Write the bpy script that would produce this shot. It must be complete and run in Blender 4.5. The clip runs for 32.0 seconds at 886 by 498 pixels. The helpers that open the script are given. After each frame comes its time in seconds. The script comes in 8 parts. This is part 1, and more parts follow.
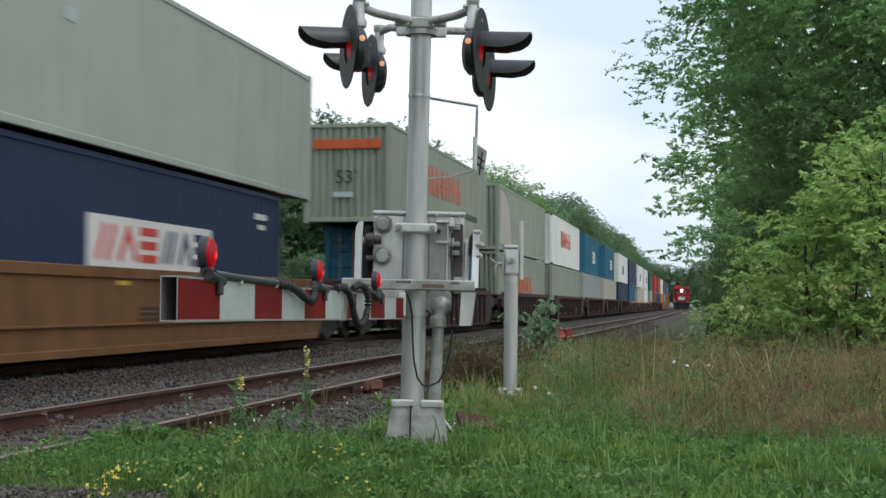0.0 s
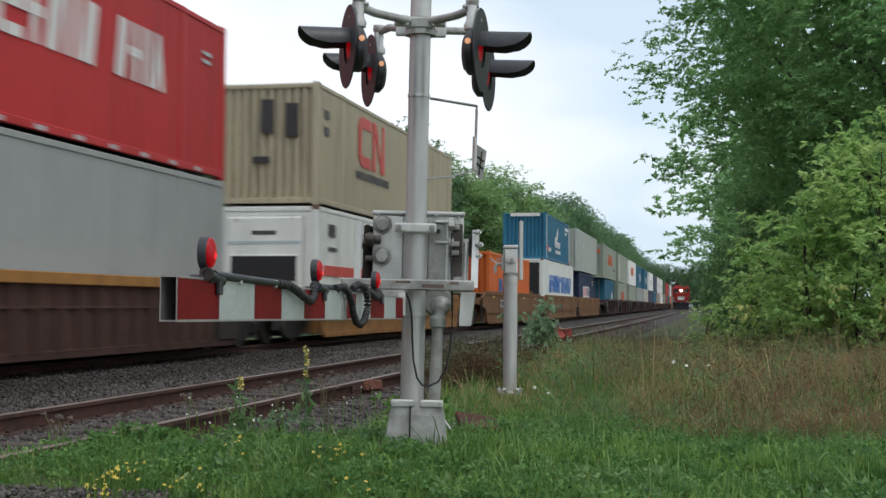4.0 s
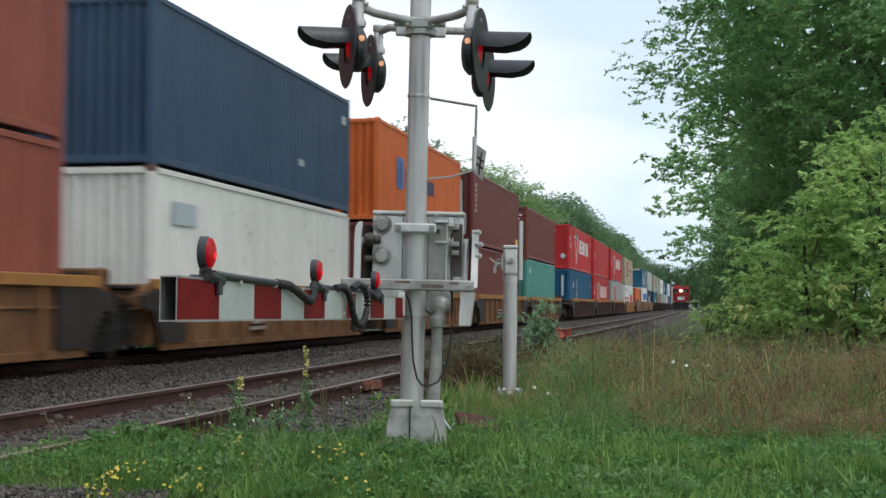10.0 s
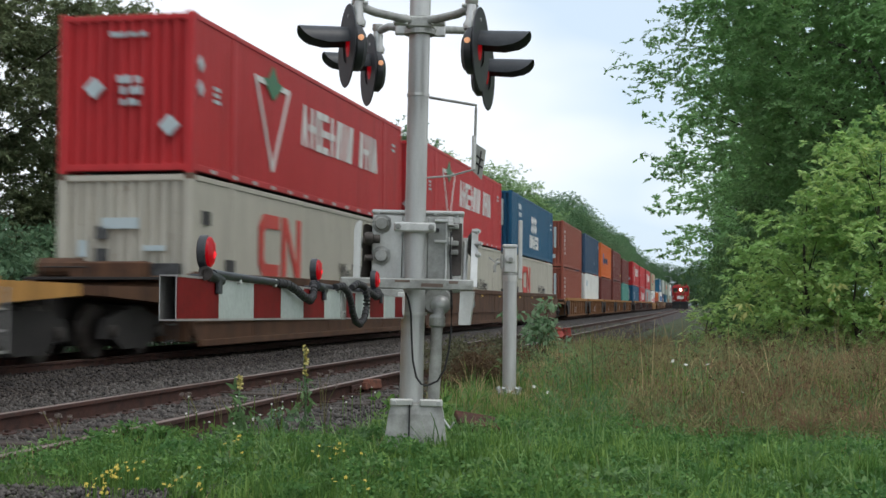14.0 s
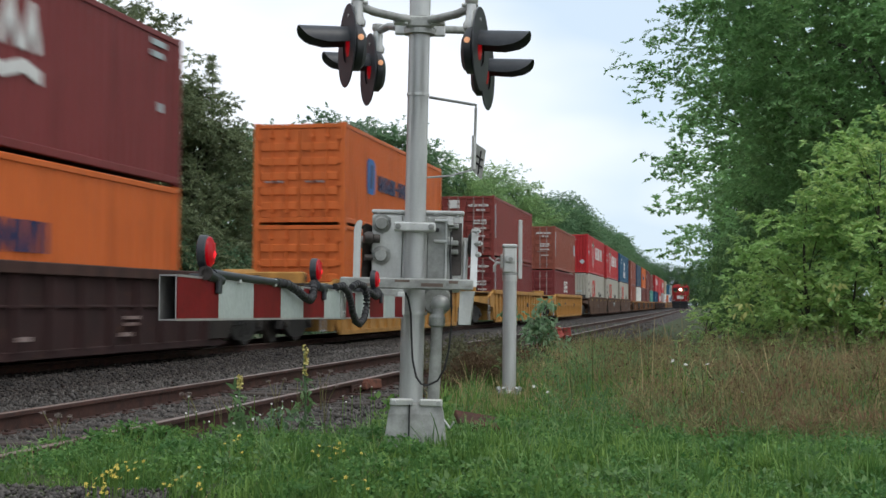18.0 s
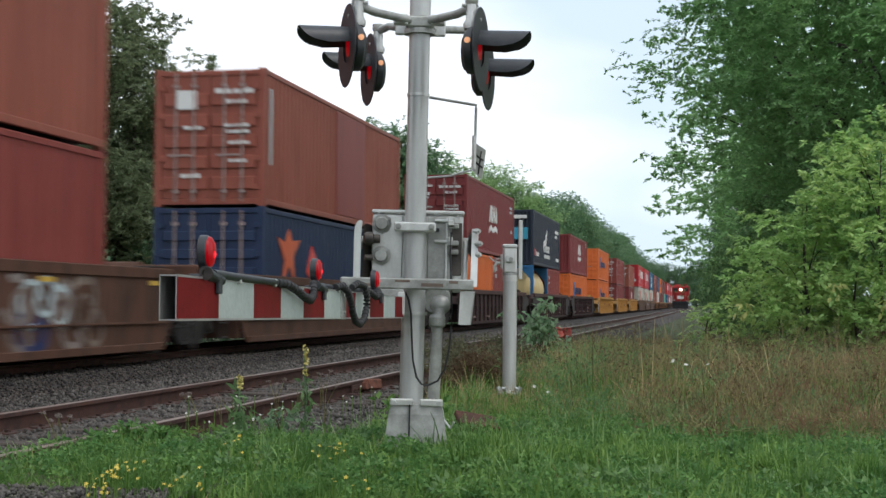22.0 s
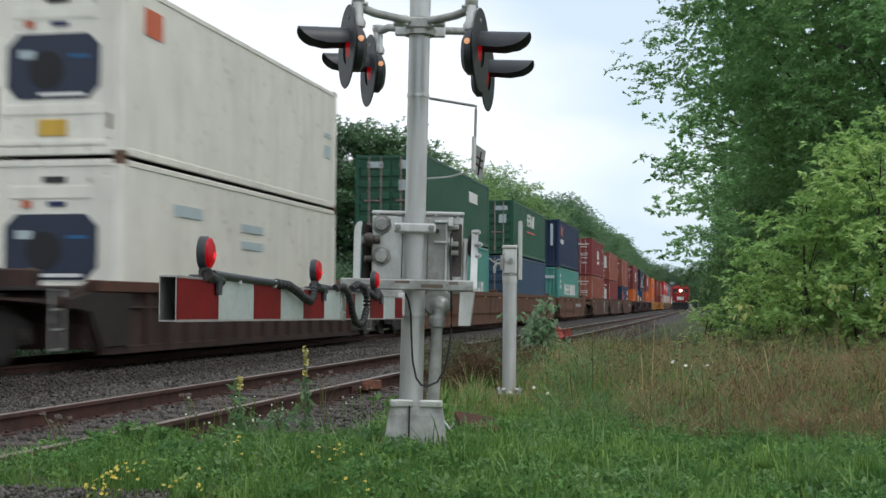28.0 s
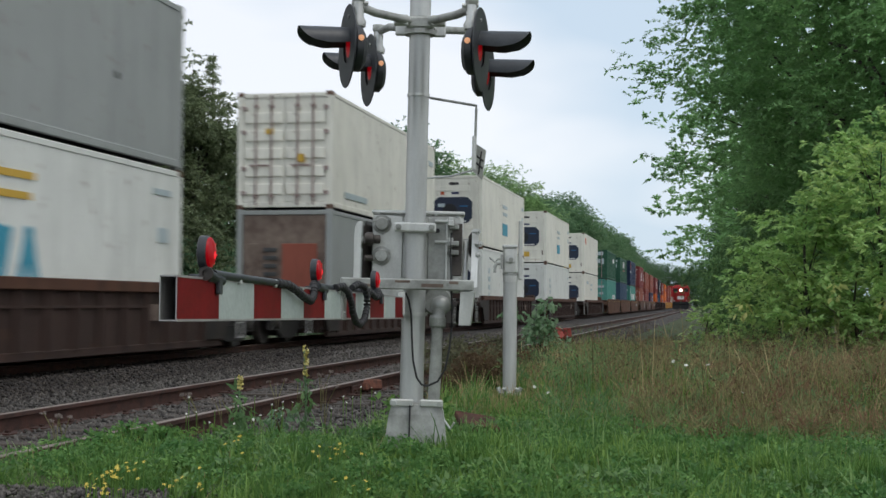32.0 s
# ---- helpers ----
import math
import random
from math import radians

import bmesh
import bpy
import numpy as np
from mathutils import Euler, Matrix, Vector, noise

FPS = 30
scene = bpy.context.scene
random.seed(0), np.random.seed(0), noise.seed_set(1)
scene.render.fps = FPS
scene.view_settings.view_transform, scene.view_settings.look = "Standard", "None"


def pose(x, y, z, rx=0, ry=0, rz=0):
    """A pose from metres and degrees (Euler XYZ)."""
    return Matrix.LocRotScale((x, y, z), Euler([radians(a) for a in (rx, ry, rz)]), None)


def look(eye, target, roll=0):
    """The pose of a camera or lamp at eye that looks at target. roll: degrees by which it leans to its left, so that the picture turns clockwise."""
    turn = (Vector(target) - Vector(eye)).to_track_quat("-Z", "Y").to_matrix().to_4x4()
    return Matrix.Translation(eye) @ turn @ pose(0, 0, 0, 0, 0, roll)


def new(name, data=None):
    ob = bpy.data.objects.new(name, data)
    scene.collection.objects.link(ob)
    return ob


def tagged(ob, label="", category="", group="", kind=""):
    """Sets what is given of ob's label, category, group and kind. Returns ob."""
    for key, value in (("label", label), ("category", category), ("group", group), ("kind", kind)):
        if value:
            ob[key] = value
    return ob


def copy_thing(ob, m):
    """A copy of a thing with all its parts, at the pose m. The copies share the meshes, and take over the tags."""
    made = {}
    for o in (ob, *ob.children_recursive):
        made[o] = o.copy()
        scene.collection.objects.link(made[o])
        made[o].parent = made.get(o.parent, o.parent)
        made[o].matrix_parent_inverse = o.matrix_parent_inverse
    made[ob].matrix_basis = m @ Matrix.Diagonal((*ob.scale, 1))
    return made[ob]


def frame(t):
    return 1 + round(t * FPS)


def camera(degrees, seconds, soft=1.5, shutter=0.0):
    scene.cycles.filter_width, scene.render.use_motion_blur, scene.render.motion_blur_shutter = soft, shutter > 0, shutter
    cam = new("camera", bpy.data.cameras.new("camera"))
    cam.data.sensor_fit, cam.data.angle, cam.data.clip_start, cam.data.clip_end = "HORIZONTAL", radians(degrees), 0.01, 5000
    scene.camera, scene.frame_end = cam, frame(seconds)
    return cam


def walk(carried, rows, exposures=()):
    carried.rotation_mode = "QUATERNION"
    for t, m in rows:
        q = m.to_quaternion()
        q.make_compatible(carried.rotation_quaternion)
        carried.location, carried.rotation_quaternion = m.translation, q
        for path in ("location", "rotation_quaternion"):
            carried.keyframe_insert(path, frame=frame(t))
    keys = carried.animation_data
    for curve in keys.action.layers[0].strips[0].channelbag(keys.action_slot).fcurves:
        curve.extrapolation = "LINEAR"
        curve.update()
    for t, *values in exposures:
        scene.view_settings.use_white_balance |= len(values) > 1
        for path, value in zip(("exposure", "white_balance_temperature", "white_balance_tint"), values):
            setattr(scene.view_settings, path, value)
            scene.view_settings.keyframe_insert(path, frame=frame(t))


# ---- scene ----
# The camera stands on a low tripod beside a level crossing; x runs along the tracks, y across them, z up from the rail tops.
EYE = (0.0, 0.0, 0.894)
YAW, PITCH, ROLL = 11.4892, 2.3467, 0.287
SPEED = 19.49          # m/s of the container train
TRACK_FAR, TRACK_NEAR = 10.391, 4.82
BEND_FROM, BEND_TO, BEND = 40.0, 130.0, 1.0e-4


def slope(x):
    """How far the line has turned at x."""
    return BEND * (min(max(x, BEND_FROM), BEND_TO) - BEND_FROM)


def bend(x):
    """The line curves gently for a while, then runs straight on."""
    return 0.5 * slope(x) * (min(max(x, BEND_FROM), BEND_TO) - BEND_FROM) + slope(x) * max(0.0, x - BEND_TO)


def aim(dx, dy):
    """Camera pose with a tiny sway, in thousandths of a degree."""
    a, b = radians(YAW + dx * 0.001), radians(PITCH + dy * 0.001)
    way = Vector((math.cos(a) * math.cos(b), math.sin(a) * math.cos(b), math.sin(b)))
    return look(EYE, Vector(EYE) + way, ROLL)


cam = camera(36.42, 32.0, soft=1.5, shutter=0.5)
SWAY = ((0, 0, 0), (6, -24, 0), (12, -30, 0), (14.2, -48, -36), (16.5, -58, 0), (18.9, -50, -65), (20.5, -38, -40),
        (23.5, -55, -36), (25, -58, 0), (28, -50, 0), (31, -28, 0), (32, -36, -20))
walk(cam, [(t, aim(dx, dy)) for t, dx, dy in SWAY], exposures=((0.0, 0.15), (3.0, 0.08), (6.0, 0.10), (9.0, 0.20), (12.0, 0.12), (19.0, 0.11), (21.0, 0.22), (25.0, 0.23), (28.0, 0.13), (30.0, 0.0), (32.0, -0.08)))

# ---- light: a bright overcast sky and a very soft sun ----
world = bpy.data.worlds.new("overcast_sky")
scene.world = world
world.use_nodes = True
wt = world.node_tree
wt.nodes.clear()


def wnode(kind, **values):
    n = wt.nodes.new(kind)
    for key, value in values.items():
        n.inputs[key].default_value = value
    return n


w_out = wt.nodes.new("ShaderNodeOutputWorld")
w_bg = wnode("ShaderNodeBackground", Strength=1.10)
w_sky = wt.nodes.new("ShaderNodeTexSky")
w_sky.sky_type, w_sky.sun_disc = "NISHITA", False
w_sky.sun_elevation, w_sky.sun_rotation = radians(50), radians(200)
w_scale = wt.nodes.new("ShaderNodeVectorMath")
w_scale.operation = "SCALE"
w_scale.inputs["Scale"].default_value = 0.12
w_co = wt.nodes.new("ShaderNodeTexCoord")
w_map = wt.nodes.new("ShaderNodeMapping")
w_map.inputs["Scale"].default_value = (1.0, 1.0, 2.6)
w_noise = wnode("ShaderNodeTexNoise", Scale=2.3, Detail=4.0, Roughness=0.5)
w_ramp = wt.nodes.new("ShaderNodeValToRGB")
w_ramp.color_ramp.elements[0].position, w_ramp.color_ramp.elements[1].position = 0.38, 0.60
w_ramp.color_ramp.elements[0].color = (0.63, 0.755, 0.885, 1)
w_ramp.color_ramp.elements[1].color = (0.955, 0.985, 1.035, 1)
w_mix = wt.nodes.new("ShaderNodeMix")
w_mix.data_type = "RGBA"
w_mix.inputs[0].default_value = 0.86
wt.links.new(w_sky.outputs[0], w_scale.inputs[0])
wt.links.new(w_co.outputs["Generated"], w_map.inputs[0])
wt.links.new(w_map.outputs[0], w_noise.inputs["Vector"])
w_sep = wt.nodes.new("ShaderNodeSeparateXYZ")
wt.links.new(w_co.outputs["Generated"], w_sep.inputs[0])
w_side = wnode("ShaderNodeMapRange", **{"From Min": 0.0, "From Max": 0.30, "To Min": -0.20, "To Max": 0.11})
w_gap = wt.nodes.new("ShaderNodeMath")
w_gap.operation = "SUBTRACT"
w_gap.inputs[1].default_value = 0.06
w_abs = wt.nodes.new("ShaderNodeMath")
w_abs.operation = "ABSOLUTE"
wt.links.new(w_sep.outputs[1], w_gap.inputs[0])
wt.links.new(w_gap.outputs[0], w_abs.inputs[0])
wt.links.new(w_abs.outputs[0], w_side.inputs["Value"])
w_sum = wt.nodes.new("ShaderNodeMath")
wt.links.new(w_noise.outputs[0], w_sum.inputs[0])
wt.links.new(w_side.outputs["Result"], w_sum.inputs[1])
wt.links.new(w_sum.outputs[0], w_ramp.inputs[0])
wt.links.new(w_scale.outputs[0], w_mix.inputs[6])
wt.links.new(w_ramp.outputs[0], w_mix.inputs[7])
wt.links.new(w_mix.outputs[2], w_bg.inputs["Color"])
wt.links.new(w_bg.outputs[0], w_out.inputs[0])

sun_data = bpy.data.lights.new("sun", "SUN")
sun_data.energy, sun_data.angle, sun_data.color = 1.1, radians(30), (1.0, 0.97, 0.92)
sun = new("sun", sun_data)
sun.matrix_basis = look((0, 0, 50), (12, 18, 0))


# ---- materials ----
def nodes_of(name):
    m = bpy.data.materials.new(name)
    m.use_nodes = True
    return m, m.node_tree, m.node_tree.nodes["Principled BSDF"]


def linked(nt, a, b):
    nt.links.new(a, b)


def noise_node(nt, co, scale, detail=4.0, rough=0.6, stretch=(1, 1, 1)):
    mp = nt.nodes.new("ShaderNodeMapping")
    mp.inputs["Scale"].default_value = stretch
    n = nt.nodes.new("ShaderNodeTexNoise")
    n.inputs["Scale"].default_value, n.inputs["Detail"].default_value, n.inputs["Roughness"].default_value = scale, detail, rough
    linked(nt, co, mp.inputs[0])
    linked(nt, mp.outputs[0], n.inputs["Vector"])
    return n.outputs[0]


def ramp(nt, value, lo, hi, c0=(0, 0, 0, 1), c1=(1, 1, 1, 1)):
    r = nt.nodes.new("ShaderNodeValToRGB")
    r.color_ramp.elements[0].position, r.color_ramp.elements[1].position = lo, hi
    r.color_ramp.elements[0].color, r.color_ramp.elements[1].color = c0, c1
    linked(nt, value, r.inputs[0])
    return r.outputs[0]


def blend(nt, fac, a, b, how="MIX"):
    n = nt.nodes.new("ShaderNodeMix")
    n.data_type, n.blend_type = "RGBA", how
    for sock, val in ((n.inputs[0], fac), (n.inputs[6], a), (n.inputs[7], b)):
        if isinstance(val, (int, float)):
            sock.default_value = val
        elif isinstance(val, tuple):
            sock.default_value = (*val[:3], 1)
        else:
            linked(nt, val, sock)
    return n.outputs[2]


def bump(nt, bsdf, height, strength=0.3, distance=0.01):
    b = nt.nodes.new("ShaderNodeBump")
    b.inputs["Strength"].default_value, b.inputs["Distance"].default_value = strength, distance
    linked(nt, height, b.inputs["Height"])
    linked(nt, b.outputs[0], bsdf.inputs["Normal"])


def coords(nt):
    return nt.nodes.new("ShaderNodeTexCoord").outputs["Object"]


def surface(name, base, dark, scale, rough=0.7, metal=0.0, fine=40.0, relief=0.25, stretch=(1, 1, 1), lo=0.35, hi=0.68, speckle=0.35):
    """A general surface: base and dark colours mixed by a coarse and a fine noise, with relief."""
    m, nt, b = nodes_of(name)
    co = coords(nt)
    big = noise_node(nt, co, scale, 5, 0.62, stretch)
    small = noise_node(nt, co, fine, 3, 0.6)
    col = blend(nt, ramp(nt, big, lo, hi), dark, base)
    col = blend(nt, speckle, col, ramp(nt, small, 0.3, 0.72, (0.45, 0.45, 0.45, 1), (1, 1, 1, 1)), "MULTIPLY")
    linked(nt, col, b.inputs["Base Color"])
    b.inputs["Roughness"].default_value, b.inputs["Metallic"].default_value = rough, metal
    bump(nt, b, small, relief, 0.01)
    return m


def paint(name, color, wear=0.35, rust=(0.16, 0.07, 0.035), rough=0.5, grime=0.0):
    """Weathered steel paint: streaks running down, faded patches, small rust spots."""
    m, nt, b = nodes_of(name)
    co = coords(nt)
    streak = noise_node(nt, co, 1.6, 5, 0.65, (2.2, 2.2, 0.22))
    cloud = noise_node(nt, co, 0.55, 4, 0.6)
    spot = noise_node(nt, co, 5.5, 6, 0.7, (1, 1, 0.6))
    faded = tuple(min(1, c * 1.14 + 0.006) for c in color)
    dim = tuple(c * (0.88 if min(color) > 0.3 else 0.74) for c in color)
    col = blend(nt, ramp(nt, cloud, 0.3, 0.7), tuple(color), faded)
    col = blend(nt, ramp(nt, streak, 0.50, 0.74), col, dim)
    if grime:
        stain = noise_node(nt, co, 1.5, 6, 0.70, (1.8, 1.8, 0.45))
        blot = noise_node(nt, co, 0.9, 5, 0.6, (3.0, 3.0, 0.35))
        col = blend(nt, ramp(nt, stain, 0.43, 0.60, (0, 0, 0, 1), (grime, grime, grime, 1)), col, tuple(0.30 * c + 0.006 for c in color))
        col = blend(nt, ramp(nt, blot, 0.55, 0.70, (0, 0, 0, 1), (grime * 0.5, grime * 0.5, grime * 0.5, 1)), col, tuple(min(1, c * 1.45 + 0.012) for c in color))
    amount = nt.nodes.new("ShaderNodeMath")
    amount.operation = "MULTIPLY"
    amount.inputs[1].default_value = wear
    linked(nt, ramp(nt, spot, 0.61, 0.70), amount.inputs[0])
    col = blend(nt, amount.outputs[0], col, rust)
    info = nt.nodes.new("ShaderNodeObjectInfo")
    col = blend(nt, 0.16, col, ramp(nt, info.outputs["Random"], 0.0, 1.0, (0.72, 0.72, 0.72, 1), (1, 1, 1, 1)), "MULTIPLY")
    linked(nt, col, b.inputs["Base Color"])
    b.inputs["Roughness"].default_value = rough
    b.inputs["Specular IOR Level"].default_value = 0.32
    bump(nt, b, spot, 0.12, 0.006)
    return m


def plain(name, color, rough=0.5, metal=0.0):
    m, nt, b = nodes_of(name)
    co = coords(nt)
    small = noise_node(nt, co, 25, 4, 0.6)
    col = blend(nt, 0.4, tuple(color), ramp(nt, small, 0.25, 0.75, (0.6, 0.6, 0.6, 1), (1, 1, 1, 1)), "MULTIPLY")
    linked(nt, col, b.inputs["Base Color"])
    b.inputs["Roughness"].default_value, b.inputs["Metallic"].default_value = rough, metal
    return m


def leafy(name, light, dark, gloss=0.55, patchy=0.7):
    """Leaves: each its own shade, partly letting light through."""
    m, nt, b = nodes_of(name)
    geo = nt.nodes.new("ShaderNodeNewGeometry")
    co = coords(nt)
    patch = noise_node(nt, co, patchy, 3, 0.5)
    col = blend(nt, geo.outputs["Random Per Island"], tuple(dark), tuple(light))
    col = blend(nt, ramp(nt, patch, 0.35, 0.7), tuple(0.5 * (a + c) for a, c in zip(dark, dark)), col)
    linked(nt, col, b.inputs["Base Color"])
    b.inputs["Roughness"].default_value = gloss
    b.inputs["Specular IOR Level"].default_value = 0.25
    trans = nt.nodes.new("ShaderNodeBsdfTranslucent")
    linked(nt, col, trans.inputs[0])
    mix = nt.nodes.new("ShaderNodeMixShader")
    mix.inputs[0].default_value = 0.45
    out = nt.nodes["Material Output"]
    linked(nt, b.outputs[0], mix.inputs[1])
    linked(nt, trans.outputs[0], mix.inputs[2])
    linked(nt, mix.outputs[0], out.inputs["Surface"])
    return m


def glowing(name, color, strength, base=(0.3, 0.01, 0.01)):
    m, nt, b = nodes_of(name)
    b.inputs["Base Color"].default_value = (*base, 1)
    b.inputs["Roughness"].default_value = 0.35
    b.inputs["Specular IOR Level"].default_value = 0.2
    b.inputs["Emission Color"].default_value = (*color, 1)
    b.inputs["Emission Strength"].default_value = strength
    return m


PAINTS = {
    "grey": (0.36, 0.39, 0.35), "navy": (0.014, 0.030, 0.074), "sage": (0.27, 0.31, 0.25), "blue": (0.012, 0.112, 0.185),
    "skyblue": (0.018, 0.125, 0.21), "white": (0.72, 0.74, 0.70), "orange": (0.60, 0.135, 0.026), "tan": (0.40, 0.35, 0.245),
    "red": (0.46, 0.024, 0.028), "brown": (0.150, 0.039, 0.032), "teal": (0.080, 0.28, 0.235), "slate": (0.036, 0.074, 0.128),
    "rust": (0.265, 0.074, 0.047), "oceanblue": (0.006, 0.082, 0.165), "bone": (0.46, 0.44, 0.37), "maroon": (0.185, 0.031, 0.031),
    "ink": (0.020, 0.027, 0.043), "green": (0.020, 0.090, 0.052), "cream": (0.77, 0.755, 0.67), "ash": (0.31, 0.33, 0.32),
    "deepred": (0.225, 0.042, 0.034), "tank": (0.62, 0.47, 0.22), "frame_blue": (0.02, 0.11, 0.24),
    "well_tan": (0.165, 0.078, 0.029), "well_brown": (0.068, 0.032, 0.025), "well_yellow": (0.47, 0.245, 0.065),
    "well_orange": (0.26, 0.12, 0.03), "well_worn": (0.19, 0.087, 0.033), "well_dark": (0.040, 0.016, 0.015),
    "well_amber": (0.120, 0.052, 0.025), "well_russet": (0.105, 0.050, 0.025), "well_sill": (0.36, 0.17, 0.045), "well_umber": (0.050, 0.028, 0.022), "well_rust": (0.098, 0.043, 0.025), "loco_red": (0.30, 0.015, 0.013),
}
MAT = {k: paint("paint_" + k, c, 0.6 if k.startswith("well") or k in ("rust", "deepred", "ash", "bone", "tan", "white", "cream") else 0.26, rough=0.8 if k.startswith("well") else 0.55, grime=(0.42 if k in ("well_yellow", "well_orange", "well_tan", "well_sill") else 0.7) if k.startswith("well") else (0.10 if k in ("white", "cream", "bone", "rust", "deepred") else 0.0))
       for k, c in PAINTS.items()}
MAT["letter_white"] = paint("letter_white", (0.66, 0.66, 0.64), 0.3)
MAT["letter_red"] = paint("letter_red", (0.56, 0.055, 0.042), 0.3)
MAT["letter_orange"] = paint("letter_orange", (0.55, 0.10, 0.03), 0.3)
MAT["letter_blue"] = paint("letter_blue", (0.02, 0.13, 0.40), 0.2)
MAT["letter_navy"] = paint("letter_navy", (0.015, 0.025, 0.09), 0.2)
MAT["letter_dark"] = paint("letter_dark", (0.035, 0.032, 0.035), 0.2)
MAT["letter_green"] = paint("letter_green", (0.03, 0.16, 0.07), 0.2)
MAT["letter_yellow"] = paint("letter_yellow", (0.60, 0.38, 0.06), 0.2)
MAT["letter_cyan"] = paint("letter_cyan", (0.05, 0.30, 0.42), 0.2)
MAT["letter_pale"] = paint("letter_pale", (0.42, 0.50, 0.52), 0.2)
MAT["graffiti"] = surface("graffiti", (0.34, 0.30, 0.28), (0.13, 0.08, 0.06), 2.6, 0.6)
MAT["rod_worn"] = surface("rod_worn", (0.46, 0.38, 0.36), (0.20, 0.12, 0.10), 5, 0.6)
MAT["rust_stain"] = surface("rust_stain", (0.27, 0.21, 0.17), (0.10, 0.065, 0.05), 1.6, 0.8)
MAT["soot"] = surface("soot", (0.10, 0.105, 0.105), (0.02, 0.02, 0.02), 3.0, 0.8)
MAT["casting_rust"] = surface("casting_rust", (0.26, 0.17, 0.12), (0.09, 0.045, 0.03), 9, 0.8)
MAT["soot_plate"] = surface("soot_plate", (0.034, 0.023, 0.017), (0.013, 0.010, 0.008), 2.0, 0.8)
MAT["running_gear"] = surface("running_gear", (0.030, 0.026, 0.023), (0.012, 0.011, 0.010), 6, 0.75)
MAT["wheel_steel"] = surface("wheel_steel", (0.10, 0.085, 0.075), (0.03, 0.026, 0.023), 8, 0.5, 0.4)
MAT["dark_void"] = plain("dark_void", (0.012, 0.013, 0.015), 0.7)
MAT["machine_blue"] = plain("machine_blue", (0.012, 0.022, 0.05), 0.45)
MAT["rail_rust"] = surface("rail_rust", (0.095, 0.038, 0.026), (0.042, 0.021, 0.016), 7, 0.85, fine=90, relief=0.5)
MAT["rail_top"] = surface("rail_top", (0.33, 0.26, 0.22), (0.16, 0.10, 0.075), 3, 0.4, 0.6, stretch=(0.3, 4, 1))
MAT["sleeper_wood"] = surface("sleeper_wood", (0.085, 0.068, 0.055), (0.032, 0.025, 0.02), 3, 0.9, stretch=(4, 0.5, 1), fine=60, relief=0.6)
MAT["galvanised"] = surface("galvanised", (0.58, 0.59, 0.57), (0.44, 0.45, 0.435), 3, 0.40, 0.40, fine=90, relief=0.04, stretch=(3, 3, 0.4), speckle=0.12)
MAT["silver_paint"] = surface("silver_paint", (0.66, 0.67, 0.64), (0.47, 0.475, 0.45), 4, 0.34, 0.5, fine=70, relief=0.07, stretch=(1.5, 1.5, 0.6), speckle=0.18)
MAT["dull_cast"] = surface("dull_cast", (0.46, 0.47, 0.44), (0.23, 0.235, 0.215), 6, 0.45, 0.25, fine=70, relief=0.12, speckle=0.25)
MAT["lamp_black"] = surface("lamp_black", (0.040, 0.045, 0.052), (0.022, 0.025, 0.029), 8, 0.45, relief=0.05)
MAT["rubber"] = plain("rubber", (0.018, 0.018, 0.019), 0.6)
MAT["arm_red"] = surface("arm_red", (0.20, 0.006, 0.007), (0.14, 0.005, 0.005), 6, 0.6, fine=45, relief=0.04)
MAT["arm_red"].node_tree.nodes["Principled BSDF"].inputs["Specular IOR Level"].default_value = 0.15
MAT["arm_white"] = surface("arm_white", (0.50, 0.56, 0.53), (0.40, 0.46, 0.43), 6, 0.4, fine=45, relief=0.04)
MAT["aluminium"] = surface("aluminium", (0.55, 0.54, 0.52), (0.38, 0.38, 0.37), 6, 0.4, 0.6, fine=60, relief=0.08)
MAT["lens_red"] = glowing("lens_red", (1.0, 0.0, 0.012), 0.15, (0.20, 0.002, 0.006))
MAT["lens_spark"] = glowing("lens_spark", (1.0, 0.015, 0.03), 0.9)
MAT["lens_amber"] = glowing("lens_amber", (1.0, 0.50, 0.28), 0.55, (0.5, 0.25, 0.12))
MAT["headlight"] = glowing("headlight", (1.0, 0.93, 0.86), 6.0, (0.8, 0.8, 0.8))
MAT["bark"] = surface("bark", (0.085, 0.075, 0.062), (0.035, 0.03, 0.025), 5, 0.95, stretch=(1, 1, 0.25), fine=30, relief=0.8)
MAT["leaf_maple"] = leafy("leaf_maple", (0.43, 0.66, 0.29), (0.215, 0.40, 0.16))
MAT["leaf_bright"] = leafy("leaf_bright", (0.76, 0.86, 0.35), (0.32, 0.51, 0.18))
MAT["leaf_faded"] = leafy("leaf_faded", (0.80, 0.76, 0.36), (0.52, 0.56, 0.20))
MAT["leaf_dark"] = leafy("leaf_dark", (0.36, 0.43, 0.235), (0.145, 0.185, 0.10))
MAT["leaf_far"] = leafy("leaf_far", (0.31, 0.46, 0.23), (0.12, 0.23, 0.12))
MAT["leaf_wood"] = leafy("leaf_wood", (0.26, 0.40, 0.22), (0.10, 0.19, 0.105))
MAT["leaf_sunny"] = leafy("leaf_sunny", (0.48, 0.64, 0.28), (0.24, 0.39, 0.17))
MAT["leaf_pale"] = leafy("leaf_pale", (0.50, 0.60, 0.42), (0.14, 0.26, 0.13))
MAT["grass_green"] = leafy("grass_green", (0.33, 0.49, 0.12), (0.075, 0.175, 0.04), 0.55, 3.0)
MAT["grass_dry"] = leafy("grass_dry", (0.70, 0.57, 0.31), (0.28, 0.22, 0.11), 0.8)
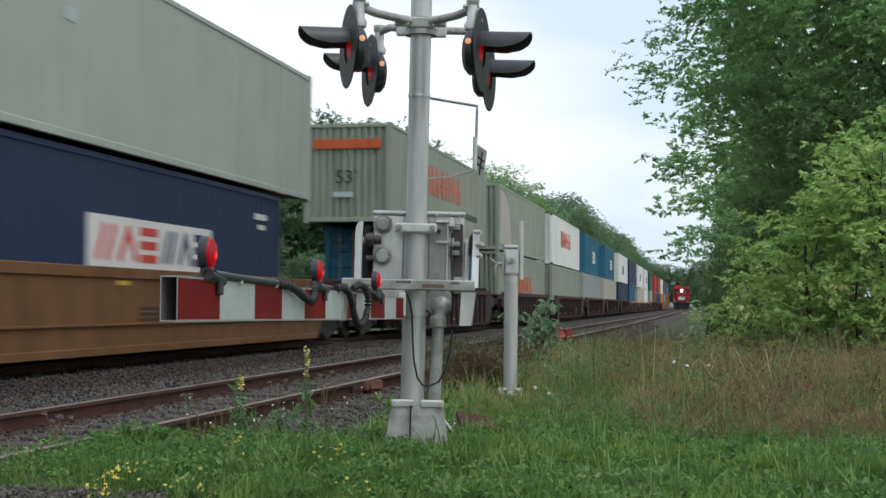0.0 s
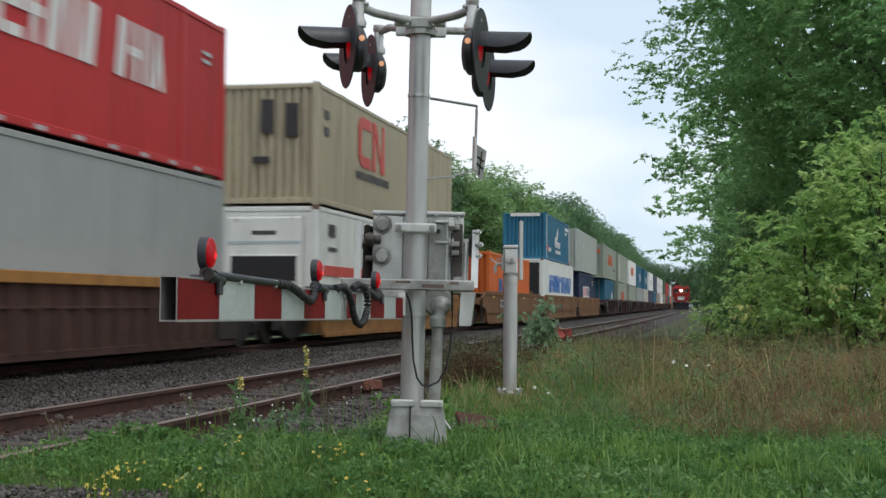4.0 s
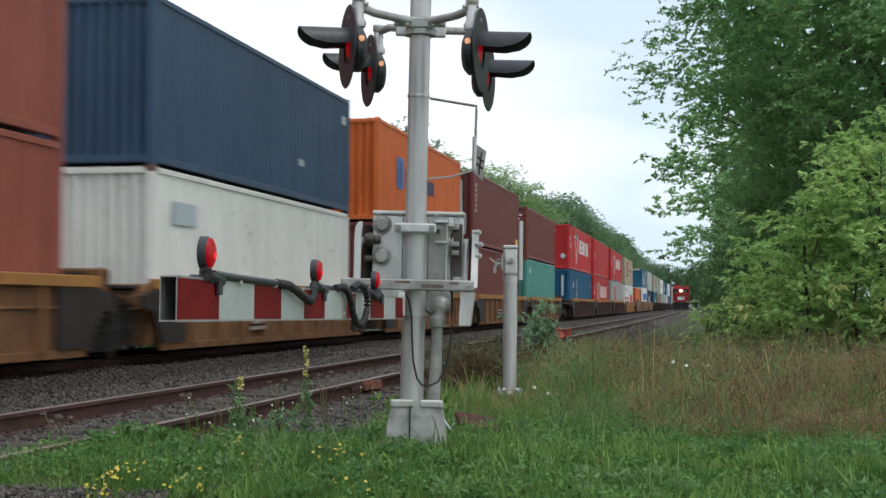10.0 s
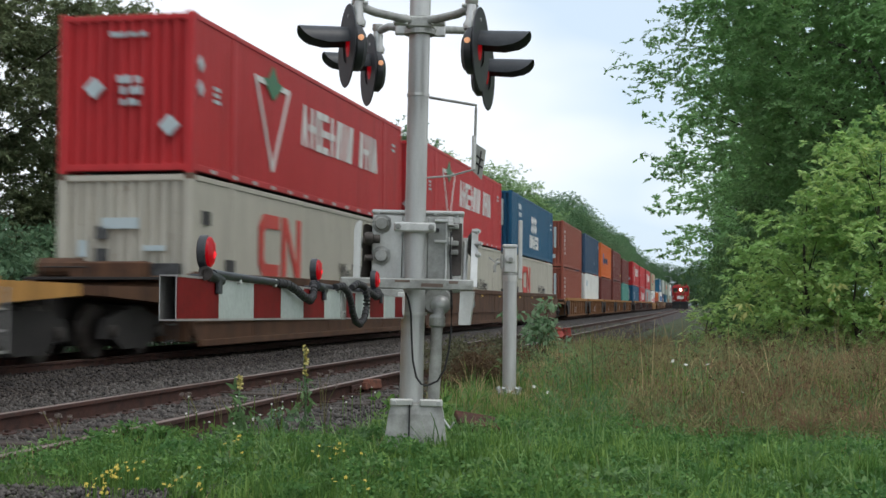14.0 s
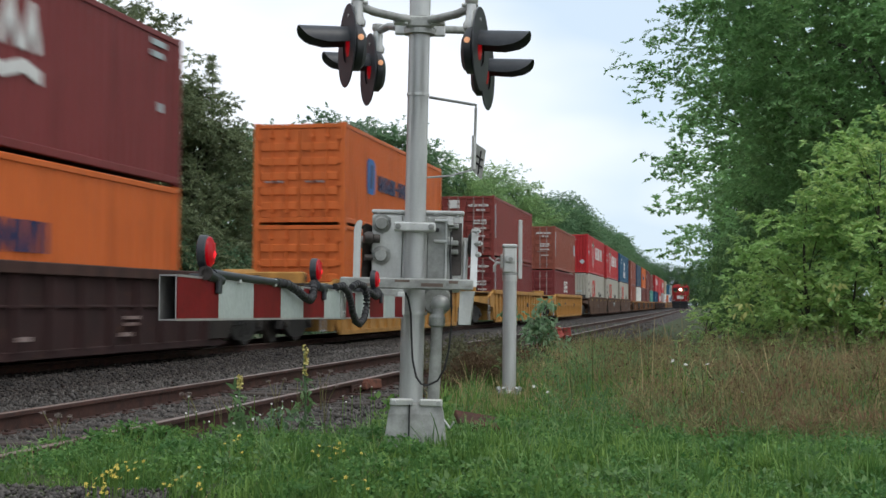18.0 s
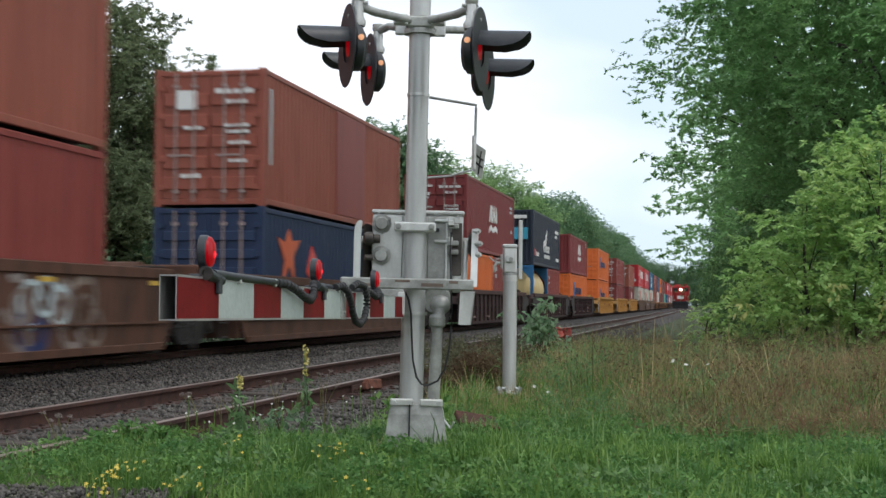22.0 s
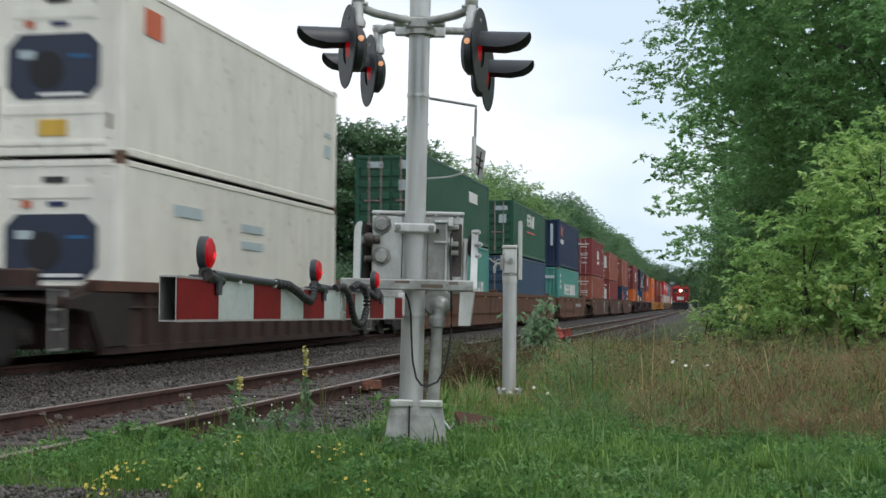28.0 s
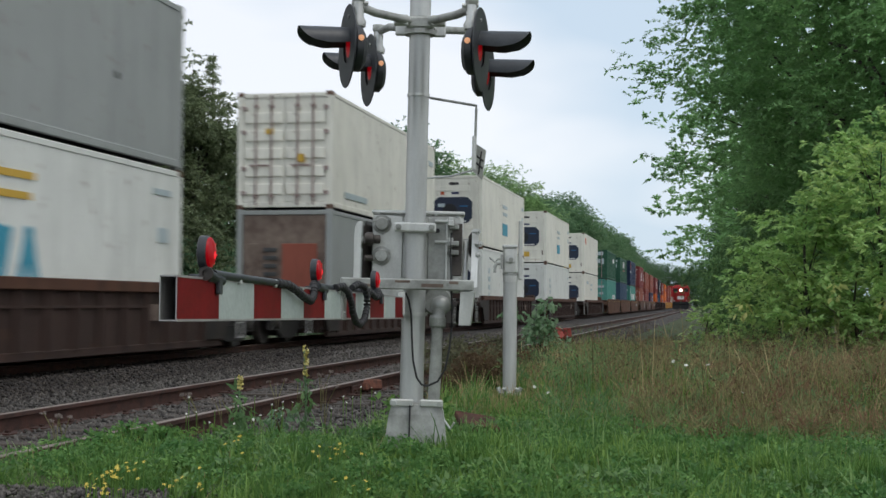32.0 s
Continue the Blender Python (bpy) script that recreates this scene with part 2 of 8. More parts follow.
MAT["leaf_verge"] = leafy("leaf_verge", (0.32, 0.48, 0.19), (0.11, 0.21, 0.085), 0.6, 3.0)
MAT["grass_pale"] = leafy("grass_pale", (0.44, 0.60, 0.24), (0.14, 0.27, 0.08), 0.5, 3.0)
MAT["weed_shade"] = leafy("weed_shade", (0.27, 0.25, 0.14), (0.09, 0.095, 0.055), 0.9, 2.0)
MAT["grass_rust"] = leafy("grass_rust", (0.50, 0.30, 0.19), (0.19, 0.11, 0.07), 0.9)
MAT["weed_olive"] = leafy("weed_olive", (0.50, 0.45, 0.22), (0.16, 0.16, 0.075), 0.9, 2.0)
MAT["flower_pale"] = plain("flower_pale", (0.66, 0.58, 0.20), 0.6)
MAT["weed_brown"] = leafy("weed_brown", (0.25, 0.17, 0.09), (0.09, 0.06, 0.035), 0.9)
MAT["clover"] = leafy("clover", (0.30, 0.50, 0.15), (0.07, 0.18, 0.05), 0.6, 4.0)
MAT["flower_yellow"] = plain("flower_yellow", (0.76, 0.60, 0.11), 0.6)
MAT["flower_white"] = plain("flower_white", (0.72, 0.72, 0.66), 0.6)
MAT["flower_dusty"] = leafy("flower_dusty", (0.50, 0.45, 0.40), (0.22, 0.18, 0.16), 0.9)
MAT["leaf_red"] = plain("leaf_red", (0.32, 0.032, 0.02), 0.6)
MAT["clay"] = surface("clay", (0.25, 0.095, 0.06), (0.10, 0.045, 0.03), 12, 0.9)
MAT["plate_rust"] = surface("plate_rust", (0.105, 0.036, 0.018), (0.035, 0.016, 0.010), 6, 0.9, relief=0.5)


# ---- building blocks ----
class Shape:
    """Collects boxes, rods and plates into one mesh."""

    def __init__(self):
        self.v, self.f = [], []

    def add(self, verts, faces):
        o = len(self.v)
        self.v += [tuple(p) for p in verts]
        self.f += [tuple(o + i for i in q) for q in faces]
        return self

    def box(self, x0, x1, y0, y1, z0, z1, c=0.0):
        if c <= 0:
            return self.add([(x, y, z) for z in (z0, z1) for x, y in ((x0, y0), (x1, y0), (x1, y1), (x0, y1))],
                            [(3, 2, 1, 0), (4, 5, 6, 7), (0, 1, 5, 4), (1, 2, 6, 5), (2, 3, 7, 6), (3, 0, 4, 7)])
        rings = []
        for z, g in ((z0, c), (z0 + c, 0), (z1 - c, 0), (z1, c)):
            rings.append([(x0 + c, y0 + g, z), (x1 - c, y0 + g, z), (x1 - g, y0 + c, z), (x1 - g, y1 - c, z),
                          (x1 - c, y1 - g, z), (x0 + c, y1 - g, z), (x0 + g, y1 - c, z), (x0 + g, y0 + c, z)])
        return self.loft(rings)

    def loft(self, rings, caps=True):
        n = len(rings[0])
        verts = [p for r in rings for p in r]
        faces = [(k * n + i, k * n + (i + 1) % n, (k + 1) * n + (i + 1) % n, (k + 1) * n + i)
                 for k in range(len(rings) - 1) for i in range(n)]
        if caps:
            faces += [tuple(range(n - 1, -1, -1)), tuple((len(rings) - 1) * n + i for i in range(n))]
        return self.add(verts, faces)

    def rod(self, a, b, r0, r1=None, n=10, caps=True):
        a, b = Vector(a), Vector(b)
        q = (b - a).to_track_quat("Z", "Y")
        r1 = r0 if r1 is None else r1
        ring = lambda p, r: [p + q @ Vector((r * math.cos(2 * math.pi * i / n), r * math.sin(2 * math.pi * i / n), 0)) for i in range(n)]
        return self.loft([ring(a, r0), ring(b, r1)], caps)

    def turned(self, a, way, profile, n=16):
        """A body of revolution about a line from a: rows of (distance along, radius)."""
        a, q = Vector(a), Vector(way).to_track_quat("Z", "Y")
        rings = [[a + q @ Vector((r * math.cos(2 * math.pi * i / n), r * math.sin(2 * math.pi * i / n), d)) for i in range(n)] for d, r in profile]
        return self.loft(rings)

    def tube(self, points, r, n=8):
        pts = [Vector(p) for p in points]
        rings = []
        for i, p in enumerate(pts):
            t = (pts[min(i + 1, len(pts) - 1)] - pts[max(i - 1, 0)]).normalized()
            q = t.to_track_quat("Z", "Y")
            rings.append([p + q @ Vector((r * math.cos(2 * math.pi * k / n), r * math.sin(2 * math.pi * k / n), 0)) for k in range(n)])
        return self.loft(rings)

    def mesh(self, name, smooth=False):
        me = bpy.data.meshes.new(name)
        me.from_pydata(self.v, [], self.f)
        if smooth:
            me.shade_smooth()
            me.set_sharp_from_angle(angle=radians(38))
        me.update()
        return me


CACHE = {}


def cached(key, make, material, smooth=False):
    """One mesh for all alike pieces of one material."""
    full = (*key, material)
    if full not in CACHE:
        me = make().mesh(str(key[0]), smooth)
        me.materials.append(MAT[material])
        CACHE[full] = me
    return CACHE[full]


def part(name, shape, material, parent, label="", at=None, smooth=False):
    """One mesh object under a thing or under a part."""
    if isinstance(shape, Shape):
        me = shape.mesh(name, smooth)
        me.materials.append(MAT[material])
    else:
        me = shape
    ob = new(name, me)
    ob.parent = parent
    if at is not None:
        ob.matrix_basis = at
    if label:
        ob["label"] = label
    return ob


def thing(name, label, category, group="", at=None, kind=""):
    ob = new(name)
    if at is not None:
        ob.matrix_basis = at
    return tagged(ob, label, category, group, kind)


def mesh_thing(name, me, material, label, category, group="", at=None, kind=""):
    if isinstance(me, Shape):
        me = me.mesh(name)
    if material and not me.materials:
        me.materials.append(MAT[material])
    ob = new(name, me)
    if at is not None:
        ob.matrix_basis = at
    return tagged(ob, label, category, group, kind)


def array_mesh(name, verts, faces, material, smooth=False):
    """Fast mesh from numpy arrays: verts (n, 3), faces (m, 3 or 4)."""
    me = bpy.data.meshes.new(name)
    n, m, k = len(verts), len(faces), faces.shape[1]
    me.vertices.add(n)
    me.vertices.foreach_set("co", np.ascontiguousarray(verts, dtype=np.float32).ravel())
    me.loops.add(m * k)
    me.loops.foreach_set("vertex_index", np.ascontiguousarray(faces, dtype=np.int32).ravel())
    me.polygons.add(m)
    me.polygons.foreach_set("loop_start", np.arange(0, m * k, k, dtype=np.int32))
    me.update(calc_edges=True)
    me.validate()
    if smooth:
        me.shade_smooth()
    me.materials.append(MAT[material])
    return me


# ---- ground, ballast and tracks ----
RNG = np.random.default_rng(7)


def ground_height(x, y):
    """Level verge near the crossing; it falls a little beside the ballast and beyond the tracks."""
    z = -0.03
    edge = max(2.3, min(3.75, 3.4 - 0.95 * (x - 8.0)))
    if y > edge:
        z -= min(1.0, (y - edge) / 0.8) * 0.30
    if y > 14:
        z -= min(1.0, (y - 14) / 3.0) * 0.35
    if y < 1.0 and x > 15:
        z -= min(1.0, (x - 15) / 8.0) * 0.10
    return z


def ground():
    m, nt, b = nodes_of("verge_soil")
    co = coords(nt)
    big = noise_node(nt, co, 0.35, 5, 0.6)
    mid = noise_node(nt, co, 2.2, 5, 0.65)
    small = noise_node(nt, co, 30, 4, 0.7)
    col = blend(nt, ramp(nt, big, 0.35, 0.65), (0.035, 0.058, 0.018), (0.075, 0.095, 0.032))
    col = blend(nt, ramp(nt, mid, 0.52, 0.70), col, (0.10, 0.078, 0.042))
    col = blend(nt, 0.5, col, ramp(nt, small, 0.3, 0.7, (0.35, 0.35, 0.35, 1), (1, 1, 1, 1)), "MULTIPLY")
    linked(nt, col, b.inputs["Base Color"])
    b.inputs["Roughness"].default_value = 0.95
    bump(nt, b, small, 0.6, 0.03)
    MAT["verge_soil"] = m
    xs = np.array([-3000, -600, -150, -60, -30, -15, *np.arange(-8, 40, 0.8), *np.arange(40, 120, 5), 140, 180, 240, 330, 500, 900, 3000.0])
    ys = np.array([-3000, -600, -150, -50, -20, *np.arange(-10, 16.5, 0.35), 17, 18, 20, 25, 40, 80, 200, 700, 3000.0])
    gx, gy = np.meshgrid(xs, ys, indexing="ij")
    gz = np.array([[ground_height(x, y) for y in ys] for x in xs])
    near = (np.abs(gx) < 60) & (np.abs(gy) < 15)
    gz += near * RNG.normal(0, 0.008, gz.shape)
    v = np.stack([gx, gy, gz], -1).reshape(-1, 3)
    i, j = np.meshgrid(np.arange(len(xs) - 1), np.arange(len(ys) - 1), indexing="ij")
    a = (i * len(ys) + j).ravel()
    f = np.stack([a, a + len(ys), a + len(ys) + 1, a + 1], -1)
    mesh_thing("ground", array_mesh("ground", v, f, "verge_soil", True), None, "uneven soil and low growth beside the railway", "ground", kind="structure")


STATIONS = [-40, -20, -8, 0, 8, 16, 24, 32, 40, 55, 70, 85, 100, 120, 140, 165, 190, 220, 250, 285, 320, 360, 400, 450, 600, 800, 1000]


def swept(profile, y0, closed=True):
    """A profile of (y, z) swept along the track line at the offset y0."""
    s = Shape()
    rings = [[(x, y0 + bend(x) + y, z) for y, z in profile] for x in STATIONS]
    n = len(profile)
    if closed:
        return s.loft(rings)
    verts = [p for r in rings for p in r]
    faces = [(k * n + i, (k + 1) * n + i, (k + 1) * n + i + 1, k * n + i + 1) for k in range(len(rings) - 1) for i in range(n - 1)]
    return s.add(verts, faces)


def ballast():
    m, nt, b = nodes_of("ballast_bed")
    co = coords(nt)
    vor = nt.nodes.new("ShaderNodeTexVoronoi")
    vor.inputs["Scale"].default_value = 19
    linked(nt, co, vor.inputs["Vector"])
    tone = nt.nodes.new("ShaderNodeSeparateColor")
    linked(nt, vor.outputs["Color"], tone.inputs[0])
    big = noise_node(nt, co, 0.5, 5, 0.6)
    col = ramp(nt, tone.outputs[0], 0.0, 1.0, (0.036, 0.031, 0.029, 1), (0.14, 0.129, 0.120, 1))
    col = blend(nt, ramp(nt, vor.outputs["Distance"], 0.25, 0.75), col, (0.03, 0.028, 0.028))
    col = blend(nt, ramp(nt, big, 0.42, 0.68), col, blend(nt, 0.6, col, (0.10, 0.075, 0.06), "MIX"))
    # Stain and the train's shade are both mixed into the colour towards the far track.
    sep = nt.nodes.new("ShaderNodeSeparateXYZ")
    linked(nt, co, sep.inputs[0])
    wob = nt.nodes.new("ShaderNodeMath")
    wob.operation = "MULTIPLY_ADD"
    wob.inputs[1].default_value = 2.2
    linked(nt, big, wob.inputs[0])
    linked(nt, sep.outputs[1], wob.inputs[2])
    stain_shade = nt.nodes.new("ShaderNodeMapRange")
    stain_shade.inputs["From Min"].default_value, stain_shade.inputs["From Max"].default_value = 7.9, 9.2
    linked(nt, wob.outputs[0], stain_shade.inputs["Value"])
    col = blend(nt, stain_shade.outputs["Result"], col, blend(nt, 0.75, col, (0.022, 0.017, 0.015)))
    linked(nt, col, b.inputs["Base Color"])
    b.inputs["Roughness"].default_value = 0.95
    inv = nt.nodes.new("ShaderNodeMath")
    inv.operation = "SUBTRACT"
    inv.inputs[0].default_value = 1.0
    linked(nt, vor.outputs["Distance"], inv.inputs[1])
    bump(nt, b, inv.outputs[0], 1.0, 0.05)
    MAT["ballast_bed"] = m
    prof = [(-2.7, -0.46), (-2.1, -0.27), (-1.55, -0.175), (1.5, -0.175), (2.1, -0.21), (3.4, -0.21), (4.05, -0.14), (7.1, -0.14), (8.0, -0.33), (9.5, -0.8)]
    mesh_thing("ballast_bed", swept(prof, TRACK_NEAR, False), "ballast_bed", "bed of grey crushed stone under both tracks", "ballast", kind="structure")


def loose_stones():
    """Crushed stone lying on the bed, nearest stretch as real stones."""
    base = []
    for k in range(6):
        pts = []
        for p in [(1, 0, 0), (-1, 0, 0), (0, 1, 0), (0, -1, 0), (0, 0, 1), (0, 0, -1)]:
            pts.append(np.array(p) * RNG.uniform(0.6, 1.15, 3) + RNG.normal(0, 0.22, 3))
        base.append(np.array(pts))
    tri = np.array([(0, 2, 4), (2, 1, 4), (1, 3, 4), (3, 0, 4), (2, 0, 5), (1, 2, 5), (3, 1, 5), (0, 3, 5)])

    def spread(name, n, x_of, y0, y1, z_of, size, label, mat="pebble"):
        x = x_of(RNG.random(n))
        y = RNG.uniform(y0, y1, n)
        r = RNG.uniform(size[0], size[1], n)
        z = z_of(y) + r * RNG.uniform(-0.1, 0.5, n)
        y = y + np.array([bend(q) for q in x])
        vs = np.stack([base[k % 6] for k in range(n)])
        ang = RNG.uniform(0, 6.283, n)
        c, s = np.cos(ang)[:, None], np.sin(ang)[:, None]
        vx, vy = vs[..., 0] * c - vs[..., 1] * s, vs[..., 0] * s + vs[..., 1] * c
        out = np.stack([vx * r[:, None] + x[:, None], vy * r[:, None] + y[:, None], vs[..., 2] * r[:, None] * 0.75 + z[:, None]], -1).reshape(-1, 3)
        f = (tri[None] + (np.arange(n) * 6)[:, None, None]).reshape(-1, 3)
        mesh_thing(name, array_mesh(name, out, f, mat), None, label, "gravel", kind="stuff")

    m, nt, b = nodes_of("pebble")
    geo = nt.nodes.new("ShaderNodeNewGeometry")
    small = noise_node(nt, coords(nt), 60, 3, 0.6)
    col = ramp(nt, geo.outputs["Random Per Island"], 0.0, 1.0, (0.025, 0.022, 0.020, 1), (0.150, 0.138, 0.125, 1))
    col = blend(nt, 0.4, col, ramp(nt, small, 0.3, 0.7, (0.5, 0.48, 0.46, 1), (1, 1, 1, 1)), "MULTIPLY")
    linked(nt, col, b.inputs["Base Color"])
    b.inputs["Roughness"].default_value = 0.95
    MAT["pebble"] = m
    # Stones by the far rail: rust stain plus the train's shade in their colour.
    m, nt, b = nodes_of("pebble_rusty_shaded")
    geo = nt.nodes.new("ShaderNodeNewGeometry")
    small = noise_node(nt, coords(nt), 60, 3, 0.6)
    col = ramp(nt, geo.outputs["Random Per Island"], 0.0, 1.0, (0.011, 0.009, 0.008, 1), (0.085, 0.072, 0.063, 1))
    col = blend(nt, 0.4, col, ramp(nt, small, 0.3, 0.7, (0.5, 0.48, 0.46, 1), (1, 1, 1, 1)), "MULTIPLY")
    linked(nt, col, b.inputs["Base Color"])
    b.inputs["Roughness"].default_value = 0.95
    MAT["pebble_rusty_shaded"] = m

    def bed(y):
        return np.interp(y - TRACK_NEAR, [-2.7, -2.1, -1.55, 1.5, 2.1, 3.4, 4.05, 7.1], [-0.46, -0.27, -0.175, -0.175, -0.21, -0.21, -0.14, -0.14])

    spread("crushed_stone", 38000, lambda u: 5.5 + 26 * u ** 1.3, 2.2, 7.8, bed, (0.014, 0.036), "grey crushed stone between and beside the rails")
    spread("crushed_stone", 12000, lambda u: 28 + 45 * u ** 1.2, 2.5, 8.3, bed, (0.035, 0.06), "grey crushed stone between and beside the rails")
    # This dark band of stones carries real stain and painted under-train shade.
    spread("stained_stone", 17000, lambda u: 12 + 30 * u ** 1.3, 7.3, 9.7, bed, (0.013, 0.036), "rust-stained crushed stone beside the far rail, darkened further by painted train shade", "pebble_rusty_shaded")
    spread("roadside_gravel", 2500, lambda u: 5.2 + 0.95 * u, 2.3, 4.3, lambda y: y * 0 - 0.02, (0.008, 0.02), "fine grey gravel at the road's edge")


RAIL = [(-0.07, -0.172), (0.07, -0.172), (0.07, -0.160), (0.012, -0.145), (0.010, -0.045), (0.036, -0.034), (0.036, -0.003),
        (-0.036, -0.003), (-0.036, -0.034), (-0.010, -0.045), (-0.012, -0.145), (-0.07, -0.160)]


def tracks():
    for name, y in (("near", TRACK_NEAR), ("far", TRACK_FAR)):
        track = thing("railway_track", "rusty steel rails on dark wooden sleepers", "railway track", kind="structure")
        for side in (-1, 1):
            rail = part("rail", swept(RAIL, y + side * 0.7535), "rail_rust", track, "rust-brown steel rail")
            part("railhead", swept([(-0.030, -0.003), (0.030, -0.003), (0.026, 0.001), (-0.026, 0.001)], y + side * 0.7535), "rail_top", rail, "worn shiny running surface")
        base = Shape().box(-0.115, 0.115, -1.28, 1.28, -0.33, -0.150, 0.012).mesh("sleeper")
        base.materials.append(MAT["sleeper_wood"])
        plate = Shape().box(-0.09, 0.09, -0.16, 0.16, -0.150, -0.138).box(-0.02, 0.02, 0.08, 0.115, -0.138, -0.118).box(-0.02, 0.02, -0.115, -0.08, -0.138, -0.118).mesh("tie_plate")
        plate.materials.append(MAT["rail_rust"])
        x = -4.0
        while x < (84 if name == "near" else 36):
            at = Matrix.Translation((x + RNG.normal(0, 0.02), y + bend(x) + RNG.normal(0, 0.02), RNG.normal(-0.006, 0.006))) @ pose(0, 0, 0, 0, 0, RNG.normal(0, 0.8))
            s = part("sleeper", base, None, track, at=at)
            if name == "near" and x < 40:
                for side in (-1, 1):
                    part("tie_plate", plate, None, s, at=pose(0, side * 0.7535, 0))
            x += 0.55
    joint = thing("rail_joint_bar", "brownish steel joint bar bolted to the rail", "joint bar", at=pose(15.2, TRACK_NEAR - 0.7535, 0))
    part("bar", Shape().box(-0.45, 0.45, -0.045, -0.014, -0.14, -0.04, 0.006), "rail_rust", joint)
    for k in range(6):
        part("bolt", cached(("joint_bolt",), lambda: Shape().rod((0, -0.07, 0), (0, -0.04, 0), 0.017, n=6), "rail_rust"), None, joint, at=pose(-0.36 + 0.145 * k, 0, -0.09))
    brick = thing("clay_lump", "broken reddish clay block lying by the rail", "brick", at=pose(15.3, 3.94, -0.05, 4, 8, 70))
    part("block", Shape().box(-0.05, 0.05, -0.15, 0.11, -0.065, 0.055, 0.014), "clay", brick)
    part("chip", Shape().box(-0.04, 0.04, 0.11, 0.16, -0.075, 0.02, 0.012), "clay", brick)


ground()
ballast()
tracks()


# ---- crossing signal ----
PX = 8.55 / 2383.0


def signal():
    """Mast, flashing lights and gate mechanism; x across the view, y away, z up."""
    root = thing("crossing_signal", "silver-painted crossing signal mast with flashing lights and gate mechanism", "crossing signal",
                 at=pose(8.380, 1.903, 0, 0, 1.0, YAW - 90))

    def U(dx):
        return dx * PX

    def Zv(v):
        return 0.894 + (541 - v) * PX

    def rnd(a, b, r, n=20, r1=None):
        return Shape().rod(a, b, r, r1, n)

    part("mast", rnd((0, 0, 0.20), (0, 0, 4.6), 0.067, 24), "galvanised", root, "tall round silver steel pipe", smooth=True)
    part("sleeve", rnd((0, 0, 0.24), (0, 0, Zv(505)), 0.075, 24), "galvanised", root, "wider lower pipe", smooth=True)
    part("collar", rnd((0, 0, Zv(562)), (0, 0, Zv(556)), 0.090, 24), "silver_paint", root)
    part("band", rnd((0, 0, Zv(172)), (0, 0, Zv(167)), 0.072, 24), "silver_paint", root)
    # foundation casting in two halves
    for sx in (-1, 1):
        x_in = 0.046 if sx < 0 else -0.036
        ring = lambda w, d, z: [(sx * x_in, -d, z), (sx * w, -d, z), (sx * w, d, z), (sx * x_in, d, z)][::sx]
        base = part("base_half", Shape().loft([ring(0.205, 0.19, -0.05), ring(0.172, 0.165, 0.20), ring(0.156, 0.15, 0.262), ring(0.118, 0.12, 0.272)]), "dull_cast", root, "cast base half, weathered silver", at=pose(0.036, 0, 0))
        part("flange", Shape().box(min(sx * 0.02, sx * 0.165), max(sx * 0.02, sx * 0.165), -0.165, -0.12, 0.250, 0.296, 0.008), "silver_paint", base)
        part("bolt", Shape().rod((sx * 0.14, -0.21, 0.274), (sx * 0.14, -0.15, 0.274), 0.017, n=6), "galvanised", base)
    part("seam", Shape().box(-0.0095, -0.0005, -0.182, -0.10, -0.03, 0.262), "rubber", root, "dark joint between base halves")
    # clamp over the mechanism
    z = Zv(407)
    clamp = part("clamp", Shape().box(U(-37), U(37), -0.115, -0.062, z - 0.03, z + 0.03, 0.010).turned((0, 0, z - 0.028), (0, 0, 1), [(0, 0.092), (0.056, 0.092)], 24), "silver_paint", root, "bolted clamp bracket")
    for sx in (-1, 1):
        part("bolt", Shape().rod((U(29 * sx), -0.14, z), (U(29 * sx), -0.11, z), 0.020, n=6).rod((U(29 * sx), -0.15, z), (U(29 * sx), -0.14, z), 0.012, n=8), "dull_cast", clamp)
    # mechanism housing behind the mast
    house = part("mechanism_housing", Shape().box(U(-77), U(86), 0.075, 0.40, Zv(520), Zv(380), 0.02), "silver_paint", root, "silver cast housing of the gate mechanism")
    part("lid", Shape().box(U(-79), U(88), 0.068, 0.41, Zv(381), Zv(374), 0.008), "silver_paint", house)
    part("front_plate", Shape().box(U(-77), U(-22), 0.060, 0.076, Zv(498), Zv(384), 0.006), "silver_paint", house)
    part("front_plate", Shape().box(U(22), U(70), 0.056, 0.076, Zv(498), Zv(386), 0.006), "dull_cast", house)
    for v in (400, 457):
        cap = part("access_cap", Shape().turned((U(-60), 0.06, Zv(v)), (0, -1, 0), [(0, 0.062), (0.012, 0.062), (0.014, 0.045), (0.05, 0.044), (0.058, 0.036)], 18), "dull_cast", house, "round bolted cap")
        for k in range(3):
            a = 2.1 * k + 0.6
            part("lug", Shape().rod((U(-60) + 0.058 * math.cos(a), 0.03, Zv(v) + 0.058 * math.sin(a)), (U(-60) + 0.058 * math.cos(a), 0.062, Zv(v) + 0.058 * math.sin(a)), 0.010, n=6), "dull_cast", cap)
    for k, v in enumerate((393, 430)):
        part("hinge", Shape().rod((U(35), 0.045, Zv(v)), (U(62), 0.045, Zv(v)), 0.012, n=10).box(U(58), U(68), 0.02, 0.06, Zv(v + 8), Zv(v - 8), 0.004), "silver_paint", house)
    part("recess", Shape().box(U(66), U(84), 0.052, 0.075, Zv(490), Zv(396), 0.004), "wheel_steel", house, "dark recess beside the cover")
    for v in (402, 432, 448):
        part("latch", Shape().box(U(60), U(78), 0.012, 0.056, Zv(v + 5), Zv(v - 4), 0.004).rod((U(72), -0.01, Zv(v)), (U(72), 0.03, Zv(v)), 0.011, n=6), "dull_cast", house)
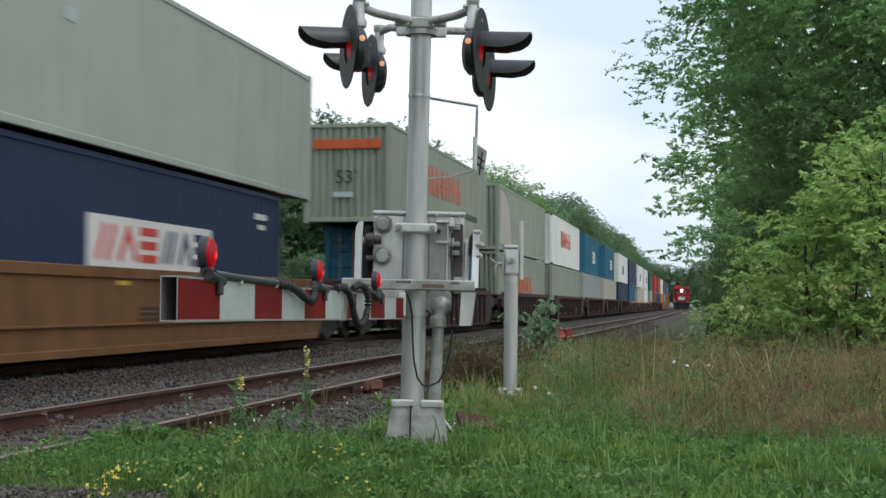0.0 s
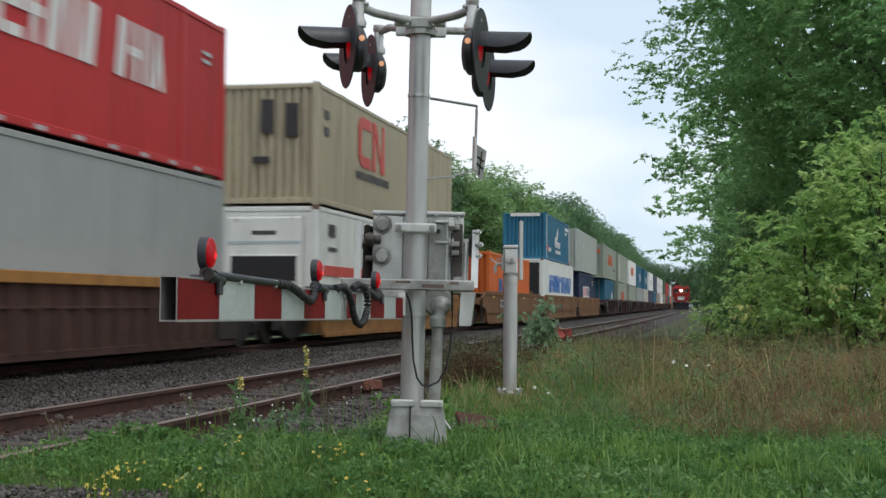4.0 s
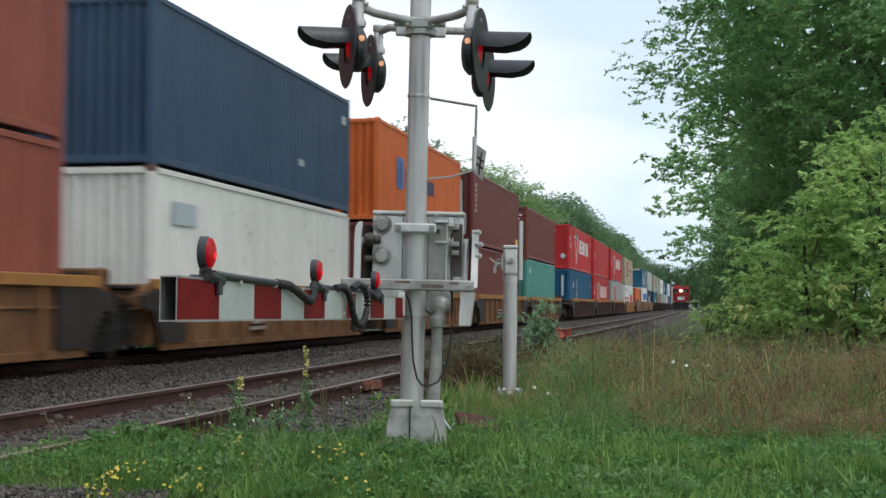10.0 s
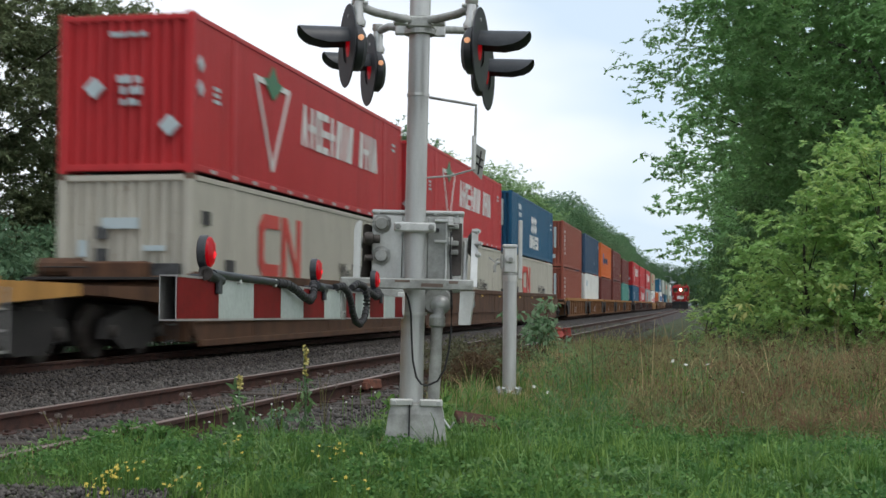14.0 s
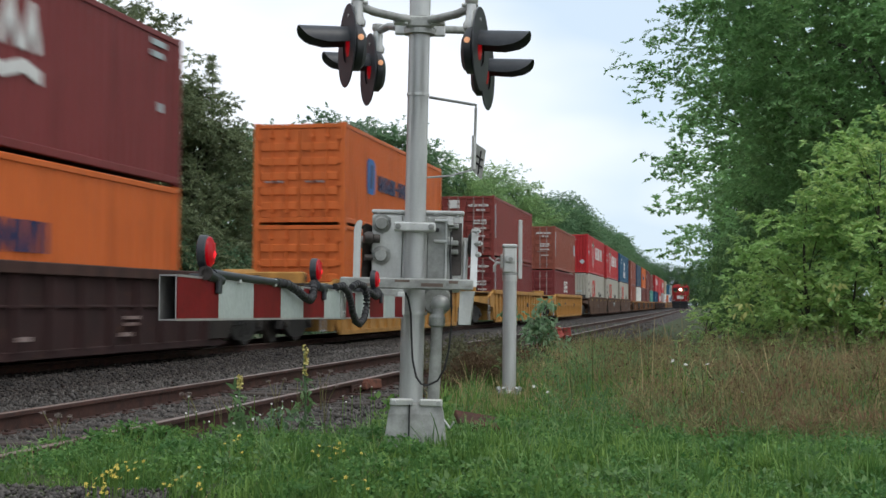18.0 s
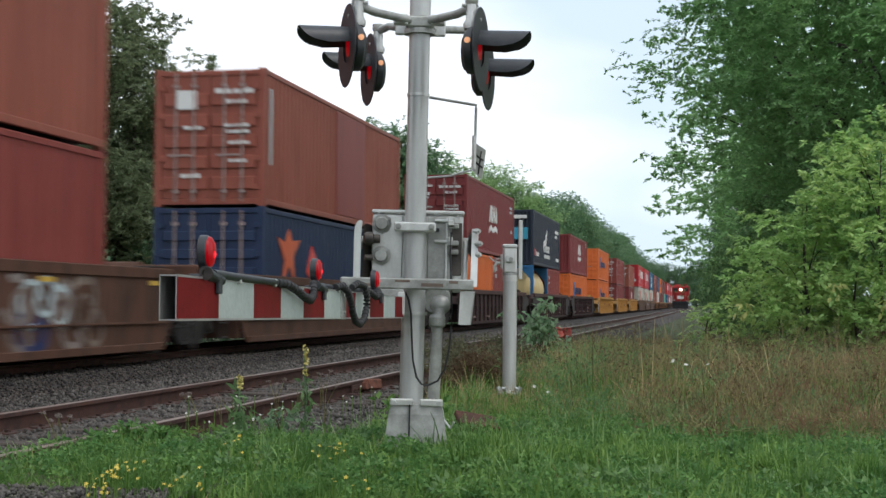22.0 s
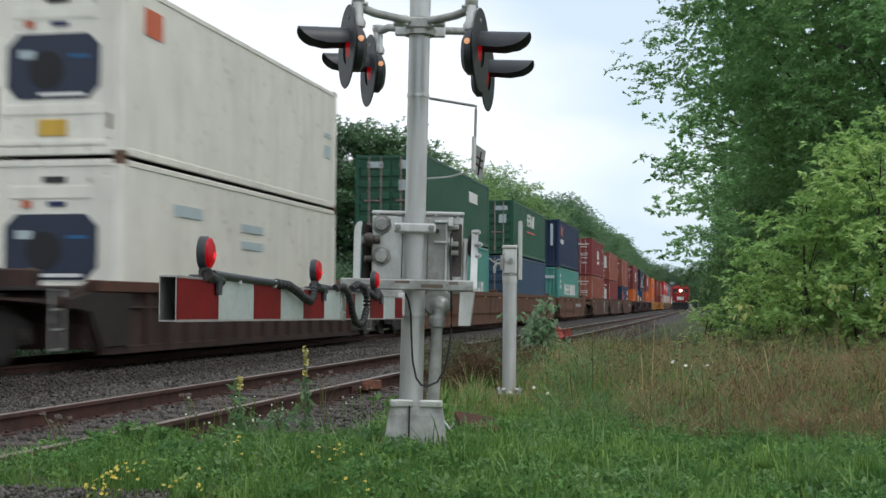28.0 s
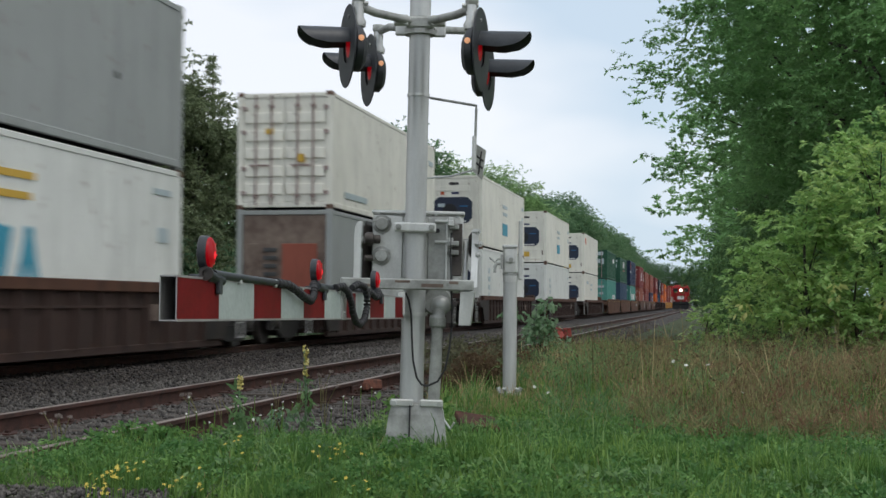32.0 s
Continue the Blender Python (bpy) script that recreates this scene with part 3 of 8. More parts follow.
    part("cover_edge", Shape().box(U(54), U(58), 0.04, 0.058, Zv(510), Zv(388), 0.003), "silver_paint", house)
    part("drip_lip", Shape().box(U(-79), U(60), 0.045, 0.07, Zv(503), Zv(496), 0.004), "dull_cast", house)
    part("gearbox", Shape().turned((U(42), 0.02, Zv(536)), (0, 1, 0), [(0, 0.085), (0.05, 0.098), (0.25, 0.098)], 20), "dull_cast", root, "round gearbox under the housing", smooth=True)
    part("shaft", Shape().rod((U(-98), 0.20, Zv(432)), (U(112), 0.20, Zv(432)), 0.042, n=16), "dull_cast", root, smooth=True)
    for sx, u in ((-1, -88), (1, 96)):
        part("shaft_bearing", Shape().turned((U(u), 0.20, Zv(432)), (1, 0, 0), [(0, 0.055), (0.02, 0.085), (0.05, 0.085), (0.06, 0.05)], 16), "wheel_steel", root, "dark greasy bearing", smooth=True)
    # gate arm supports on both sides of the mast
    edge = [(-106, 500), (-106, 420), (-105, 408), (-101, 400), (-95, 397), (-92, 399), (-93, 410), (-94, 424), (-94, 500)]
    left = part("support_arm", Shape().loft([[(U(u), y, Zv(v)) for u, v in edge] for y in (-0.09, -0.13)]), "silver_paint", root, "flat steel arm support with a rounded top")
    web = [(-94, 500), (-93, 404), (-88, 400), (-76, 404), (-75, 420), (-80, 500)]
    part("web", Shape().loft([[(U(u) + d * 0.006, 0.02 + (u + 94) * 0.009 + d * 0.014, Zv(v)) for u, v in web] for d in (1, 0)]), "wheel_steel", left, "dark greasy inner web")
    part("boss", Shape().turned((U(-90), -0.02, Zv(428)), (1, 0.25, 0), [(0, 0.030), (0.02, 0.044), (0.05, 0.044), (0.06, 0.028), (0.10, 0.028)], 16), "wheel_steel", left, "dark round bearing boss", smooth=True)
    part("boss", Shape().turned((U(-88), -0.03, Zv(462)), (1, 0.25, 0), [(0, 0.020), (0.05, 0.020)], 10), "wheel_steel", left)
    part("support_arm", Shape().loft([[(U(100), -0.03, Zv(510)), (U(112), -0.03, Zv(510)), (U(112), 0.03, Zv(510)), (U(100), 0.03, Zv(510))],
                                     [(U(102), 0.10, Zv(405)), (U(114), 0.10, Zv(405)), (U(114), 0.24, Zv(405)), (U(102), 0.24, Zv(405))]]), "silver_paint", root, "flat steel arm support")
    part("support_strut", Shape().rod((U(90), 0.10, Zv(500)), (U(92), 0.18, Zv(425)), 0.018, n=10), "silver_paint", root)
    for u, v in ((104, 410), (108, 432), (106, 452)):
        part("stud", Shape().rod((U(u), 0.06, Zv(v)), (U(u + 12), 0.03, Zv(v)), 0.012, n=6).rod((U(u + 5), 0.05, Zv(v)), (U(u + 9), 0.04, Zv(v)), 0.020, n=6), "galvanised", root)
    bar = part("crossbar", Shape().box(U(-127), U(105), -0.20, -0.105, Zv(517), Zv(498), 0.008), "dull_cast", root, "scratched steel bar that carries the gate arm")
    for u0, u1, v0, v1 in ((-32, -6, 501, 505), (14, 52, 506, 512), (62, 78, 501, 506), (-96, -70, 508, 513)):
        part("scuff", Shape().box(U(u0), U(u1), -0.2018, -0.1995, Zv(v1), Zv(v0)), "rust_stain", bar, "worn rusty scuff")
    for u in (-115, -60, 60, 96):
        part("bolt", Shape().rod((U(u), -0.215, Zv(507)), (U(u), -0.20, Zv(507)), 0.012, n=6), "dull_cast", bar)
    part("counterweight", Shape().loft([[(U(80), -0.17, Zv(577)), (U(100), -0.17, Zv(577)), (U(104), 0.12, Zv(577)), (U(82), 0.12, Zv(577))],
                                       [(U(82), -0.17, Zv(518)), (U(106), -0.17, Zv(518)), (U(110), 0.12, Zv(518)), (U(84), 0.12, Zv(518))]]), "silver_paint", root, "pale grey counterweight box")
    part("arm_socket", Shape().box(U(-70), U(-16), -0.20, -0.10, Zv(566), Zv(517), 0.006), "dull_cast", root)
    # conduit and cables
    conduit = part("conduit", Shape().tube([(U(47), -0.02, Zv(548)), (U(45), -0.05, Zv(560)), (U(43), -0.06, Zv(575)), (U(42), -0.06, Zv(640)), (U(39), -0.06, 0.22)], 0.039, 14), "dull_cast", root, "grey conduit pipe beside the mast", smooth=True)
    part("fitting", Shape().turned((U(43), -0.06, Zv(582)), (0, 0, 1), [(0, 0.045), (0.01, 0.052), (0.06, 0.052), (0.08, 0.042)], 16), "dull_cast", conduit)
    part("dome", Shape().turned((U(48), 0.0, Zv(548)), (0, -0.5, 1), [(0, 0.06), (0.03, 0.062), (0.06, 0.05), (0.08, 0.02)], 16), "galvanised", conduit, smooth=True)
    loop = [(-14, 522), (-8, 535), (-3, 560), (-1, 600), (2, 640), (9, 670), (18, 682), (28, 684), (46, 676), (58, 655), (65, 620), (68, 585), (68, 550), (66, 500), (63, 450), (64, 415)]
    part("cable", Shape().tube([(U(a), -0.13 + 0.0004 * abs(a - 20), Zv(b)) for a, b in loop], 0.0065, 8), "rubber", root, "loose black cable loop", smooth=True)
    part("cable_clip", Shape().box(U(58), U(68), -0.03, 0.02, Zv(402), Zv(392), 0.004), "silver_paint", root)
    part("nut", Shape().rod((U(40), -0.01, Zv(410)), (U(40), 0.056, Zv(410)), 0.013, n=8), "rubber", house, "dark plug hole")
    for u, v in ((-66, 380), (-30, 380), (36, 381), (76, 384)):
        part("lid_bolt", Shape().rod((U(u), 0.05, Zv(v)), (U(u), 0.07, Zv(v)), 0.009, n=6), "galvanised", house)
    part("socket_end", Shape().box(U(-26), U(-14), -0.23, -0.19, Zv(562), Zv(522), 0.004), "silver_paint", root, "pale end plate of the arm socket")
    for v in (532, 544, 554):
        part("bolt", Shape().rod((U(-20), -0.242, Zv(v)), (U(-20), -0.228, Zv(v)), 0.008, n=6), "rubber", root)
    part("chain", Shape().tube([(U(52), -0.10, 0.24), (U(58), -0.14, 0.17), (U(70), -0.16, 0.12), (U(76), -0.17, 0.16)], 0.008, 6), "galvanised", root)
    # arms that carry the lights
    zc = Zv(40)
    hub = part("light_hub", Shape().turned((0, 0, zc - 0.04), (0, 0, 1), [(0, 0.088), (0.075, 0.088)], 24).box(U(-24), U(24), -0.10, 0.10, zc - 0.045, zc + 0.03, 0.012), "dull_cast", root, "clamped hub of the light arms")
    for sx in (-1, 1):
        for sy in (-1, 1):
            part("bolt", Shape().rod((U(18 * sx), 0.12 * sy, zc), (U(18 * sx), 0.09 * sy, zc), 0.016, n=6), "dull_cast", hub)
    part("light_cap", Shape().rod((0, 0, zc - 0.075), (0, 0, zc - 0.045), 0.10, n=20), "dull_cast", hub)

    def local(u, v, depth):
        """Place at that bearing and depth, in the mast's upright frame."""
        return Vector(((u - 784) / 2383.0 * depth - (735 - 784) / 2383.0 * 8.55 - (Zv(v) * 0.0162), depth - 8.55, 0.894 + (541 - v) / 2383.0 * depth))

    heads = [(618, 83, 8.05, -1, True), (655, 126, 9.35, -1, False), (857, 84, 8.05, 1, True), (868, 130, 9.45, 1, False)]
    for u, v, d, sx, close in heads:
        c = local(u, v, d)
        turn = 15.5 if sx < 0 else -12.7

        def tilt(p):
            return Vector((c.x, c.y, c.z)) + Matrix.Rotation(radians(turn), 3, "Z") @ Vector(p)

        def ring(x, r, n=40, dz=0.0):
            return [tilt((sx * x, r * math.cos(2 * math.pi * i / n), dz + r * math.sin(2 * math.pi * i / n))) for i in range(n)]

        bell = [ring(x, r, 20, dz) for x, r, dz in ((-0.006, 0.130, 0.0), (-0.035, 0.148, -0.004), (-0.075, 0.140, -0.012), (-0.102, 0.10, -0.02), (-0.112, 0.05, -0.02))]
        head = part("light_head", Shape().loft(bell), "lamp_black", root, "black flashing-light housing", smooth=True)
        disc = Shape()
        rings = [ring(x, r) for x, r in ((-0.004, 0.104), (0.004, 0.104), (0.005, 0.250), (0.001, 0.254), (-0.004, 0.250))]
        flat = [p for r in rings for p in r]
        faces = []
        for k in range(5):
            for i in range(40):
                j = (i + 1) % 40
                q = (k * 40 + i, k * 40 + j, (k + 1) % 5 * 40 + j, (k + 1) % 5 * 40 + i)
                faces.append(q[::-1] if sx > 0 else q)
        part("background_disc", disc.add(flat, faces), "lamp_black", head, "round black background disc")
        part("lens", Shape().loft([ring(-0.030, 0.100, 24), ring(-0.012, 0.088, 24), ring(0.000, 0.05, 24), ring(0.004, 0.01, 24)]), "lens_red", head, "lit red lens", smooth=True)
        verts, faces = [], []
        for k in range(25):
            q = math.pi * k / 24
            high = max(0.0, math.sin(q))
            reach = (0.128 if close else 0.152) + 0.170 * math.sqrt(max(0.0, 1 - (1 - high) ** 2))
            for t in (0.0, 0.5, 0.85, 1.0):
                for grow in (0.106, 0.101):
                    verts.append(tilt((sx * (0.004 + reach * t), grow * math.cos(q), grow * math.sin(q) + 0.008 - 0.012 * t)))
        for k in range(24):
            for t in range(3):
                for g in range(2):
                    a = k * 8 + t * 2 + g
                    faces.append((a, a + 2, a + 10, a + 8) if g else (a, a + 8, a + 10, a + 2))
            faces.append((k * 8 + 6, k * 8 + 14, k * 8 + 15, k * 8 + 7))
        part("hood", Shape().add(verts, faces), "lamp_black", head, "long black sun hood", smooth=True)
        part("hood_bolt", Shape().rod(tilt((sx * 0.004, -0.05, 0.17)), tilt((sx * 0.012, -0.05, 0.17)), 0.011, n=6), "aluminium", head)
        if close or sx < 0:
            part("side_lamp", Shape().turned(tilt((-sx * 0.055, -0.142, 0.03)), (0, -1, 0), [(0, 0.019), (0.010, 0.017), (0.013, 0.008)], 12), "lens_amber", head, "small lit indicator lens")
        top = Vector((c.x - sx * 0.06, c.y, c.z + 0.16))
        knee = Vector((c.x - sx * 0.07, c.y, 2.685 if close else 2.80))
        arm = part("light_arm", Shape().tube([top, Vector((knee.x, knee.y, knee.z - 0.03)), knee, Vector((knee.x * 0.75, knee.y * 0.75, knee.z - 0.01)), Vector((U(20 * sx), knee.y * 0.2, zc))], 0.026, 12), "dull_cast", root, "grey pipe arm", smooth=True)
        part("hanger", Shape().turned(top - Vector((0, 0, 0.04)), (0, 0, 1), [(0, 0.046), (0.03, 0.050), (0.06, 0.034), (0.15, 0.032), (0.16, 0.040), (0.20, 0.040)], 12), "silver_paint", arm, smooth=True)
        part("flange", Shape().box(min(U(20 * sx), U(46 * sx)), max(U(20 * sx), U(46 * sx)), knee.y * 0.24 - 0.02, knee.y * 0.24 + 0.02, zc - 0.04, zc + 0.03, 0.008), "silver_paint", arm)
        part("hanger_bolt", Shape().rod(knee + Vector((-0.05, 0, 0.02)), knee + Vector((0.05, 0, 0.02)), 0.014, n=6), "galvanised", arm)
    # small notice on thin rods
    p0, p1, p2, p3 = local(766, 173, 8.5), local(849, 185, 8.3), local(846, 300, 8.3), local(762, 317, 8.5)
    bracket = part("sign_bracket", Shape().tube([p0, p0 + (p1 - p0) * 0.96, p1, p1 + (p2 - p1) * 0.05, p2], 0.0085, 8), "dull_cast", root, "thin rod bracket", smooth=True)
    part("sign_stay", Shape().tube([p2, p2 + (p3 - p2) * 0.5 + Vector((0, 0, -0.015)), p3], 0.006, 8), "galvanised", bracket)
    corners = [local(849.5, 254, 8.28), local(866, 265, 8.40), local(859, 318, 8.40), local(843.5, 303, 8.28)]
    back = Vector((0.004, 0.012, 0))
    sign = part("notice_plate", Shape().loft([[c + back for c in corners], corners]), "dull_cast", root, "small grey notice plate seen from behind")

    def spot(u, v):
        """A point of the plate by shares of its width and height."""
        return corners[0].lerp(corners[1], u).lerp(corners[3].lerp(corners[2], u), v) - back * 0.6

    for u0, v0, u1, v1 in ((0.62, 0.12, 0.62, 0.92), (0.25, 0.38, 0.92, 0.38), (0.25, 0.62, 0.92, 0.62)):
        part("brace", Shape().rod(spot(u0, v0), spot(u1, v1), 0.006, n=6), "letter_dark", sign, "dark back brace")
    part("clip", Shape().rod(local(846, 240, 8.28), local(845, 300, 8.28), 0.014, n=8), "silver_paint", sign)
    return root


signal()


def gate_arm():
    """The lowered arm reaches from the mechanism towards the road, striped red and white every 16 inches."""
    a, b = Vector((3.672, 1.5305, 0.8395)), Vector((8.20, 1.911, 0.8005))
    way = (b - a).normalized()
    q = way.to_track_quat("X", "Z").to_matrix().to_4x4()
    root = thing("gate_arm", "lowered crossing gate arm with red and white stripes", "gate arm", at=Matrix.Translation(a) @ q)
    length, hgt, deep = (b - a).length, 0.134, 0.052
    tube = Shape()
    for y0, y1, z0, z1 in ((0, deep, 0, 0.004), (0, deep, hgt - 0.004, hgt), (0, 0.003, 0.004, hgt - 0.004), (deep - 0.003, deep, 0.004, hgt - 0.004)):
        tube.box(0, length, y0, y1, z0, z1)
    part("beam", tube, "aluminium", root, "hollow aluminium beam, open at its end")
    edges = [0.004, 0.431, 0.872, 1.282, 1.680, 2.104, 2.50, 2.871, 3.30, 3.76, 4.186, length - 0.01]
    for k in range(len(edges) - 1):
        part("stripe", Shape().box(edges[k], edges[k + 1] - 0.001, -0.0022, -0.0003, 0.006, hgt - 0.006), "arm_red" if k % 2 == 0 else "arm_white", root, "red reflective stripe" if k % 2 == 0 else "white reflective stripe")
    part("edge_trim", Shape().box(0, length, -0.004, 0.0, hgt - 0.006, hgt + 0.001), "aluminium", root)
    part("edge_trim", Shape().box(0, length, -0.004, 0.0, -0.001, 0.006), "aluminium", root)
    # three lamps with their wiring
    for x, r, lens in ((0.36, 0.054, "lens_red"), (2.02, 0.050, "lens_red"), (3.58, 0.050, "lens_red")):
        zc = hgt + 0.082
        lamp = part("arm_lamp", Shape().turned((x, 0.03, zc), (0.06, -1, 0), [(-0.012, r * 0.86), (-0.008, r), (0.014, r), (0.019, r * 0.92)], 24), "lamp_black", root, "round black lamp rim", smooth=True)
        face = Shape().turned((x, 0.012, zc), (0.06, -1, 0), [(0.0, r * 0.92), (0.008, r * 0.88), (0.016, r * 0.6), (0.019, r * 0.2)], 24)
        part("lens", face, lens, lamp, "red lamp lens", smooth=True)
        part("bulb", Shape().turned((x, -0.0060, zc - 0.008), (0, -1, 0), [(0, 0.013), (0.0015, 0.012), (0.0025, 0.004)], 10), "lens_spark", lamp, "bright red filament glow")
        for dx, dz in ((0.020, 0.026), (-0.016, 0.018), (0.012, -0.034), (-0.022, -0.020), (0.028, -0.006)):
            part("lens_facet", Shape().turned((x + dx, -0.002 + abs(dz) * 0.12, zc + dz), (0, -1, 0), [(0, 0.0045), (0.004, 0.003)], 6), "lens_spark", lamp)
        part("bracket", Shape().rod((x - 0.02, 0.02, hgt + 0.02), (x, 0.025, zc - r), 0.018, n=10).box(x - 0.06, x + 0.05, -0.012, deep + 0.008, hgt - 0.012, hgt + 0.012, 0.004).rod((x - 0.09, -0.005, hgt + 0.012), (x + 0.10, 0.0, hgt - 0.005), 0.017, n=12), "lamp_black", lamp, "black lamp bracket")
        part("bracket_leg", Shape().box(x + 0.02, x + 0.06, -0.018, -0.004, hgt - 0.05, hgt + 0.01, 0.003), "lamp_black", lamp)
    ring = Shape().turned((0.26, -0.012, hgt + 0.012), (-1, 0, 0), [(0, 0.022), (0.012, 0.022), (0.012, 0.013), (0.004, 0.013)], 16)
    part("conduit_end", ring, "wheel_steel", root)
    part("wire_conduit", Shape().tube([(0.36, -0.002, hgt + 0.014), (0.62, -0.002, hgt + 0.010), (1.20, -0.002, hgt + 0.006)], 0.014, 10), "lamp_black", root, "black conduit along the top edge", smooth=True)
    part("wire_conduit", Shape().tube([(2.0, 0.02, hgt + 0.016), (2.6, 0.02, hgt + 0.010), (3.5, 0.02, hgt + 0.012)], 0.012, 8), "lamp_black", root, smooth=True)

    def coil(points, name):
        pts = [Vector(p) for p in points]
        line = Shape().tube(pts, 0.015, 10)
        ob = part(name, line, "rubber", root, "black corrugated cable", smooth=True)
        for i in range(len(pts) - 1):
            for t in (0.0, 0.33, 0.66):
                p, w = pts[i].lerp(pts[i + 1], t), (pts[i + 1] - pts[i]).normalized()
                part("cable_rib", Shape().turned(p - w * 0.004, w, [(0, 0.015), (0.002, 0.0185), (0.006, 0.0185), (0.008, 0.015)], 10), "rubber", ob)

    coil([(1.20, -0.004, hgt + 0.006), (1.32, -0.02, hgt + 0.002), (1.44, -0.03, hgt - 0.02), (1.56, -0.035, hgt - 0.045), (1.68, -0.03, hgt - 0.055), (1.78, -0.02, hgt - 0.035), (1.84, -0.01, hgt + 0.005), (1.92, 0.01, hgt + 0.02)], "spiral_cable")
    coil([(2.36, 0.0, hgt + 0.012), (2.44, -0.02, hgt + 0.020), (2.52, -0.03, hgt - 0.005), (2.57, -0.036, hgt - 0.05), (2.60, -0.038, hgt - 0.10), (2.68, -0.038, hgt - 0.145), (2.80, -0.038, hgt - 0.160), (2.92, -0.038, hgt - 0.135), (2.99, -0.038, hgt - 0.08), (3.01, -0.036, hgt - 0.02), (2.96, -0.03, hgt + 0.03), (2.84, -0.02, hgt + 0.04), (2.72, -0.01, hgt + 0.02)], "spiral_cable")
    coil([(3.06, -0.01, hgt + 0.02), (3.18, -0.03, hgt + 0.0), (3.30, -0.035, hgt - 0.02), (3.42, -0.03, hgt - 0.01), (3.52, -0.01, hgt + 0.02)], "spiral_cable")
    joint = part("arm_joint", Shape().box(2.48, 2.60, -0.008, deep + 0.006, -0.004, hgt + 0.006, 0.003), "dull_cast", root, "scuffed joint sleeve")
    for z in (0.03, hgt - 0.03):
        part("bolt", Shape().rod((2.54, -0.016, z), (2.54, -0.008, z), 0.009, n=6), "galvanised", joint)
    for x in (0.66, 1.16, 2.40):
        part("clip", Shape().box(x - 0.012, x + 0.012, -0.014, 0.012, hgt - 0.012, hgt + 0.018, 0.003), "galvanised", root)
    return root


gate_arm()


def second_post():
    root = thing("junction_post", "short silver pipe post with a junction box", "post", at=pose(12.80, 1.938, 0, 0, 0.25, YAW - 90))
    k = 13.0 / 2383.0
    Zv = lambda v: 0.894 + (541 - v) * k
    part("pipe", Shape().rod((0, 0, -0.05), (0, 0, Zv(490)), 0.066, n=20), "galvanised", root, "weathered silver pipe", smooth=True)
    part("collar", Shape().rod((0, 0, Zv(502)), (0, 0, Zv(488)), 0.072, n=20), "silver_paint", root)
    box = part("junction_box", Shape().box(-0.070, 0.062, -0.075, 0.075, Zv(488), Zv(442), 0.014), "silver_paint", root, "grey metal junction box")
    part("box_lid", Shape().box(-0.075, 0.067, -0.082, 0.082, Zv(443), Zv(437), 0.008), "galvanised", box)
    part("box_knob", Shape().rod((0.0, -0.12, Zv(464)), (0.0, -0.09, Zv(464)), 0.022, n=10), "dull_cast", box)
    part("box_base", Shape().turned((0, 0, Zv(494)), (0, 0, 1), [(0, 0.060), (0.02, 0.075), (0.05, 0.072)], 16), "dull_cast", box, "rusty neck under the box")
    part("box_flange", Shape().turned((-0.012, -0.078, Zv(463)), (0, -1, 0), [(0, 0.042), (0.012, 0.042), (0.014, 0.030), (0.03, 0.030)], 14), "galvanised", box, "round cable entry")
    part("box_hinge", Shape().rod((-0.085, -0.07, Zv(480)), (-0.085, -0.07, Zv(455)), 0.012, n=8), "dull_cast", box)
    part("conduit_elbow", Shape().tube([(-0.08, -0.03, Zv(470)), (-0.13, -0.03, Zv(470)), (-0.15, -0.03, Zv(476)), (-0.15, -0.03, Zv(486))], 0.016, 8), "dull_cast", box)
    part("side_plate", Shape().box(0.078, 0.116, -0.03, 0.03, Zv(498), Zv(394), 0.006), "silver_paint", root, "thin upright plate")
    part("signal_wire", Shape().tube([(-0.07, -0.03, Zv(463)), (-0.12, -0.05, Zv(462)), (-0.15, -0.04, Zv(468)), (-0.20, 0.0, Zv(460))], 0.008, 6), "dull_cast", root)
    foot = part("flange", Shape().turned((0, 0, -0.06), (0, 0, 1), [(0, 0.115), (0.10, 0.115), (0.13, 0.09)], 16), "dull_cast", root, "bolted pipe flange", smooth=True)
    for a in (0.3, 1.6, 2.8, 4.2, 5.3):
        p = Vector((0.10 * math.cos(a), 0.10 * math.sin(a), 0.06))
        part("bolt", Shape().rod(p, p + Vector((0.015 * math.cos(a), 0.015 * math.sin(a), 0.035)), 0.022, n=6), "galvanised", foot)


second_post()
plank = thing("rusty_plate", "rust-brown steel plate lying in the grass", "steel plate", at=pose(9.35, 1.66, 0.065, 20, 10, -66))
part("sheet", Shape().box(-0.13, 0.16, -0.11, 0.11, -0.02, 0.02, 0.006), "plate_rust", plank)
part("rim", Shape().box(-0.13, 0.16, -0.13, -0.11, -0.04, 0.035, 0.004), "plate_rust", plank)


# ---- the container train ----
MOVING = []          # (thing, place along the train, height)


def corrugated(length, z0, z1, y, depth, pitch, face):
    """A wall in the x-z plane with trapezoid corrugations; face is the side that looks out."""
    n = max(2, round(length / pitch))
    p = length / n
    xs, ys = [], []
    for k in range(n):
        for f, d in ((0.0, 0), (0.30, 0), (0.45, 1), (0.75, 1), (0.90, 0)):
            xs.append(-length / 2 + (k + f) * p)
            ys.append(y - face * depth * d)
    xs.append(length / 2)
    ys.append(y)
    m = len(xs)
    verts = [(xs[i], ys[i], z0) for i in range(m)] + [(xs[i], ys[i], z1) for i in range(m)]
    faces = [(i, i + 1, m + i + 1, m + i) if face < 0 else (i + 1, i, m + i, m + i + 1) for i in range(m - 1)]
    return Shape().add(verts, faces)


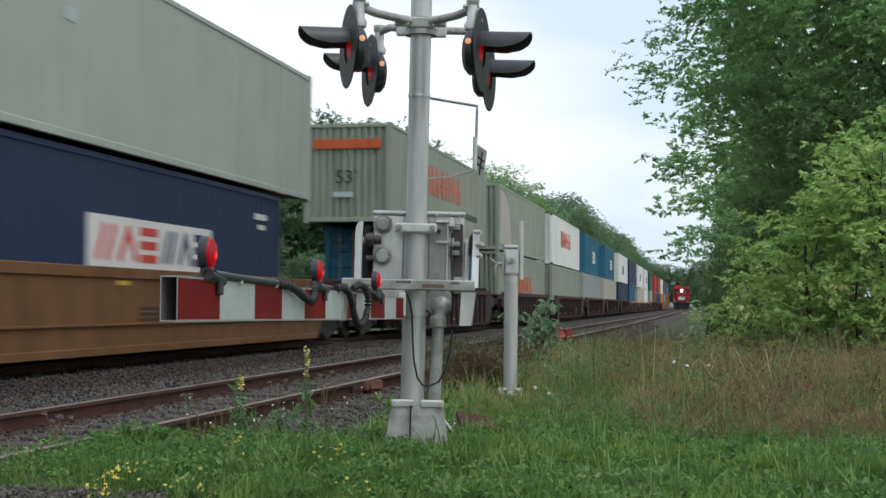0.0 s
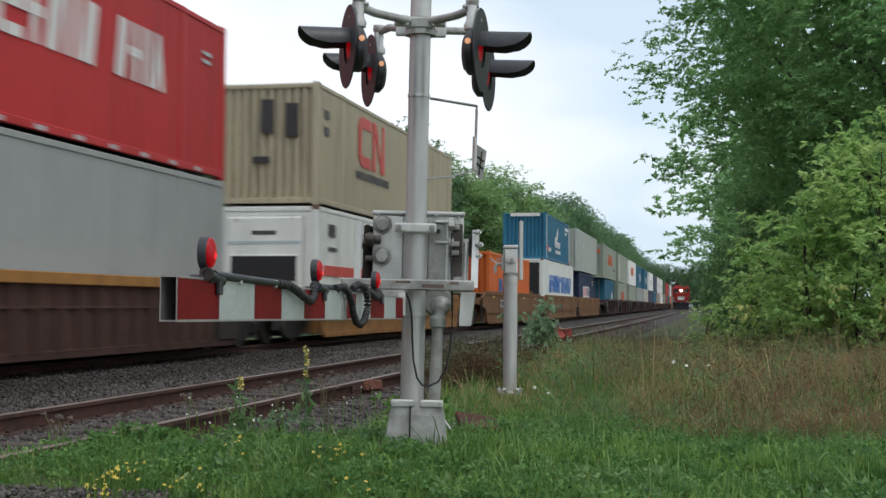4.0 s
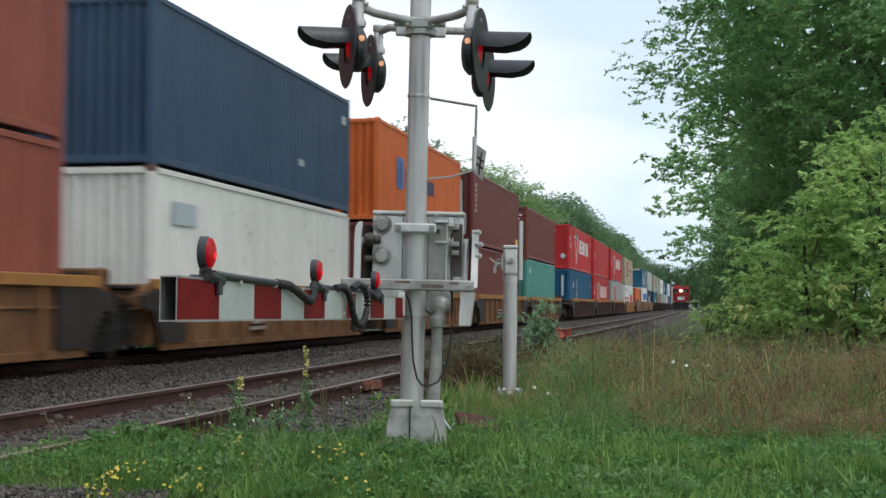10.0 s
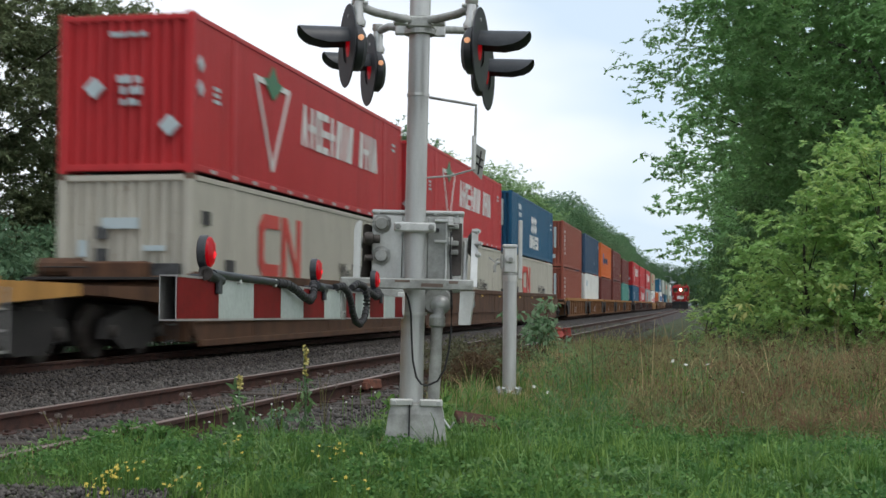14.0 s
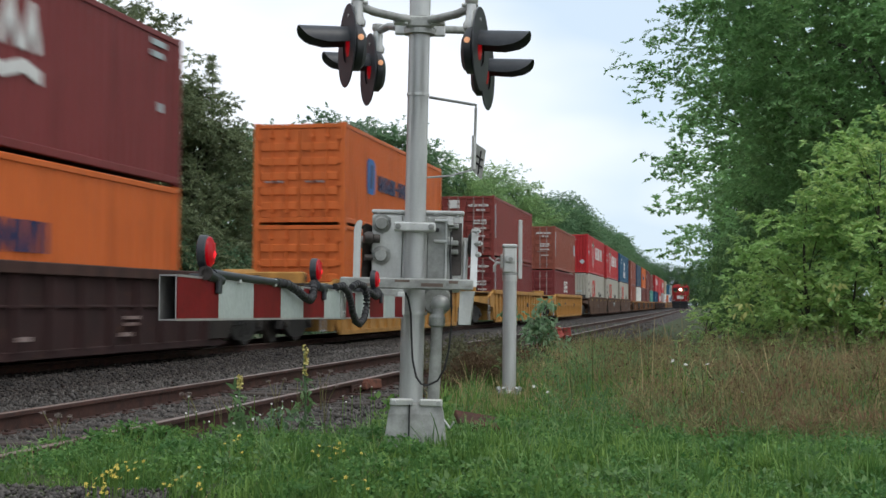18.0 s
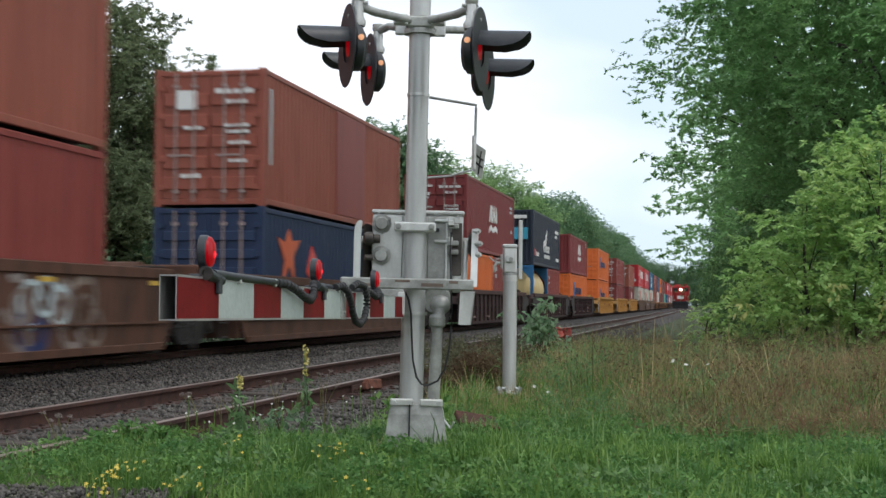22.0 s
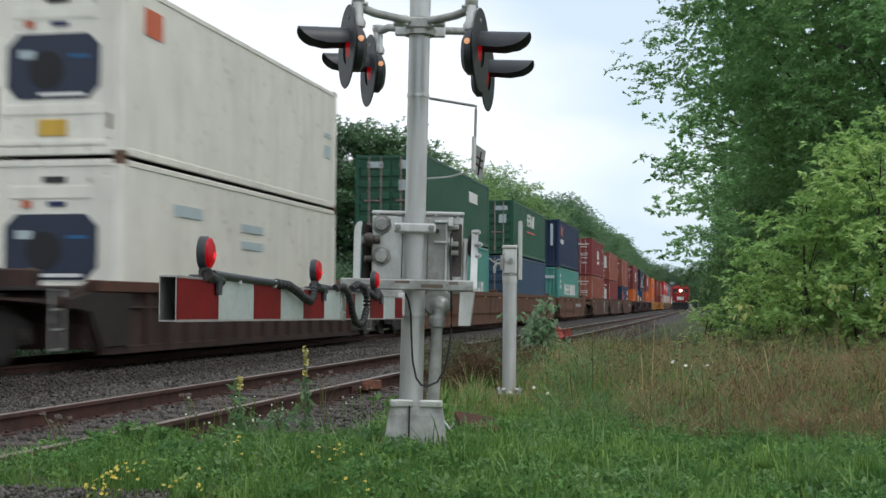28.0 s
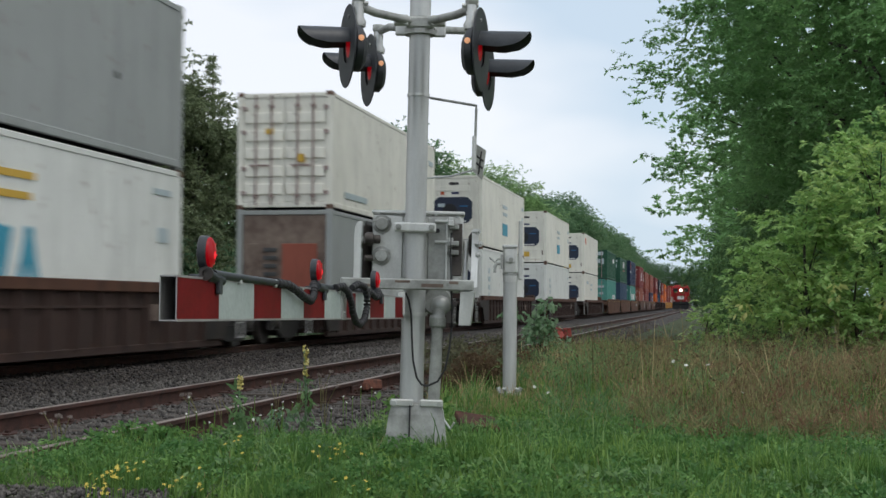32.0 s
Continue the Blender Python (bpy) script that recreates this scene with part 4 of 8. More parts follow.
def turn_z(shape, steps):
    """Turned by quarter turns about z."""
    for _ in range(steps % 4):
        shape.v = [(-y, x, z) for x, y, z in shape.v]
    return shape


def shifted(shape, dx=0.0, dy=0.0, dz=0.0):
    shape.v = [(x + dx, y + dy, z + dz) for x, y, z in shape.v]
    return shape


def lettering(text, size, material):
    """Raised plain lettering as a mesh, standing in the x-z plane and facing -y."""
    key = ("lettering", text, size, material)
    if key not in CACHE:
        cu = bpy.data.curves.new("lettering", "FONT")
        cu.body, cu.size, cu.extrude = text, size, 0.003
        cu.resolution_u = 3
        ob = bpy.data.objects.new("lettering", cu)
        scene.collection.objects.link(ob)
        me = bpy.data.meshes.new_from_object(ob)
        bpy.data.objects.remove(ob)
        me.materials.clear()
        me.materials.append(MAT[material])
        CACHE[key] = me
    return CACHE[key]


WIDTH = {12.19: 2.44, 16.15: 2.59, 6.06: 2.44}


# strokes of plain letter-sized shapes, in shares of their cell
STROKES = (((0, 0, 0, 1), (1, 0, 1, 1)), ((0, 0, 1, 0), (0, 0.5, 1, 0.5), (0, 1, 1, 1)), ((0, 0.5, 0.5, 1), (0.5, 1, 1, 0.5), (1, 0.5, 0.5, 0), (0.5, 0, 0, 0.5)),
           ((0, 0, 0.5, 1), (0.5, 1, 1, 0)), ((0.5, 0, 0.5, 1), (0, 0.5, 1, 0.5)), ((0, 0, 0.4, 1), (0.6, 0, 1, 1)), ((0, 0, 0, 1), (0.45, 0, 0.45, 1), (0.9, 0, 0.9, 1)),
           ((0, 0, 0, 1), (0, 0, 1, 0), (1, 0, 1, 1), (0, 1, 1, 1)))


class Box:
    """One shipping container on the train."""

    def __init__(self, length, colour, label, tall=2.9, end="door", smooth=False, far=False, group="containers on the train", category="shipping container"):
        self.l, self.w, self.h, self.colour, self.far = length, WIDTH[length], tall, colour, far
        self.root = thing("shipping_container", label, category, group)
        l, w, h = self.l, self.w, self.h
        key = (round(l, 1), round(h, 2))
        big = l > 15
        depth, pitch = (0.016, 0.30) if big else (0.034, 0.278)
        if smooth:
            depth, pitch = 0.004, 0.9
        mat = colour
        for face in (-1, 1):
            part("side_wall", cached(("side_wall", *key, face, smooth), lambda: corrugated(l - 0.24, 0.16, h - 0.10, face * (w / 2 - 0.012), depth, pitch, face), mat), None, self.root)
            part("top_rail", cached(("top_rail", *key), lambda: Shape().box(-l / 2 + 0.15, l / 2 - 0.15, -0.035, 0.035, h - 0.13, h - 0.03, 0.01), mat), None, self.root, at=pose(0, face * (w / 2 - 0.035), 0))
            part("bottom_rail", cached(("bottom_rail", *key), lambda: Shape().box(-l / 2 + 0.15, l / 2 - 0.15, -0.04, 0.04, 0.045, 0.17, 0.01), mat), None, self.root, at=pose(0, face * (w / 2 - 0.04), 0))
        part("roof", cached(("roof", *key), lambda: Shape().box(-l / 2 + 0.05, l / 2 - 0.05, -w / 2 + 0.06, w / 2 - 0.06, h - 0.08, h - 0.04), mat), None, self.root)
        part("floor_panel", cached(("floor_panel", *key), lambda: Shape().box(-l / 2 + 0.05, l / 2 - 0.05, -w / 2 + 0.06, w / 2 - 0.06, 0.10, 0.14), "dark_void"), None, self.root)
        for sx in (-1, 1):
            for sy in (-1, 1):
                part("corner_post", cached(("corner_post", h, far), lambda: Shape().box(-0.085, 0.085, -0.075, 0.075, 0.0 if far else 0.10, h - (0.0 if far else 0.10), 0.012), mat), None, self.root, at=pose(sx * (l / 2 - 0.085), sy * (w / 2 - 0.075), 0))
                for z in () if far else (0.0, h - 0.118):
                    part("corner_casting", cached(("corner_casting",), self.casting, "casting_rust" if mat in ("white", "cream", "teal", "bone") else mat), None, self.root, at=pose(sx * (l / 2 - 0.089), sy * (w / 2 - 0.081), z))
                if big and not far:
                    part("lift_post", cached(("lift_post", h), lambda: Shape().box(-0.09, 0.09, -0.03, 0.03, 0.02, h - 0.02, 0.008), mat), None, self.root, at=pose(sx * 6.0, sy * (w / 2 - 0.027), 0))
        far = part("front_wall", cached(("front_wall", w, h), lambda: shifted(turn_z(corrugated(w - 0.3, 0.17, h - 0.12, 0, 0.034, 0.24, -1), 1), dx=0.0), mat), None, self.root, at=pose(l / 2 - 0.03, 0, 0))
        self.rear(end)

    @staticmethod
    def casting():
        s = Shape().box(-0.089, 0.089, -0.081, 0.081, 0, 0.118, 0.01)
        return s.box(-0.0895, -0.088, -0.03, 0.03, 0.03, 0.09)

    def rear(self, end):
        l, w, h, mat = self.l, self.w, self.h, self.colour
        x = -l / 2
        for z0, z1, nm in ((0.045, 0.17, "sill"), (h - 0.14, h - 0.03, "header")):
            part(nm, cached((nm, w, h), lambda: Shape().box(0, 0.10, -w / 2 + 0.15, w / 2 - 0.15, z0, z1, 0.01), mat), None, self.root, at=pose(x + 0.004, 0, 0))
        if end == "corr":
            part("end_wall", cached(("end_wall", w, h), lambda: turn_z(corrugated(w - 0.3, 0.17, h - 0.12, 0, 0.075, 0.215, -1), 3), mat), None, self.root, "corrugated end wall", at=pose(x + 0.03, 0, 0))
        elif end == "door":
            for sy in (-1, 1):
                def panel():
                    return Shape().box(0.03, 0.06, -w / 4 + 0.085, w / 4 - 0.085, 0.18, h - 0.15)
                door = part("door", cached(("door_leaf", w, h), panel, mat), None, self.root, at=pose(x, sy * (w / 4 - 0.075), 0))
                for k in () if self.far else range(5):
                    part("raised_panel", cached(("raised_panel", w, h), lambda: Shape().box(-0.014, 0.032, -w / 4 + 0.12, w / 4 - 0.12, 0, (h - 0.7) / 5 - 0.17, 0.018), mat), None, door, at=pose(0, 0, 0.36 + k * (h - 0.7) / 5))
                for dy in () if self.far else (-0.20, 0.20):
                    part("lock_rod", cached(("lock_rod", h), lambda: Shape().rod((0, 0, 0.10), (0, 0, h - 0.08), 0.024, n=8), "rod_worn" if self.colour not in ("orange", "brown") else self.colour), None, door, at=pose(-0.034, dy, 0))
                    part("handle", cached(("lock_handle",), lambda: Shape().box(-0.03, -0.012, -0.04, 0.26, 1.05, 1.10, 0.005), "rod_worn"), None, door, at=pose(-0.024, dy * 0.5, 0))
                    for z in (0.32, h - 0.36):
                        part("rod_guide", cached(("rod_guide",), lambda: Shape().box(-0.062, 0.03, -0.055, 0.055, -0.035, 0.035, 0.008), "rod_worn" if self.colour not in ("orange", "brown") else self.colour), None, door, at=pose(0, dy, z))
                for z in () if self.far else (0.4, 1.0, h - 1.0, h - 0.4):
                    part("hinge", cached(("door_hinge",), lambda: Shape().box(-0.03, 0.05, -0.07, 0.05, -0.05, 0.05, 0.008), "rod_worn" if mat in ("white", "cream") else mat), None, door, at=pose(0, sy * (w / 4 - 0.09), z))
        elif end == "reefer":
            wall = part("machinery_wall", cached(("machinery_wall", w, h), lambda: Shape().box(0.02, 0.10, -w / 2 + 0.16, w / 2 - 0.16, 0.17, h - 0.14, 0.01), mat), None, self.root, "white machinery end", at=pose(x, 0, 0))
            def opening():
                a, b, z0, z1, c = -0.80, 0.80, 0.95, 2.0, 0.2
                pts = [(a + c, z0), (b - c, z0), (b, z0 + c), (b, z1 - c), (b - c, z1), (a + c, z1), (a, z1 - c), (a, z0 + c)]
                return Shape().loft([[(0.019, y, z) for y, z in pts][::-1], [(0.005, y, z) for y, z in pts][::-1]][::-1])
            fan = part("condenser_opening", cached(("condenser_opening",), opening, "machine_blue"), None, wall, "dark opening of the cooling unit")
            for y0, y1, z0, z1, m in ((0.32, 0.60, 1.60, 1.74, "letter_pale"), (-0.55, 0.25, 0.99, 1.05, "letter_white"), (-0.62, -0.28, 1.60, 1.66, "frame_blue")):
                part("unit_part", cached(("unit_part", y0, z0), lambda: Shape().box(-0.004, 0.006, y0, y1, z0, z1, 0.002), m), None, fan)
            part("fan_ring", cached(("fan_ring",), lambda: Shape().turned((-0.004, 0.12, 1.42), (1, 0, 0), [(0, 0.30), (0.004, 0.31), (0.008, 0.31), (0.010, 0.29)], 22), "dark_void"), None, fan, "round dark fan opening")
            for sy in (-1, 1):
                part("side_panel", cached(("reefer_side", h, sy), lambda: Shape().box(0.0, 0.03, sy * 0.96 - 0.08, sy * 0.96 + 0.08, 0.3, h - 0.3, 0.006), mat), None, wall)
                part("stain", cached(("reefer_stain", sy), lambda: Shape().box(-0.003, 0.004, sy * 0.99 - 0.03, sy * 0.99 + 0.035, 0.45, 0.95 + 0.25 * sy), "rust_stain"), None, wall, "rusty run")
            part("lower_sill", cached(("reefer_sill",), lambda: Shape().box(-0.004, 0.03, -0.95, 0.95, 0.20, 0.28, 0.006), mat), None, wall)
            part("control_panel", cached(("control_panel",), lambda: Shape().box(0.002, 0.03, -0.25, 0.25, 0.35, 0.62, 0.005), "letter_yellow"), None, wall)
            part("louvre", cached(("louvre_plate",), lambda: Shape().box(0.004, 0.03, -0.85, 0.85, 0.70, 0.86, 0.005), mat), None, wall)
            part("louvre", cached(("louvre_upper",), lambda: Shape().box(0.004, 0.03, -0.7, 0.7, 2.25, 2.45, 0.005), mat), None, wall)
            for y0, y1, z0, z1, m in ((-0.25, 0.05, 2.12, 2.20, "letter_navy"), (0.35, 0.50, 2.10, 2.22, "letter_orange"), (-0.25, 0.15, 2.5, 2.6, "letter_dark")):
                part("marking", cached(("reefer_mark", y0), lambda: Shape().box(-0.002, 0.004, y0, y1, z0, z1), m), None, wall)
        elif end == "grille":
            wall = part("machinery_wall", cached(("grille_wall", w, h), lambda: Shape().box(0.03, 0.10, -w / 2 + 0.16, w / 2 - 0.16, 0.17, h - 0.14, 0.01), mat), None, self.root, at=pose(x, 0, 0))
            part("grille_opening", cached(("grille_opening", h), lambda: Shape().box(0.012, 0.035, -w / 2 + 0.22, w / 2 - 0.22, 1.15, h - 0.22, 0.01), "dark_void"), None, wall, "dark slatted grille")
            for k in range(9):
                part("slat", cached(("grille_slat",), lambda: Shape().box(0.0, 0.014, -w / 2 + 0.26, w / 2 - 0.26, 0, 0.035), "running_gear"), None, wall, at=pose(0, 0, 1.22 + k * 0.155))
        elif end == "stained":
            wall = part("end_wall", cached(("stained_wall", w, h), lambda: Shape().box(0.03, 0.10, -w / 2 + 0.16, w / 2 - 0.16, 0.17, h - 0.14, 0.01), "rust_stain"), None, self.root, "rust-stained end wall", at=pose(x, 0, 0))
            part("access_door", Shape().box(0.012, 0.034, -0.85, 0.05, 0.30, 2.05, 0.01), "rust", wall, "brown access door")
            part("access_door", Shape().box(0.012, 0.034, 0.62, 1.0, 0.30, 2.05, 0.01), "rust_stain", wall)
            for k in range(8):
                part("slat", cached(("stained_slat",), lambda: Shape().box(0.004, 0.034, 0.18, 0.52, 0, 0.10, 0.006), "soot"), None, wall, at=pose(0, 0, 0.45 + k * 0.2))
        elif end == "panel":
            wall = part("end_wall", cached(("panel_wall", w, h), lambda: Shape().box(0.03, 0.10, -w / 2 + 0.16, w / 2 - 0.16, 0.17, h - 0.14, 0.01), mat), None, self.root, at=pose(x, 0, 0))
            part("cooling_unit", cached(("cooling_unit",), lambda: Shape().box(-0.06, 0.03, -0.95, 0.95, 0.9, h - 0.25, 0.06).box(-0.08, -0.05, -0.85, 0.85, 1.1, 1.75, 0.02), "white"), None, wall)
            part("unit_opening", cached(("unit_opening",), lambda: Shape().box(-0.085, -0.075, -0.8, 0.8, 1.12, 1.70, 0.003).box(-0.086, -0.05, -0.5, 0.5, 0.95, 1.08, 0.003), "dark_void"), None, wall)
            part("unit_stripe", cached(("unit_stripe",), lambda: Shape().box(-0.068, -0.055, -0.9, 0.9, 1.98, 2.06, 0.002), "letter_pale"), None, wall)
            part("unit_stripe", cached(("unit_stripe_dark",), lambda: Shape().box(-0.068, -0.055, -0.3, 0.3, 2.2, 2.30, 0.002), "soot"), None, wall)

    # markings on the side that faces the road, x from the rear end
    def bar(self, x0, x1, z0, z1, material, name="marking", label="", y=0.0):
        s = Shape().box(x0 - self.l / 2, x1 - self.l / 2, -self.w / 2 - 0.004 - y, -self.w / 2 + 0.012, z0, z1)
        return part(name, s, material, self.root, label)

    def bars(self, rows, material, name="marking"):
        if len(rows) <= 4 or name == "reflector_marks":
            return [self.bar(*row, material, name) for row in rows]
        s = Shape()
        for x0, x1, z0, z1 in rows:
            s.box(x0 - self.l / 2, x1 - self.l / 2, -self.w / 2 - 0.004, -self.w / 2 + 0.012, z0, z1)
        return part(name, s, material, self.root)

    def poly(self, pts, material, name="emblem", lift=0.0):
        y0, y1 = -self.w / 2 - 0.005 - lift, -self.w / 2 + 0.01
        s = Shape().loft([[(x - self.l / 2, y1, z) for x, z in pts], [(x - self.l / 2, y0, z) for x, z in pts]])
        return part(name, s, material, self.root)

    def letters(self, x, z, n, w, h, material, gap=0.22, name="logo", holes=True):
        """A row of plain letter-sized shapes in the lettering's colour."""
        s = Shape()
        y0, y1 = -self.w / 2 - 0.004, -self.w / 2 + 0.012
        rng = random.Random(n * 31 + int(h * 100))
        last = -1
        for k in range(n):
            a = x + k * w - self.l / 2
            wide = w * (1 - gap)
            if not holes:
                s.box(a, a + wide * rng.uniform(0.75, 1.0), y0, y1, z, z + h * rng.uniform(0.82, 1.0))
                continue
            style = rng.choice([q for q in range(len(STROKES)) if q != last])
            last = style
            t = min(0.30 * w, 0.24 * h)
            for j, (ax, az, bx, bz) in enumerate(STROKES[style]):
                p = Vector((a + t / 2 + ax * (wide - t), z + t / 2 + az * (h - t)))
                q = Vector((a + t / 2 + bx * (wide - t), z + t / 2 + bz * (h - t)))
                d = (q - p).normalized() * t / 2
                side = Vector((-d.y, d.x))
                p, q = p - d * 0.9, q + d * 0.9
                quad = [p + side, p - side, q - side, q + side]
                s.loft([[(c.x, y1, c.y) for c in quad], [(c.x, y0 - 0.0006 * j, c.y) for c in quad]])
        return part(name, s, material, self.root)

    def column(self, x, z0, z1, material="letter_white", n=8, w=0.16):
        rows = []
        step = (z1 - z0) / n
        for k in range(n):
            rows.append((x, x + w * (0.75 + 0.25 * (k % 3 == 0)), z0 + k * step, z0 + (k + 0.62) * step))
        return self.bars(rows, material, "code_marks")

    def text(self, x, z, text, size, material):
        me = lettering(text, size, material)
        return part("lettering", me, None, self.root, at=pose(x - self.l / 2, -self.w / 2 - 0.006, z, 90, 0, 0))

    def end_bars(self, rows, material, name="marking"):
        """Markings on the rear end: y measured from the near side towards the far side."""
        for y0, y1, z0, z1 in rows:
            s = Shape().box(-self.l / 2 - 0.040, -self.l / 2 + 0.004, -self.w / 2 + y0, -self.w / 2 + y1, z0, z1, 0.003)
            part(name, s, material, self.root)


    def end_text(self, y, z, n, h, material="letter_white"):
        """A short line of unreadable characters on the rear end, as plain blocks of one marking."""
        s = Shape()
        rng = random.Random(n * 7 + int(z * 100) + int(y * 100))
        for _ in range(n):
            wide = h * rng.uniform(0.35, 0.75)
            s.box(-self.l / 2 - 0.050, -self.l / 2 + 0.004, -self.w / 2 + y, -self.w / 2 + y + wide, z, z + h * rng.uniform(0.8, 1.0))
            y += wide + h * rng.choice((0.22, 0.22, 0.6))
        part("text_line", s, material, self.root)["kind"] = "stuff"


L40, L53, L20 = 12.19, 16.15, 6.06


def door_marks(b, strip=True):
    k = b.h / 2.9
    for y, z, n, h in ((0.26, 2.37, 9, 0.11), (0.40, 2.16, 5, 0.09), (0.34, 1.66, 7, 0.08), (0.34, 1.53, 8, 0.08), (0.34, 1.30, 7, 0.08), (0.40, 0.92, 6, 0.08), (1.36, 1.62, 6, 0.08), (1.42, 0.60, 5, 0.10)):
        b.end_text(y, z * k, n, h)
    if strip:
        b.bars([(0.34, 0.46, 0.9 * k, 2.5 * k)], "letter_pale", "reflective_strip")


def ring_logo_red(b):
    """Red container with a large pale triangle, a small green leaf and a white name bar of letter shapes."""
    x = 3.3
    for (x0, z0), (x1, z1) in (((x, 2.30), (x + 1.1, 0.45)), ((x + 1.1, 0.45), (x + 2.2, 2.30)), ((x, 2.25), (x + 2.2, 2.25))):
        d = Vector((x1 - x0, z1 - z0)).normalized() * 0.06
        nrm = (-d.y, d.x)
        b.poly([(x0 + nrm[0], z0 + nrm[1]), (x0 - nrm[0], z0 - nrm[1]), (x1 - nrm[0], z1 - nrm[1]), (x1 + nrm[0], z1 + nrm[1])], "letter_white", "triangle_edge")
    b.poly([(x + 1.1, 2.66), (x + 0.78, 2.35), (x + 0.45, 2.33), (x + 0.78, 2.10), (x + 1.1, 1.92), (x + 1.42, 2.10), (x + 1.75, 2.33), (x + 1.42, 2.35)], "letter_green", "leaf_emblem", 0.003)
    b.letters(6.4, 1.22, 8, 0.555, 0.95, "letter_white", 0.12)
    b.letters(11.4, 1.22, 4, 0.48, 0.95, "letter_white", 0.12)
    for dx, dz in ((0.35, 1.55), (0.35, 2.0)):
        b.poly([(dx, dz - 0.16), (dx + 0.16, dz), (dx, dz + 0.16), (dx - 0.16, dz)], "letter_pale", "placard")
    b.bars([(1.0, 1.32, 1.62, 1.69), (1.0, 1.28, 1.50, 1.57), (1.0, 1.34, 1.38, 1.45), (15.0, 15.4, 2.2, 2.27)], "letter_pale")
    b.bars([(15.0, 15.35, 2.05, 2.12)], "letter_pale")
    b.bars([(0.9 + 1.15 * k, 1.15 + 1.15 * k, 0.06, 0.13) for k in range(13)], "letter_pale", "reflector_marks")
    for y, z, n, h in ((0.9, 2.46, 9, 0.10), (1.0, 1.62, 3, 0.15), (0.98, 1.42, 3, 0.15), (1.04, 1.22, 3, 0.13)):
        b.end_text(y, z, n, h, "letter_pale")
    s = Shape()
    for y, z, q in ((0.45, 0.85, 0.2), (1.9, 1.55, 0.2)):
        yy = -b.w / 2 + y
        s.loft([[(-b.l / 2 + 0.03, yy + q * a, z + q * c) for a, c in ((1, 0), (0, 1), (-1, 0), (0, -1))], [(-b.l / 2 - 0.03, yy + q * a, z + q * c) for a, c in ((1, 0), (0, 1), (-1, 0), (0, -1))]])
    part("placard", s, "letter_pale", b.root)


def rail_logo(b, z=1.1, at=3.6, k=0.85):
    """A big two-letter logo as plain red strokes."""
    t = 0.34

    def stroke(pts, lift=0.0):
        b.poly([(at + k * px, z + k * pz) for px, pz in pts], "letter_red", "emblem", lift)

    stroke([(1.5, 1.55), (0.35, 1.55), (0, 1.25), (0, 0.3), (0.35, 0), (1.5, 0), (1.5, t), (0.5, t), (t, 0.45), (t, 1.1), (0.5, 1.55 - t), (1.5, 1.55 - t)])
    stroke([(1.75, 0), (2.09, 0), (2.09, 1.55), (1.75, 1.55)])
    stroke([(1.85, 1.55), (2.15, 1.55), (3.15, 0), (2.85, 0)], 0.002)
    stroke([(2.95, 0), (3.29, 0), (3.29, 1.55), (2.95, 1.55)])


def hl_marks(b, z=1.25, x=2.3):
    b.poly([(x, z - 0.15), (x + 0.6, z - 0.15), (x + 0.75, z + 0.05), (x + 0.75, z + 0.65), (x + 0.6, z + 0.80), (x, z + 0.80), (x - 0.1, z + 0.65), (x - 0.1, z)], "letter_blue", "square_emblem")
    b.poly([(x + 0.20, z + 0.0), (x + 0.42, z + 0.0), (x + 0.52, z + 0.65), (x + 0.25, z + 0.65)], "letter_navy", "emblem_stroke", 0.003)
    b.letters(x + 1.1, z, 6, 0.35, 0.45, "letter_navy", 0.12)
    b.bars([(x + 3.25, x + 3.42, z + 0.18, z + 0.26)], "letter_navy")
    b.letters(x + 3.5, z, 5, 0.34, 0.45, "letter_navy", 0.12)


def acl_marks(b):
    x = 5.1
    b.poly([(x, 1.4), (x + 0.28, 1.4), (x + 0.62, 2.1), (x + 0.34, 2.1)], "letter_white")
    b.poly([(x + 0.52, 1.4), (x + 0.80, 1.4), (x + 0.84, 2.1), (x + 0.58, 2.1)], "letter_white")
    b.letters(x + 0.92, 1.4, 1, 0.68, 0.7, "letter_white", 0.1)
    b.letters(x + 1.55, 1.4, 1, 0.58, 0.7, "letter_white", 0.1)
    b.poly([(x, 1.12), (x + 0.5, 1.30), (x + 1.0, 1.14), (x + 1.6, 1.30), (x + 2.1, 1.18), (x + 2.1, 0.98), (x + 1.6, 1.10), (x + 1.0, 0.94), (x + 0.5, 1.10), (x, 0.92)], "letter_white", "wave_emblem")
    b.bars([(10.9, 11.5, 2.3, 2.4), (10.9, 11.4, 2.1, 2.2), (11.2, 11.4, 1.2, 1.35)], "letter_pale")
    b.end_bars([(1.45, 1.95, 2.10, 2.22), (1.5, 2.05, 1.98, 2.06), (1.35, 1.65, 2.42, 2.5)], "letter_white")


